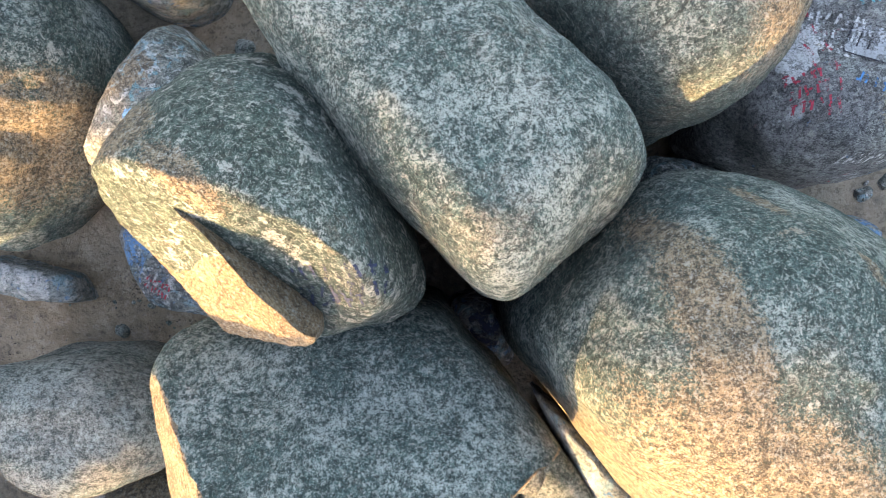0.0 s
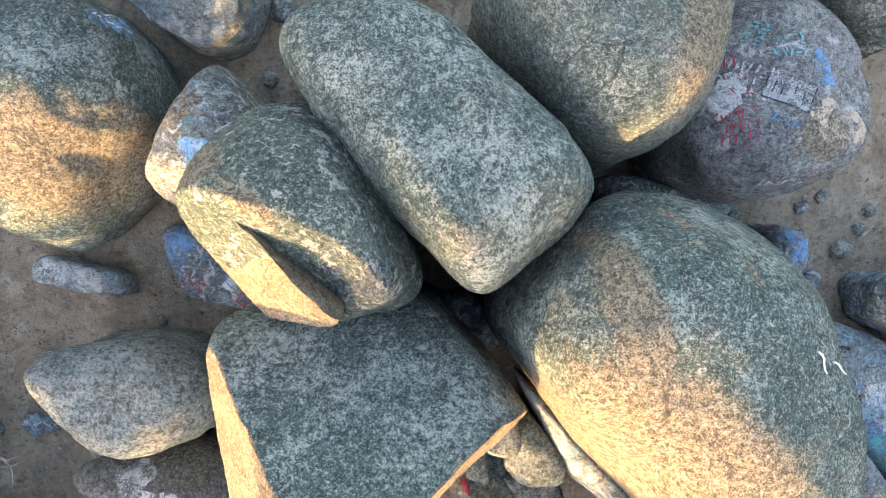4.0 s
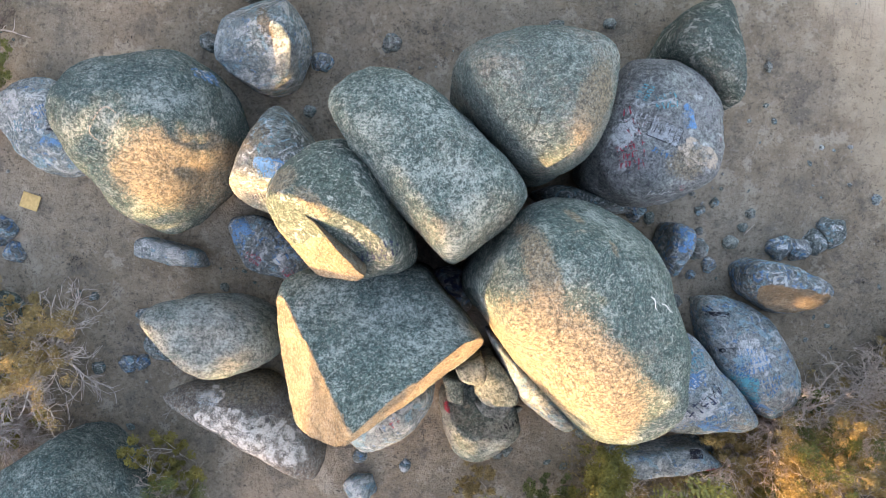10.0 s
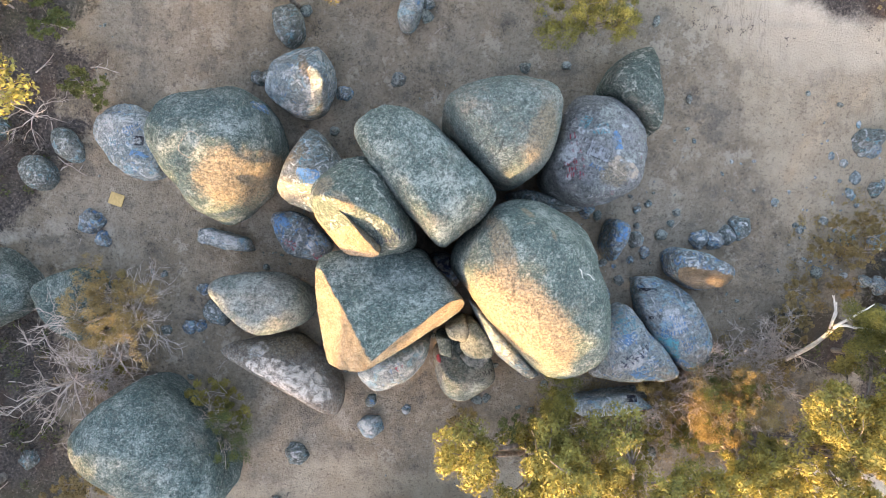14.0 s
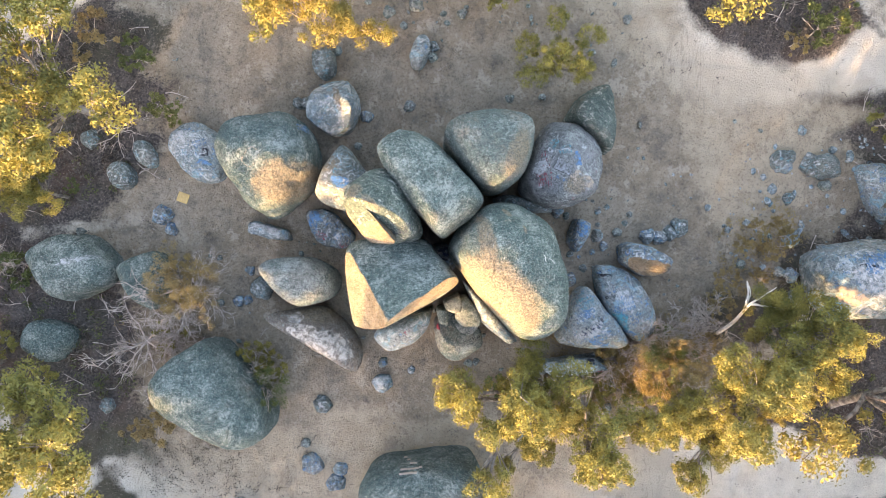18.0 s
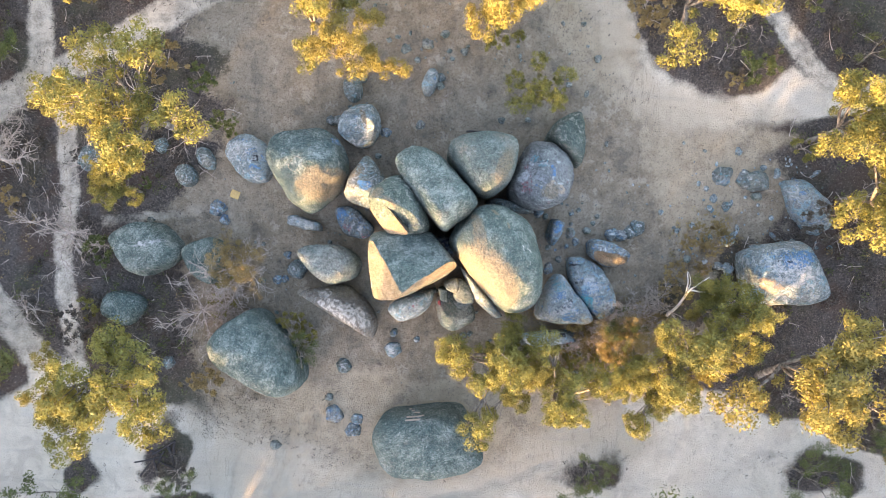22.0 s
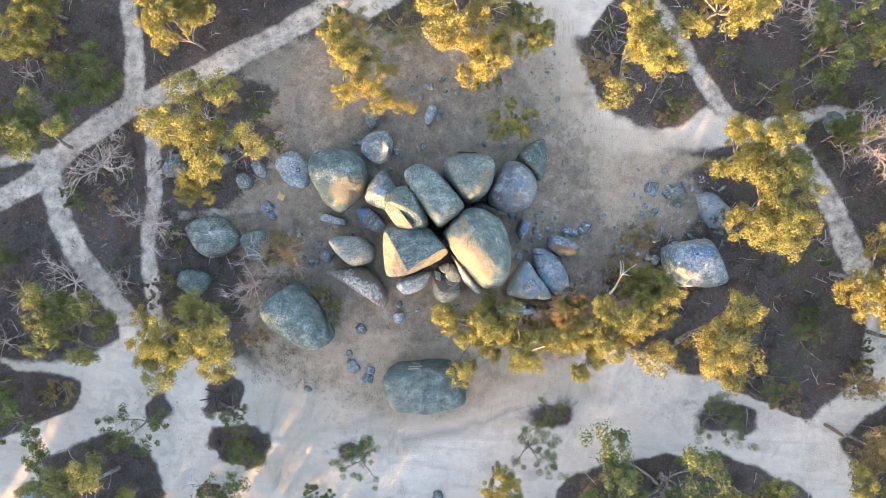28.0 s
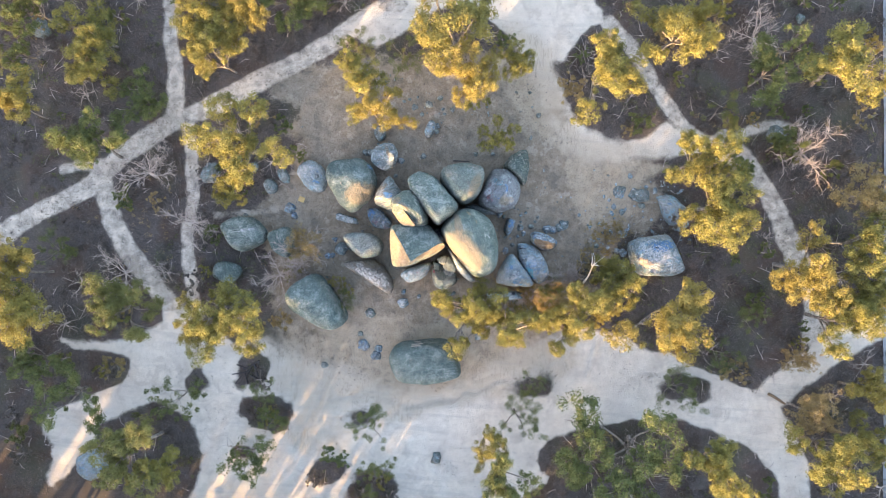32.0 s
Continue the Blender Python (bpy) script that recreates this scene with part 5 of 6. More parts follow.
def tree_model(kind, far, k):
    """The nearer trees carry many fine leaves, those farther out fewer and larger ones."""
    if kind == "dead":
        return dead_tree(300 + k, 4.0, 5.0, DEADWOOD, label=LABELS[kind], twigs=8)
    if kind == "sparse":
        return tree(200 + k + 5 * far, 3.2, 5.0, LEAVES["green"], BARK, clumps=36, per=70 if far else 200, size=0.18 if far else 0.10, name="wattle", label=LABELS[kind], bare=0.35)
    if kind == "tall":
        return gum(150 + k, 4.5, 11.5, LEAVES["gold"], BARK, lobe=0.1, bunches=20, per=110, size=0.155, label=LABELS[kind])
    if kind == "orange":
        return tree(100 + 17 * k + len(kind) + 70 * far, 4.5, 8.5, LEAVES[kind], BARK, clumps=138, per=60 if far else 105, size=0.21 if far else 0.16, label=LABELS[kind])
    return gum(100 + 17 * k + len(kind) + 70 * far, 4.5, 8.5, LEAVES[kind], BARK, per=90 if far else 105, size=0.18 if far else 0.165, label=LABELS[kind])


rng = np.random.default_rng(5)
for k, (kind, x, y, r) in enumerate(TREES):
    far = int(math.hypot(x / 54, y / 34) > 1 or r < 1.9)
    low = r < 1.9 and kind != "dead"
    key = (kind, "low", k % 2) if low else (kind, far, k % COUNT[kind, far])
    s = 1.15 * r / 1.2 if low else (1.15 if kind in ("dead", "sparse", "orange") else 1.38) * r / {"dead": 4.0, "sparse": 3.2}.get(kind, 4.5)
    place = pose(x, y, float(land(x, y)), 0, 0, float(rng.uniform(0, 360)))
    size = Matrix.Diagonal((s, s, min(1.25, s + 0.5 * max(0.0, 1 - s)) * rng.uniform(0.9, 1.1) * (1.1 if kind == "gold" else 0.95), 1))
    if key in MODELS:
        made = copy_thing(MODELS[key], place)
    else:
        made = MODELS[key] = low_model(kind, k % 2) if low else tree_model(*key)
    made.matrix_world = place @ size
    tagged(made, group="trees round the boulders")

# unseen wood added round the clearing to shade it: lighter copies of the same gums
FAR = []
for k in range(4):
    FAR.append(tree(400 + k, 4.5, 8.5, LEAVES["gold" if k % 2 else "green"], BARK, clumps=60, per=17, size=0.68, coarse=True, label="gum tree of the unseen wood added round the clearing"))
rng = np.random.default_rng(11)
spots = []
while len(spots) < SHADE_WOOD:
    x, y = rng.uniform(-120, 105), rng.uniform(-95, 75) if len(spots) % 2 else rng.uniform(-75, -46)
    if abs(x) < 70 and -46.5 < y < 40:
        continue
    if min((math.hypot(x - a, y - b) for a, b in spots), default=99) < (4.3 if y < -46 else 8.0):
        continue
    spots.append((x, y))
for k, (x, y) in enumerate(spots):
    model = FAR[k % 4]
    s = rng.uniform(0.85, 1.2)
    place = pose(x, y, float(land(x, y)) - 2.0, 0, 0, float(rng.uniform(0, 360)))
    made = copy_thing(model, place) if k > 3 else model
    # lower trees in this lane let sun through to the eastern rocks
    low = 0.68 if abs(x - 0.51 * (y + 50) - 2) < 11 else 1.0
    made.matrix_world = place @ Matrix.Diagonal((s, s, s * SHADE_WOOD_HEIGHT * low, 1))
    tagged(made, group="trees of the wood")

# young trees, added out of view, thicken the shading wood's near edge
rng = np.random.default_rng(29)
for k in range(46):
    x, y = -78 + 3.4 * k + rng.uniform(-1, 1), rng.uniform(-57, -48)
    s = rng.uniform(0.6, 0.8)
    place = pose(x, y, float(land(x, y)), 0, 0, float(rng.uniform(0, 360)))
    made = copy_thing(FAR[k % 4], place)
    made.matrix_world = place @ Matrix.Diagonal((s, s, s, 1))
    tagged(made, "young gum tree added out of view to close the shading wood", group="trees of the wood")

# more unseen trees, set and sized to block the sun from particular boulders
for k, (x, y) in enumerate(((-41, -50), (-37, -53), (-45, -51), (-31, -49.5), (-27, -52), (-34, -51), (-22, -50), (-10.3, -51), (-13, -54), (-10.5, -55))):
    place = pose(x, y, float(land(x, y)) - 2.0, 0, 0, 70.0 * k)
    made = copy_thing(FAR[k % 4], place)
    made.matrix_world = place @ Matrix.Diagonal((0.9, 0.9, 1.42 if k < 7 else 1.7, 1))
    tagged(made, group="trees of the wood")

# a tall slender gum, added out of view to shade the pillow and broken boulders
slender = gum(170, 2.8, 23.6, LEAVES["green"], BARK, lobe=0.2, bunches=22, per=70, size=0.3, label="tall slender gum tree added out of view to shade the boulders", crown=(0.88, 0.945))
slender.matrix_world = pose(-25.9, -51.9, float(land(-25.9, -51.9)))
tagged(slender, group="trees of the wood")

# low shrubs in the litter between the trees
SHRUBS = []
for k, leaf in enumerate(("green", "gold", "heath", "green", "orange")):
    SHRUBS.append(tree(500 + k, 1.6, 2.4, LEAVES[leaf], DEADWOOD, clumps=26, per=55, size=0.17, name="shrub", label="low %s shrub growing in leaf litter" % {"green": "olive-green", "gold": "yellow-green", "heath": "grey-brown", "orange": "rusty brown"}[leaf]))
rng = np.random.default_rng(17)
x, y = rng.uniform(-68, 70, 1800), rng.uniform(-42, 40, 1800)
sand, bare = cover(x, y)
good = [k for k in range(1800) if sand[k] < 0.1 and bare[k] < 0.3][:190]
for n, k in enumerate(good):
    s = rng.uniform(0.5, 1.25)
    place = pose(x[k], y[k], float(land(x[k], y[k])), 0, 0, float(rng.uniform(0, 360)))
    made = copy_thing(SHRUBS[n % 5], place) if n > 4 else SHRUBS[n]
    made.matrix_world = place @ Matrix.Diagonal((s, s, s, 1))
    tagged(made, category="shrub", group="shrubs in the litter")

# leafless grey shrubs among the litter
BARE_SHRUBS = [dead_tree(520 + k, 2.0, 1.8, DEADWOOD, name="bare_shrub", label="leafless grey shrub in dark leaf litter", twigs=3) for k in range(3)]
rng = np.random.default_rng(23)
x, y = rng.uniform(-67, 69, 500), rng.uniform(-41, 39, 500)
sand, bare = cover(x, y)
good = [k for k in range(500) if sand[k] < 0.05 and bare[k] < 0.25][:58]
for n, k in enumerate(good):
    s = rng.uniform(0.6, 1.5)
    place = pose(x[k], y[k], float(land(x[k], y[k])), 0, 0, float(rng.uniform(0, 360)))
    made = copy_thing(BARE_SHRUBS[n % 3], place) if n > 2 else BARE_SHRUBS[n]
    made.matrix_world = place @ Matrix.Diagonal((s, s, s, 1))
    tagged(made, category="shrub", group="bare shrubs in the litter")


# ---- spray paint on the rocks ----
def spray(name, color):
    n = Nodes(name)
    v = n.coords()
    a, b = n.noise(v, 3.0, 4, 0.6), n.noise(v, 22.0, 5, 0.75)
    n.bsdf.inputs["Alpha"].default_value = 1
    wear = n.step(n.math("ADD", n.math("MULTIPLY", a, 0.5), n.math("MULTIPLY", b, 0.5)), 0.455, 0.53)
    n.done(n.mix(n.step(b, 0.4, 0.65), tuple(c * 0.7 for c in color), color), 0.7, n.bump(b, 0.4, 0.02))
    n.link(wear, n.bsdf.inputs["Alpha"])
    return n.mat


RED_PAINT, BLUE_PAINT, TEAL_PAINT = spray("paint_red", (0.42, 0.05, 0.08)), spray("paint_blue", (0.06, 0.20, 0.40)), spray("paint_teal", (0.10, 0.36, 0.42))
WHITE_PAINT, PALE_PAINT, BLACK_PAINT = spray("paint_white", (0.60, 0.60, 0.59)), spray("paint_pale", (0.46, 0.465, 0.46)), spray("paint_black", (0.02, 0.02, 0.03))
BLUE_WASH, TAN_PAINT, INK_PAINT = spray("paint_blue_wash", (0.12, 0.25, 0.42)), spray("rock_scar", (0.40, 0.32, 0.25)), spray("paint_ink", (0.035, 0.045, 0.085))
CREAM_PAINT = spray("paint_cream", (0.60, 0.52, 0.445))
GREY_PAINT = spray("paint_grey", (0.30, 0.31, 0.32))


def skin(rock):
    """A function that gives the height of the rock's surface at a place."""
    me = rock.data
    tree = BVHTree.FromPolygons([v.co[:] for v in me.vertices], [p.vertices[:] for p in me.polygons])
    ox, oy, oz = rock.location

    def height(x, y):
        hit = tree.ray_cast(Vector((x - ox, y - oy, 60.0)), Vector((0, 0, -1)))
        return None if hit[0] is None else hit[0].z

    return height


SKINS = {}


def draped(rock, verts, faces, material, name, lift):
    """Lays a flat mesh (places in the plan) onto the rock, as a coat of paint."""
    if rock.name not in SKINS:
        SKINS[rock.name] = skin(rock)
    ox, oy, _ = rock.location
    placed, ok = [], []
    for x, y in verts:
        z = SKINS[rock.name](x, y)
        ok.append(z is not None)
        placed.append((x - ox, y - oy, (z or 0.0) + lift))
    keep = [f for f in faces if all(ok[i] for i in f) and max(placed[i][2] for i in f) - min(placed[i][2] for i in f) < 0.6]
    if not keep:
        return None
    used = sorted({i for f in keep for i in f})
    back = {i: k for k, i in enumerate(used)}
    return mesh_object(name, [placed[i] for i in used], [tuple(back[i] for i in f) for f in keep], material, rock)


def turned(x, y, angle, at):
    c, s = math.cos(radians(angle)), math.sin(radians(angle))
    return at[0] + c * x - s * y, at[1] + s * x + c * y


def patch(rock, at, w, h, angle, material, seed=0, square=False):
    """A sprayed field with a ragged edge, or a painted-out rectangle."""
    rng = np.random.default_rng(seed)
    rings, spokes = 6, 44
    verts, faces = [at], []
    ph = rng.uniform(0, 6.28, 4)
    wob = [1 + sum(a * math.sin(m * 6.2832 * s / spokes + ph[i]) for i, (m, a) in enumerate(((2, 0.16), (3, 0.14), (5, 0.1), (9, 0.06)))) for s in range(spokes)]
    for r in range(1, rings + 1):
        for s in range(spokes):
            a = 6.2832 * s / spokes
            c, d = math.cos(a), math.sin(a)
            k = 1 / max(abs(c), abs(d)) if square else wob[s]
            verts.append(turned(0.5 * w * c * k * r / rings, 0.5 * h * d * k * r / rings, angle, at))
    for s in range(spokes):
        faces.append((0, 1 + s, 1 + (s + 1) % spokes))
        for r in range(rings - 1):
            a, b = 1 + r * spokes, 1 + (r + 1) * spokes
            faces.append((a + s, b + s, b + (s + 1) % spokes, a + (s + 1) % spokes))
    return draped(rock, verts, faces, material, "paint_patch", 0.022)


def strokes(rock, lines, width, material, name="painted_sign"):
    verts, faces = [], []
    for pts in lines:
        fine = []
        for (ax, ay), (bx, by) in zip(pts, pts[1:]):
            n = max(1, int(math.hypot(bx - ax, by - ay) / 0.08))
            fine += [(ax + (bx - ax) * k / n, ay + (by - ay) * k / n) for k in range(n)]
        fine.append(pts[-1])
        for k, (x, y) in enumerate(fine):
            a, b = fine[max(k - 1, 0)], fine[min(k + 1, len(fine) - 1)]
            dx, dy = b[0] - a[0], b[1] - a[1]
            d = math.hypot(dx, dy) + 1e-9
            verts += [(x - dy / d * width / 2, y + dx / d * width / 2), (x + dy / d * width / 2, y - dx / d * width / 2)]
            if k:
                m = len(verts)
                faces.append((m - 4, m - 2, m - 1, m - 3))
    return draped(rock, verts, faces, material, name, 0.035)


def scrawl(rock, at, w, h, angle, material, rows=1, seed=0, thick=0.045):
    """Writing that cannot be read: rows of plain upright and slanting bars."""
    rng = np.random.default_rng(seed)
    lines = []
    tall = h / rows
    for r in range(rows):
        n = max(2, int(w / (tall * 0.45)))
        n = min(n, 9)
        for k in range(n):
            x = -w / 2 + w * (k + 0.5) / n
            y = h / 2 - tall * (r + 0.5)
            s = w / n * 0.3
            t = tall * 0.38
            lines.append([turned(x + rng.uniform(-s, s), y - t, angle, at), turned(x + rng.uniform(-s, s), y + t * rng.uniform(0.5, 1), angle, at)])
            if rng.random() < 0.6:
                q = rng.uniform(-t, t)
                lines.append([turned(x - s, y + q, angle, at), turned(x + s * 1.4, y + q + rng.uniform(-s, s), angle, at)])
    for line in lines:
        strokes(rock, [line], thick, material, "painted_bar")


def frame_mark(rock, at, w, h, angle, material):
    pts = [turned(x * w / 2, y * h / 2, angle, at) for x, y in ((-1, -1), (1, -1), (1, 1), (-1, 1), (-1, -1))]
    bars = [[turned(x * w / 2, -0.25 * h, angle, at), turned(x * w / 2, 0.28 * h, angle, at)] for x in (-0.65, -0.3, 0.2, 0.6)]
    return strokes(rock, [pts] + bars, 0.035, material)


def ring(rock, at, w, h, angle, material):
    pts = []
    for k in range(33):
        a = 6.2832 * k / 32
        c, s = math.cos(a), math.sin(a)
        r = (abs(c) ** 4 + abs(s) ** 4) ** -0.25
        pts.append(turned(0.5 * w * c * r, 0.5 * h * s * r, angle, at))
    return strokes(rock, [pts], 0.045, material, "chalk_ring")


def lettering(rock, at, words, size, angle, material):
    curve = bpy.data.curves.new("lettering", "FONT")
    curve.body, curve.size, curve.align_x, curve.align_y, curve.resolution_u, curve.offset = words, size, "CENTER", "CENTER", 2, 0.012
    ob = bpy.data.objects.new("lettering", curve)
    me = bpy.data.meshes.new_from_object(ob)
    verts = [turned(v.co.x, v.co.y, angle, at) for v in me.vertices]
    faces = [tuple(p.vertices) for p in me.polygons]
    bpy.data.objects.remove(ob)
    bpy.data.meshes.remove(me)
    return draped(rock, verts, faces, material, "lettering", 0.04)


scrawl(NAMED["painted"], (7.89, 4.04), 0.55, 2.6, 12, RED_PAINT, rows=6, seed=1)
patch(NAMED["painted"], (8.97, 4.21), 1.15, 0.75, -25, GREY_PAINT, seed=2, square=True)
frame_mark(NAMED["painted"], (8.97, 4.21), 1.15, 0.75, -25, BLACK_PAINT)
scrawl(NAMED["painted"], (9.16, 1.98), 1.1, 0.22, 0, WHITE_PAINT, rows=1, seed=3)
scrawl(NAMED["painted"], (8.31, 5.79), 0.7, 0.5, 60, TEAL_PAINT, rows=2, seed=4)
scrawl(NAMED["painted"], (8.82, 3.41), 0.8, 0.3, -30, BLUE_PAINT, rows=1, seed=5)
patch(NAMED["painted"], (7.45, 4.11), 0.5, 1.0, -15, PALE_PAINT, seed=7)
patch(NAMED["wedge"], (-6.05, 2.62), 1.15, 0.85, 0, BLUE_WASH, seed=8)
ring(NAMED["wedge"], (-6.2, 2.7), 0.5, 0.45, 20, BLUE_PAINT)
ring(NAMED["wedge"], (-5.8, 2.6), 0.55, 0.5, -15, BLUE_PAINT)
scrawl(NAMED["wedge"], (-6.1, 2.35), 0.9, 0.3, 10, BLUE_PAINT, rows=1, seed=9)
scrawl(NAMED["wedge"], (-6.71, 5.02), 0.4, 0.2, 20, RED_PAINT, rows=1, seed=10)
patch(NAMED["buried"], (-8.65, 0.16), 1.0, 1.3, 30, BLUE_WASH, seed=11)
scrawl(NAMED["buried"], (-8.03, -1.02), 0.8, 0.5, -30, RED_PAINT, rows=2, seed=12)
patch(NAMED["buried"], (-6.69, -1.05), 0.8, 0.7, 20, PALE_PAINT, seed=13)
scrawl(NAMED["buried"], (-6.69, -1.01), 0.7, 0.4, 25, BLUE_PAINT, rows=1, seed=14)
scrawl(NAMED["buried"], (-7.34, -1.92), 0.5, 0.4, -20, BLUE_PAINT, rows=1, seed=15)
patch(NAMED["lslab"], (-12.43, -0.46), 2.2, 0.8, -15, PALE_PAINT, seed=16)
scrawl(NAMED["lslab"], (-11.82, -0.09), 1.8, 0.3, -18, BLUE_PAINT, rows=1, seed=17)
scrawl(NAMED["left"], (-7.21, 4.56), 0.3, 0.9, 0, BLUE_PAINT, rows=3, seed=18)
scrawl(NAMED["left"], (-7.54, 3.29), 0.3, 1.0, -10, TEAL_PAINT, rows=3, seed=19)
scrawl(NAMED["left"], (-7.87, 3.76), 0.25, 0.6, -10, RED_PAINT, rows=2, seed=20)
patch(NAMED["left"], (-8.77, 6.32), 1.0, 0.6, -20, BLUE_WASH, seed=21)
scrawl(NAMED["left"], (-8.77, 6.32), 0.8, 0.4, -20, WHITE_PAINT, rows=2, seed=21)
ring(NAMED["left"], (-11.85, 3.88), 1.25, 0.85, 55, TAN_PAINT)
patch(NAMED["leftblue"], (-16.67, 4.70), 0.5, 0.55, 0, BLACK_PAINT, seed=22, square=True)
patch(NAMED["leftblue"], (-18.53, 5.60), 0.9, 0.9, 0, PALE_PAINT, seed=23)
patch(NAMED["leftblue"], (-16.74, 3.89), 0.9, 0.5, 0, BLUE_WASH, seed=24)
scrawl(NAMED["leftblue"], (-17.04, 5.36), 0.9, 0.6, 30, BLUE_PAINT, rows=2, seed=25)
patch(NAMED["rlong"], (13.39, -3.10), 0.95, 0.2, 0, BLACK_PAINT, seed=26, square=True)
lettering(NAMED["rlong"], (13.67, -4.70), "Love", 0.42, 12, BLACK_PAINT)
scrawl(NAMED["rlong"], (12.75, -2.84), 0.5, 0.5, 20, BLUE_PAINT, rows=2, seed=27)
scrawl(NAMED["rlong"], (14.27, -4.19), 1.2, 0.6, 15, PALE_PAINT, rows=2, seed=28)
scrawl(NAMED["rlong"], (14.49, -5.69), 1.2, 0.5, -20, BLUE_PAINT, rows=2, seed=29)
scrawl(NAMED["rlong"], (15.66, -6.20), 1.0, 0.9, 20, BLUE_PAINT, rows=3, seed=30)
scrawl(NAMED["rslab"], (12.58, -6.67), 1.3, 0.5, 35, BLACK_PAINT, rows=1, seed=31)
scrawl(NAMED["rslab"], (11.87, -5.12), 1.2, 0.9, 30, TEAL_PAINT, rows=3, seed=32)
scrawl(NAMED["rslab"], (13.10, -7.62), 1.3, 0.5, 15, BLUE_PAINT, rows=2, seed=33)
patch(NAMED["rslab"], (11.39, -7.70), 1.0, 0.6, 0, PALE_PAINT, seed=34)
scrawl(NAMED["under"], (-1.74, -7.91), 0.5, 0.4, 35, BLACK_PAINT, rows=1, seed=35)
scrawl(NAMED["under"], (-1.15, -7.56), 0.5, 0.4, 45, RED_PAINT, rows=1, seed=36)
patch(NAMED["cracked"], (1.00, -7.35), 0.35, 0.35, 0, RED_PAINT, seed=37)
scrawl(NAMED["cracked"], (3.76, -8.04), 0.8, 0.3, 20, BLACK_PAINT, rows=1, seed=38)
scrawl(NAMED["stand"], (10.77, -0.02), 0.5, 0.9, -15, WHITE_PAINT, rows=4, seed=39)
patch(NAMED["eastbig"], (31.25, -1.52), 1.3, 0.2, 0, BLACK_PAINT, seed=40, square=True)
scrawl(NAMED["eastbig"], (31.00, -0.87), 3.0, 0.8, 10, BLUE_PAINT, rows=2, seed=42)
patch(NAMED["eastbig"], (30.43, -3.75), 2.0, 1.0, -20, TAN_PAINT, seed=43)
patch(NAMED["lrock"], (-25.74, -3.61), 2.6, 0.5, 12, PALE_PAINT, seed=44)
scrawl(NAMED["half"], (-1.44, -0.42), 1.5, 0.6, 5, INK_PAINT, rows=2, seed=49)
scrawl(NAMED["half"], (-1.66, -0.72), 1.2, 0.4, 5, INK_PAINT, rows=1, seed=50)
scrawl(NAMED["white"], (-6.34, 6.69), 0.8, 0.2, 15, WHITE_PAINT, rows=1, seed=51)
patch(NAMED["diamond"], (-8.97, -2.56), 2.0, 0.3, -5, BLUE_WASH, seed=52)
# the whitish flank, its warm sunlit tone put into the colour
patch(NAMED["lowwhite"], (-7.35, -8.9), 4.9, 1.9, -29, CREAM_PAINT, seed=53)
patch(NAMED["lowwhite"], (-9.52, -7.17), 1.0, 0.7, 0, CREAM_PAINT, seed=54)
patch(NAMED["pit"], (1.26, -1.97), 1.0, 0.9, 0, INK_PAINT, seed=55)
scrawl(NAMED["left"], (-7.42, 3.89), 0.35, 1.2, 0, PALE_PAINT, rows=5, seed=60)
scrawl(NAMED["left"], (-7.92, 2.93), 0.3, 0.9, -15, RED_PAINT, rows=3, seed=61)
patch(NAMED["left"], (-7.60, 4.66), 0.4, 0.5, -15, BLUE_WASH, seed=62)
scrawl(NAMED["painted"], (8.05, 4.59), 1.4, 1.0, -20, PALE_PAINT, rows=3, seed=63)
scrawl(NAMED["painted"], (9.04, 5.45), 0.9, 0.7, 10, TEAL_PAINT, rows=2, seed=64)
scrawl(NAMED["painted"], (7.64, 3.33), 0.7, 0.9, 15, RED_PAINT, rows=3, seed=65)
patch(NAMED["painted"], (9.89, 4.79), 0.6, 0.9, 15, BLUE_WASH, seed=66)
patch(NAMED["painted"], (7.38, 3.91), 0.5, 0.7, 0, PALE_PAINT, seed=67)
scrawl(NAMED["wedge"], (-6.72, 1.57), 0.9, 0.3, 5, INK_PAINT, rows=1, seed=68)
scrawl(NAMED["lowwhite"], (-9.57, -7.29), 0.8, 0.6, -10, PALE_PAINT, rows=3, seed=69)
scrawl(NAMED["cracked"], (1.27, -8.37), 0.5, 0.3, 40, PALE_PAINT, rows=1, seed=70)
scrawl(NAMED["rslab"], (11.63, -6.20), 1.2, 0.6, 40, WHITE_PAINT, rows=2, seed=71)
scrawl(NAMED["rlong"], (14.65, -4.53), 1.0, 0.8, 10, WHITE_PAINT, rows=3, seed=72)
scrawl(NAMED["leftblue"], (-17.84, 4.80), 1.2, 0.8, 10, WHITE_PAINT, rows=3, seed=73)
scrawl(NAMED["lslab"], (-13.04, -0.72), 1.4, 0.5, -15, WHITE_PAINT, rows=2, seed=74)
scrawl(NAMED["eastbig"], (32.08, -1.79), 2.6, 1.4, 15, WHITE_PAINT, rows=3, seed=75)
patch(NAMED["plate"], (12.74, -9.73), 0.62, 0.42, 5, BLACK_PAINT, seed=91, square=True)
patch(NAMED["plate"], (13.55, -10.44), 0.8, 0.16, 15, RED_PAINT, seed=92)
scrawl(NAMED["plate"], (10.68, -10.30), 1.2, 0.4, 10, PALE_PAINT, rows=1, seed=93)
scrawl(NAMED["rslab"], (12.35, -6.95), 1.9, 0.8, 38, INK_PAINT, rows=1, seed=101, thick=0.075)
patch(NAMED["rslab"], (13.0, -8.05), 1.4, 0.7, -15, BLUE_WASH, seed=102)
patch(NAMED["rslab"], (11.85, -6.0), 1.1, 0.8, 35, BLUE_WASH, seed=103)
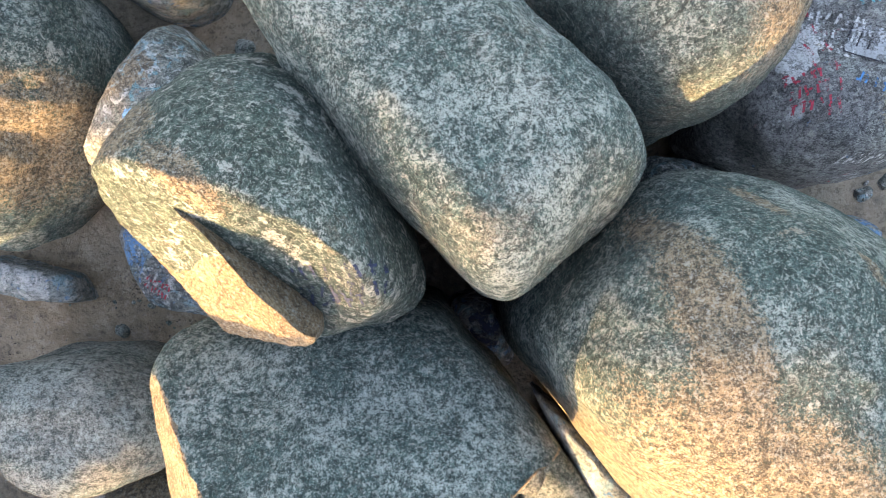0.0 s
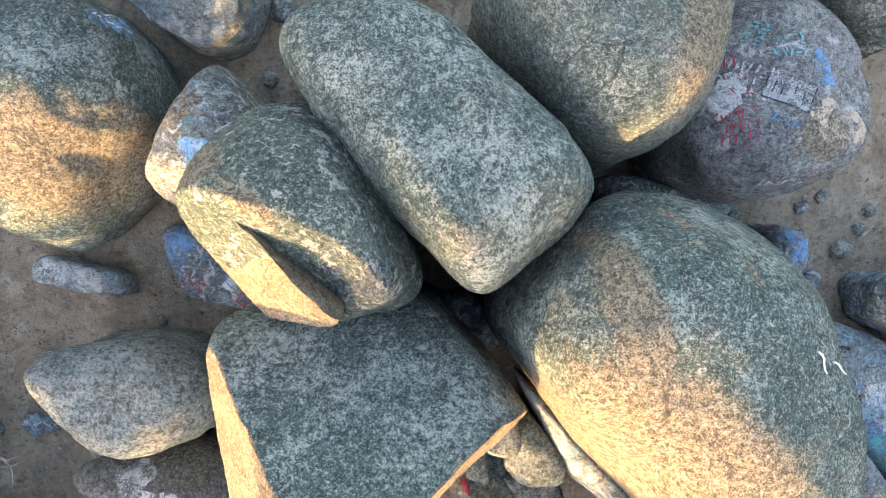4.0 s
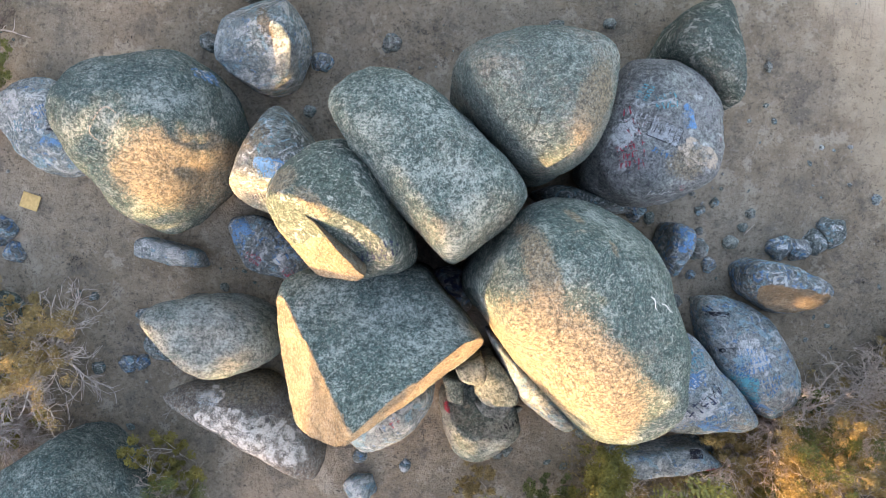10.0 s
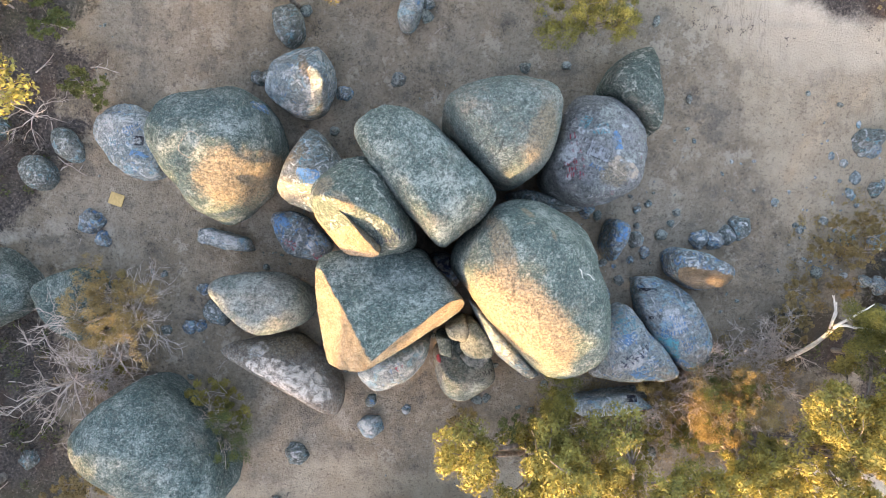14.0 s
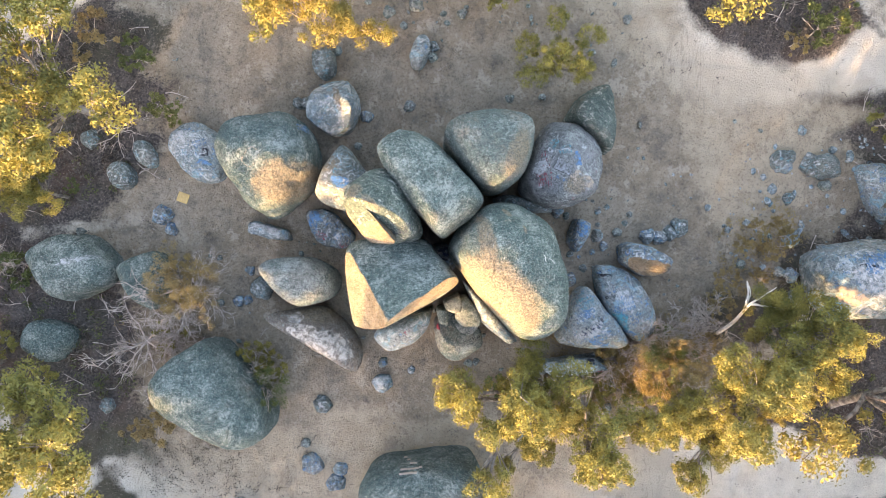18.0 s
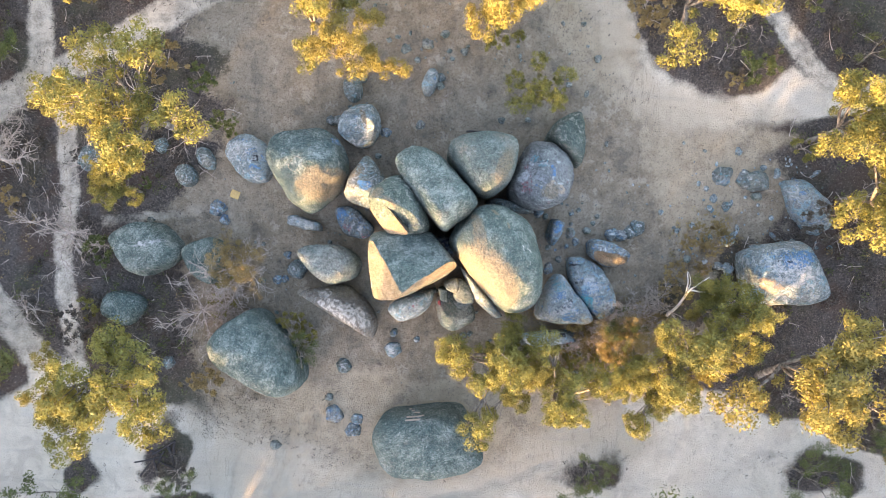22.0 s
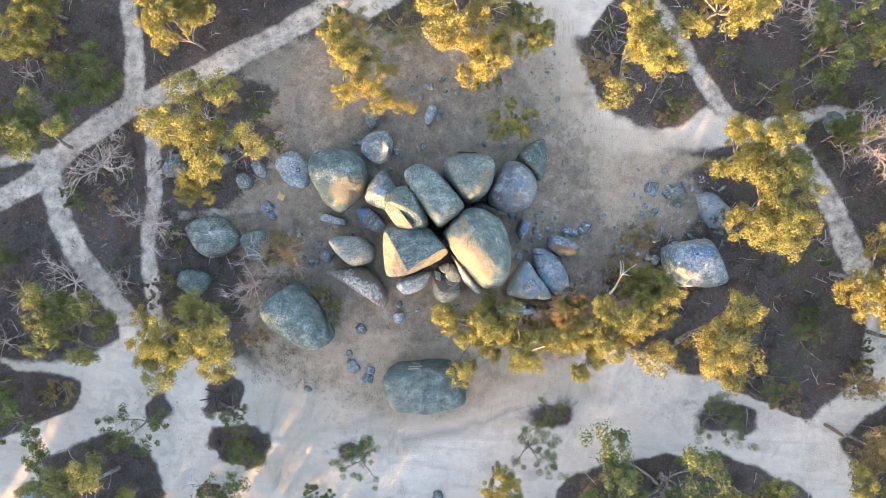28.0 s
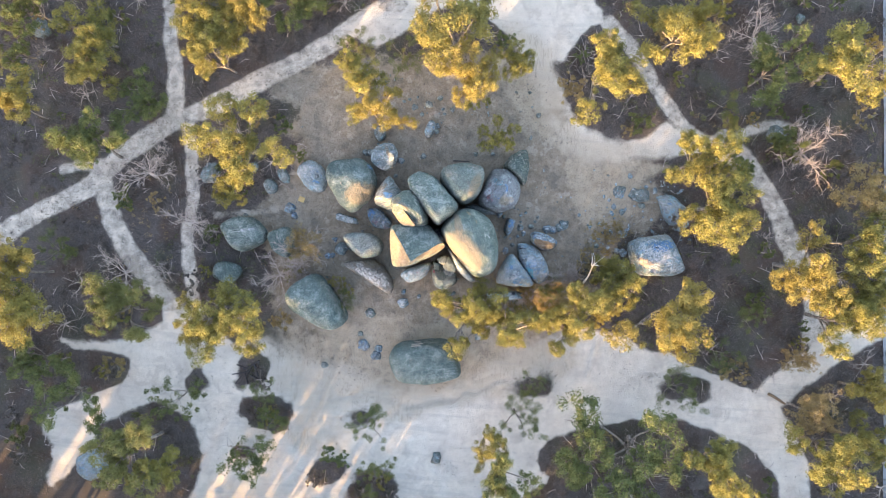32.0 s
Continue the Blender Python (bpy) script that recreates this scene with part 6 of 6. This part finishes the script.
patch(NAMED["rslab"], (12.5, -7.1), 1.7, 0.9, 38, PALE_PAINT, seed=104)
patch(NAMED["rlong"], (14.6, -6.5), 1.3, 1.6, 20, TEAL_PAINT, seed=105)
patch(NAMED["rlong"], (15.2, -7.4), 1.4, 0.6, -20, BLUE_WASH, seed=106)
patch(NAMED["rlong"], (15.0, -5.0), 1.4, 1.6, 25, PALE_PAINT, seed=107)
scrawl(NAMED["rlong"], (14.9, -5.1), 1.3, 1.2, 15, BLUE_WASH, rows=3, seed=108, thick=0.06)
scrawl(NAMED["rlong"], (12.75, -3.0), 0.9, 0.45, 30, INK_PAINT, rows=1, seed=109)
patch(NAMED["stand"], (11.3, 0.2), 0.8, 1.0, 0, BLUE_WASH, seed=110)
patch(NAMED["painted"], (10.2, 3.4), 1.5, 1.1, -25, TAN_PAINT, seed=111)
patch(NAMED["painted"], (7.6, 4.3), 0.7, 1.2, -10, PALE_PAINT, seed=112)
patch(NAMED["eastbig"], (32.6, -1.2), 3.4, 1.6, 5, BLUE_WASH, seed=113)
patch(NAMED["eastbig"], (32.2, -2.6), 4.2, 1.8, 0, PALE_PAINT, seed=114)
lettering(NAMED["buried"], (-6.32, -1.82), "LFC", 0.55, -42, RED_PAINT)

for k, dy, material in ((28, -0.18, WHITE_PAINT), (62, -0.08, PALE_PAINT), (26, 0.05, BLUE_WASH), (57, 0.05, PALE_PAINT)):
    rock = SMALL_ROCKS[k]
    patch(rock, (rock.location.x, rock.location.y + dy), 0.62, 0.3, -25, material, seed=120 + k)


for k, turn in ((9, 5), (10, 0), (11, -20), (12, 0)):
    rock = SMALL_ROCKS[k]
    patch(rock, (rock.location.x, rock.location.y + 0.1), 0.5, 0.22, turn, WHITE_PAINT, seed=80 + k, square=True)


# ---- undergrowth, stones and sticks ----
def scatter(rng, count, want):
    """Places where want(sand, bare) holds."""
    x, y = rng.uniform(-69, 71, count), rng.uniform(-43, 41, count)
    sand, bare = cover(x, y)
    keep = want(sand, bare, x, y)
    return x[keep], y[keep]


def undergrowth(seed, count, want, material, name, label, reach, size, per, tall):
    rng = np.random.default_rng(seed)
    x, y = scatter(rng, count, want)
    z = land(x, y)
    r = rng.uniform(0.5, 1.0, len(x)) * reach
    centres = np.stack([x, y, z + r * tall], -1)
    v, f = leaf_cards(rng, centres, r, per, size, tall)
    ob = mesh_object(name, v, f, material)
    return tagged(ob, label, "undergrowth", kind="stuff")


def patchy(x, y, scale, seed):
    return fractal(np.stack([x, y, 0 * x], -1) * scale, seed, 3)


undergrowth(1, 17000, lambda s, b, x, y: (s < 0.15) & (b < 0.35) & (patchy(x, y, 0.12, 61) > -0.35), LEAVES["heath"], "heath", "dark dry heath and leaf litter among the trees", 0.75, 0.22, 20, 0.4)
undergrowth(2, 5200, lambda s, b, x, y: (s < 0.2) & (b < 0.5) & (patchy(x, y, 0.09, 62) > 0.12), LEAVES["green"], "low_scrub", "low olive-green scrub on leaf litter", 0.6, 0.17, 28, 0.5)
undergrowth(3, 2600, lambda s, b, x, y: (s < 0.2) & (b < 0.5) & (patchy(x, y, 0.1, 63) > 0.42), LEAVES["orange"], "dry_scrub", "dry rust-brown scrub and bracken", 0.6, 0.17, 24, 0.5)
undergrowth(4, 4200, lambda s, b, x, y: (b > 0.3) & (s < 0.5) & (patchy(x, y, 0.22, 64) > 0.55), LEAVES["heath"], "dry_grass", "sparse dry grass tufts on bare dirt", 0.4, 0.14, 14, 0.4)


undergrowth(6, 16000, lambda s, b, x, y: (s > 0.3) & (s < 0.72) & (patchy(x, y, 0.3, 65) > 0.0), LEAVES["heath"], "edge_litter", "dark leaf litter straggling over the edges of the sand", 0.3, 0.13, 12, 0.25)
undergrowth(7, 5000, lambda s, b, x, y: (s > 0.75) & (patchy(x, y, 0.16, 66) > 0.3), LEAVES["heath"], "sand_litter", "dark scraps of bark and leaves on pale sand", 0.28, 0.12, 7, 0.15)

undergrowth(9, 90000, lambda s, b, x, y: (s < 0.75) & ((np.hypot((x + 16.0) / 8.0, (y + 4.5) / 7.0) < 1) | (np.hypot((x + 1.0) / 9.0, (y - 11.5) / 3.5) < 1) | (np.hypot((x + 8.5) / 3.5, (y + 4.6) / 2.6) < 1)) & (patchy(x, y, 0.28, 68) > -0.05), LEAVES["heath"], "leaf_litter", "dark trodden leaf litter on the dirt", 0.35, 0.075, 9, 0.03)
undergrowth(10, 50000, lambda s, b, x, y: (np.hypot((x - 26.0) / 3.6, (y + 0.6) / 4.2) < 1) & (patchy(x, y, 0.35, 69) > -0.15), LEAVES["orange"], "rusty_litter", "rust-coloured dead leaves beside the painted boulder", 0.35, 0.12, 18, 0.2)
undergrowth(11, 60000, lambda s, b, x, y: (np.hypot((x + 22.0) / 8.5, (y + 21.0) / 5.0) < 1) & (patchy(x, y, 0.2, 70) > 0.2), LEAVES["heath"], "bark_litter", "dark bark and leaf scraps lying over the sand", 0.4, 0.12, 10, 0.1)

undergrowth(8, 60000, lambda s, b, x, y: (s < 0.6) & (np.hypot((x - 16.0) / 9.5, (y + 10.2) / 4.6) < 1) & (patchy(x, y, 0.35, 67) > -0.5), LEAVES["orange"], "straw_scrub", "dry straw-brown scrub between the boulders and the gums", 0.45, 0.12, 22, 0.6)


def stones(seed, count, want, style, name, label, small, large):
    rng = np.random.default_rng(seed)
    x, y = scatter(rng, count, want)
    z = land(x, y)
    d, f = SPHERES[2]
    pieces = []
    for k in range(len(x)):
        r = small + (large - small) * rng.random() ** 3
        s = np.array([rng.uniform(0.7, 1.4), rng.uniform(0.6, 1.1), rng.uniform(0.4, 0.8)]) * r
        p = d * s * (1 + 0.35 * value_noise(d * 1.6 + k * 3.1, 5))[:, None]
        a = rng.uniform(0, 6.28)
        p = np.stack([p[:, 0] * math.cos(a) - p[:, 1] * math.sin(a), p[:, 0] * math.sin(a) + p[:, 1] * math.cos(a), p[:, 2]], -1)
        pieces.append((p + np.array([x[k], y[k], z[k] + 0.1 * r]), f))
    v, f = joined(pieces)
    return tagged(mesh_object(name, v, f, ROCK[style], smooth=True), label, "stones", kind="stuff")


stones(21, 5000, lambda s, b, x, y: (b > 0.5) & (np.hypot(x / 24, y / 13) < 1.25) & (patchy(x, y, 0.3, 71) > 0.25), "grey", "stones", "loose grey stones strewn over the dirt", 0.05, 0.3)
stones(22, 6000, lambda s, b, x, y: (b > 0.4) & (np.hypot((x - 17) / 9, (y + 1) / 7) < 1) & (patchy(x, y, 0.25, 72) > -0.1), "paintl", "painted_stones", "loose stones with flecks of old paint", 0.06, 0.3)
stones(23, 3500, lambda s, b, x, y: (np.hypot((x - 3) / 14, (y - 17) / 5) < 1), "grey", "rubble", "dark rubble under the trees", 0.08, 0.35)
stones(24, 9000, lambda s, b, x, y: (np.hypot((x - 30) / 9, (y - 3) / 6) < 1), "paintw", "pale_rubble", "pale broken stones beside the painted boulder", 0.08, 0.4)


def sticks(seed, count, want, name, label, long, thick):
    rng = np.random.default_rng(seed)
    x, y = scatter(rng, count, want)
    z = land(x, y)
    pieces = []
    for k in range(len(x)):
        a, length = rng.uniform(0, 6.28), long * rng.uniform(0.3, 1.0)
        pts = wander(rng, (x[k], y[k], z[k] + 0.06), (math.cos(a), math.sin(a), 0.05), length, 4, 0.2)
        pts = [np.array([p[0], p[1], float(land(p[0], p[1])) + 0.05 + 0.08 * rng.random()]) for p in pts]
        pieces.append(tube(pts, np.linspace(thick, thick * 0.4, len(pts)), 4))
        for _ in range(2):
            s = pts[int(rng.integers(1, 4))]
            b = a + rng.normal(0, 0.8)
            side = wander(rng, s, (math.cos(b), math.sin(b), 0.25), length * 0.4, 3, 0.25)
            pieces.append(tube(side, np.linspace(thick * 0.6, thick * 0.2, len(side)), 3))
    v, f = joined(pieces)
    return tagged(mesh_object(name, v, f, DEADWOOD), label, "fallen branches", kind="stuff")


stones(25, 22000, lambda s, b, x, y: (b > 0.5) & (np.hypot((x - 1) / 15, y / 10) < 1) & (patchy(x, y, 0.5, 73) > 0.0), "brown", "pebbles", "small brown pebbles strewn over the dirt", 0.02, 0.10)
undergrowth(5, 26000, lambda s, b, x, y: (b > 0.5) & (s < 0.5) & (np.hypot(x / 22, y / 14) < 1) & (patchy(x, y, 0.35, 74) > 0.1), LEAVES["heath"], "fallen_leaves", "brown fallen leaves scattered over bare dirt", 0.8, 0.10, 12, 0.04)
sticks(31, 1150, lambda s, b, x, y: (s < 0.2) & (b < 0.6), "fallen_branches", "grey fallen branches in the leaf litter", 2.6, 0.05)
sticks(32, 150, lambda s, b, x, y: (b > 0.4), "twigs", "thin twigs scattered on bare dirt", 1.2, 0.022)


# ---- single things ----
def slab_box(name, size, material, bevel=0.02):
    bm = bmesh.new()
    bmesh.ops.create_cube(bm, size=1)
    for v in bm.verts:
        v.co.x, v.co.y, v.co.z = v.co.x * size[0], v.co.y * size[1], v.co.z * size[2]
    bmesh.ops.bevel(bm, geom=bm.edges[:], offset=bevel, segments=2, affect="EDGES")
    me = bpy.data.meshes.new(name)
    bm.to_mesh(me)
    bm.free()
    me.materials.append(material)
    return new(name, me)


spot = (-19.06, 1.42)
board = slab_box("plywood_board", (0.85, 0.75, 0.03), plain_material("raw_ply", (0.55, 0.38, 0.16), 0.75), 0.006)
board.matrix_world = pose(spot[0], spot[1], float(land(*spot)) + 0.10, 3, 4, -18)
tagged(board, "yellow plywood board lying on bare dirt", "board")

# two bleached sticks caught on top of the huge boulder
spot = (7.51, -2.03)
top = skin(NAMED["big"])
ox, oy, oz = NAMED["big"].location
for dx, dy, angle, length, bend in ((-0.2, 0.1, -60, 0.45, 0.2), (0.3, -0.05, -30, 0.5, 0.15)):
    pts = []
    for k in range(6):
        px, py = turned(length * (k / 5 - 0.5), bend * 0.25 * math.sin(k * 1.1), angle, (spot[0] + dx, spot[1] + dy))
        pts.append((px, py, (top(px, py) or 0) + oz + 0.05))
    v, f = tube(pts, np.linspace(0.024, 0.014, 6), 6)
    tagged(mesh_object("stick", v, f, plain_material("bleached_wood", (0.7, 0.68, 0.64)), smooth=True), "bleached stick caught on the lichened boulder", "stick")

# the patch of mortared stones on the southern boulder
spot = (-0.61, -17.47)
low = skin(NAMED["south"])
sx, sy, sz = NAMED["south"].location
patchwork = tagged(new("mortar_patch"), "patch of small tan bricks mortared onto the boulder", "masonry")
brick_mat = plain_material("tan_brick", (0.42, 0.34, 0.27), 0.9)
me = None
for i in range(6):
    for j in range(4):
        if (i, j) in ((0, 3), (0, 2), (5, 0)):
            continue
        px, py = turned((i - 2.5) * 0.27 + 0.1 * (j % 2), (j - 1.5) * 0.19, 8, (spot[0], spot[1] - 0.3))
        z = low(px, py)
        if z is None:
            continue
        if me is None:
            made = slab_box("brick", (0.25, 0.17, 0.12), brick_mat, 0.015)
            me = made.data
        else:
            made = new("brick", me)
        made.parent = patchwork
        made.matrix_world = pose(px, py, z + sz + 0.03, 0, 0, 8)

# the sealed road at the eastern edge
def sealed_road():
    a, b = Vector((*(65.07, 16.94), 0)), Vector((*(67.66, -15.30), 0))
    way = (b - a).normalized()
    side = Vector((-way.y, way.x, 0))
    if side.x < 0:
        side = -side
    verts, faces = [], []
    for k in range(61):
        p = a + way * (k - 20) * 2.0
        for w in (0.0, 2.2, 4.4, 6.6):
            q = p + side * w
            verts.append((q.x, q.y, float(land(q.x, q.y)) + 0.16))
    for k in range(60):
        for j in range(3):
            faces.append((k * 4 + j, k * 4 + j + 1, k * 4 + j + 5, k * 4 + j + 4))
    return tagged(mesh_object("road", verts, faces, plain_material("old_asphalt", (0.30, 0.31, 0.32), 0.9)), "pale worn sealed road beside the wood", "road", kind="structure")


sealed_road()


def log(at, length, thick, angle, material, name, label, parent=None, rise=0.0):
    rng = np.random.default_rng(int(abs(at[0] * 31 + at[1] * 17)))
    z = float(land(*at)) + thick * 0.8
    way = (math.cos(radians(angle)), math.sin(radians(angle)), rise)
    pts = wander(rng, (at[0] - way[0] * length / 2, at[1] - way[1] * length / 2, z), way, length, 6, 0.05)
    v, f = tube(pts, np.linspace(thick, thick * 0.7, len(pts)) * rng.uniform(0.9, 1.1, len(pts)), 9)
    n = 9
    f = [tuple(q) for q in f] + [tuple(range(n))[::-1], tuple(range(len(v) - n, len(v)))]
    ob = mesh_object(name, v, f, material, parent, label=label)
    return ob


CHARRED = plain_material("charred_wood", (0.07, 0.06, 0.06), 0.85)
BROWNWOOD = plain_material("brown_wood", (0.22, 0.15, 0.10), 0.85)
heap = tagged(new("burnt_logs"), "heap of charred fallen logs on pale sand", "log heap")
spot = (-25.07, -23.93)
for k in range(9):
    log((spot[0] + (k * 37 % 11 - 5) * 0.28, spot[1] + (k * 53 % 13 - 6) * 0.3), 1.6 + 0.3 * (k % 4), 0.10 + 0.03 * (k % 3), 60 + 47 * k, CHARRED, "log", "", heap, 0.1 * (k % 3))
spot = (52.92, -22.16)
tagged(log(spot, 3.6, 0.22, -25, BROWNWOOD, "fallen_log", ""), "thick brown fallen log beside the track", "log")
spot = (3.60, 8.69)
tagged(log(spot, 2.4, 0.09, 6, CHARRED, "fallen_log", ""), "dark log lying behind the brown boulder", "log")


def leaning_gum():
    """A white-barked gum that leans far over, its pale trunk bare."""
    white = bark_material("bark_white", (0.80, 0.76, 0.70), (0.62, 0.55, 0.48))
    foot, head = (22.98, -7.65), (23.27, -4.55)
    z = float(land(*foot))
    rng = np.random.default_rng(77)
    root = new("leaning_gum_tree")
    root.location = (foot[0], foot[1], z)
    dx, dy = head[0] - foot[0], head[1] - foot[1]
    trunk = [np.array([dx * t, dy * t, -0.3 + 5.6 * t - 0.6 * t * t]) + np.array([0.12 * math.sin(5 * t), 0.12 * math.cos(4 * t), 0]) for t in np.linspace(0, 1, 9)]
    v, f = tube(trunk, np.linspace(0.16, 0.10, 9), 9)
    mesh_object("trunk", v, f, white, root, True, "bare white leaning trunk")
    centres, radii = [], []
    for k in range(5):
        way = np.array([dx * 0.2 + rng.normal(0, 1), dy * 0.2 + rng.normal(0, 1), rng.uniform(0.3, 0.9)])
        way /= np.linalg.norm(way)
        limb = wander(rng, trunk[-1 - k % 3], way, rng.uniform(1.8, 3.0), 5, 0.15)
        v, f = tube(limb, np.linspace(0.09, 0.03, len(limb)), 6)
        mesh_object("limb", v, f, white, root, True)
        for p in limb[3:]:
            for _ in range(5):
                centres.append(p + rng.normal(0, 0.7, 3) + np.array([1.9, -1.2, 0.5]))
                radii.append(rng.uniform(0.35, 0.6))
    v, f = leaf_cards(rng, centres, radii, 330, 0.12)
    # gold leaf colour stands in for sun on a green crown
    mesh_object("crown", v, f, LEAVES["gold"], root)
    tagged(root, "white-trunked gum leaning over rusty scrub", "tree")


leaning_gum()
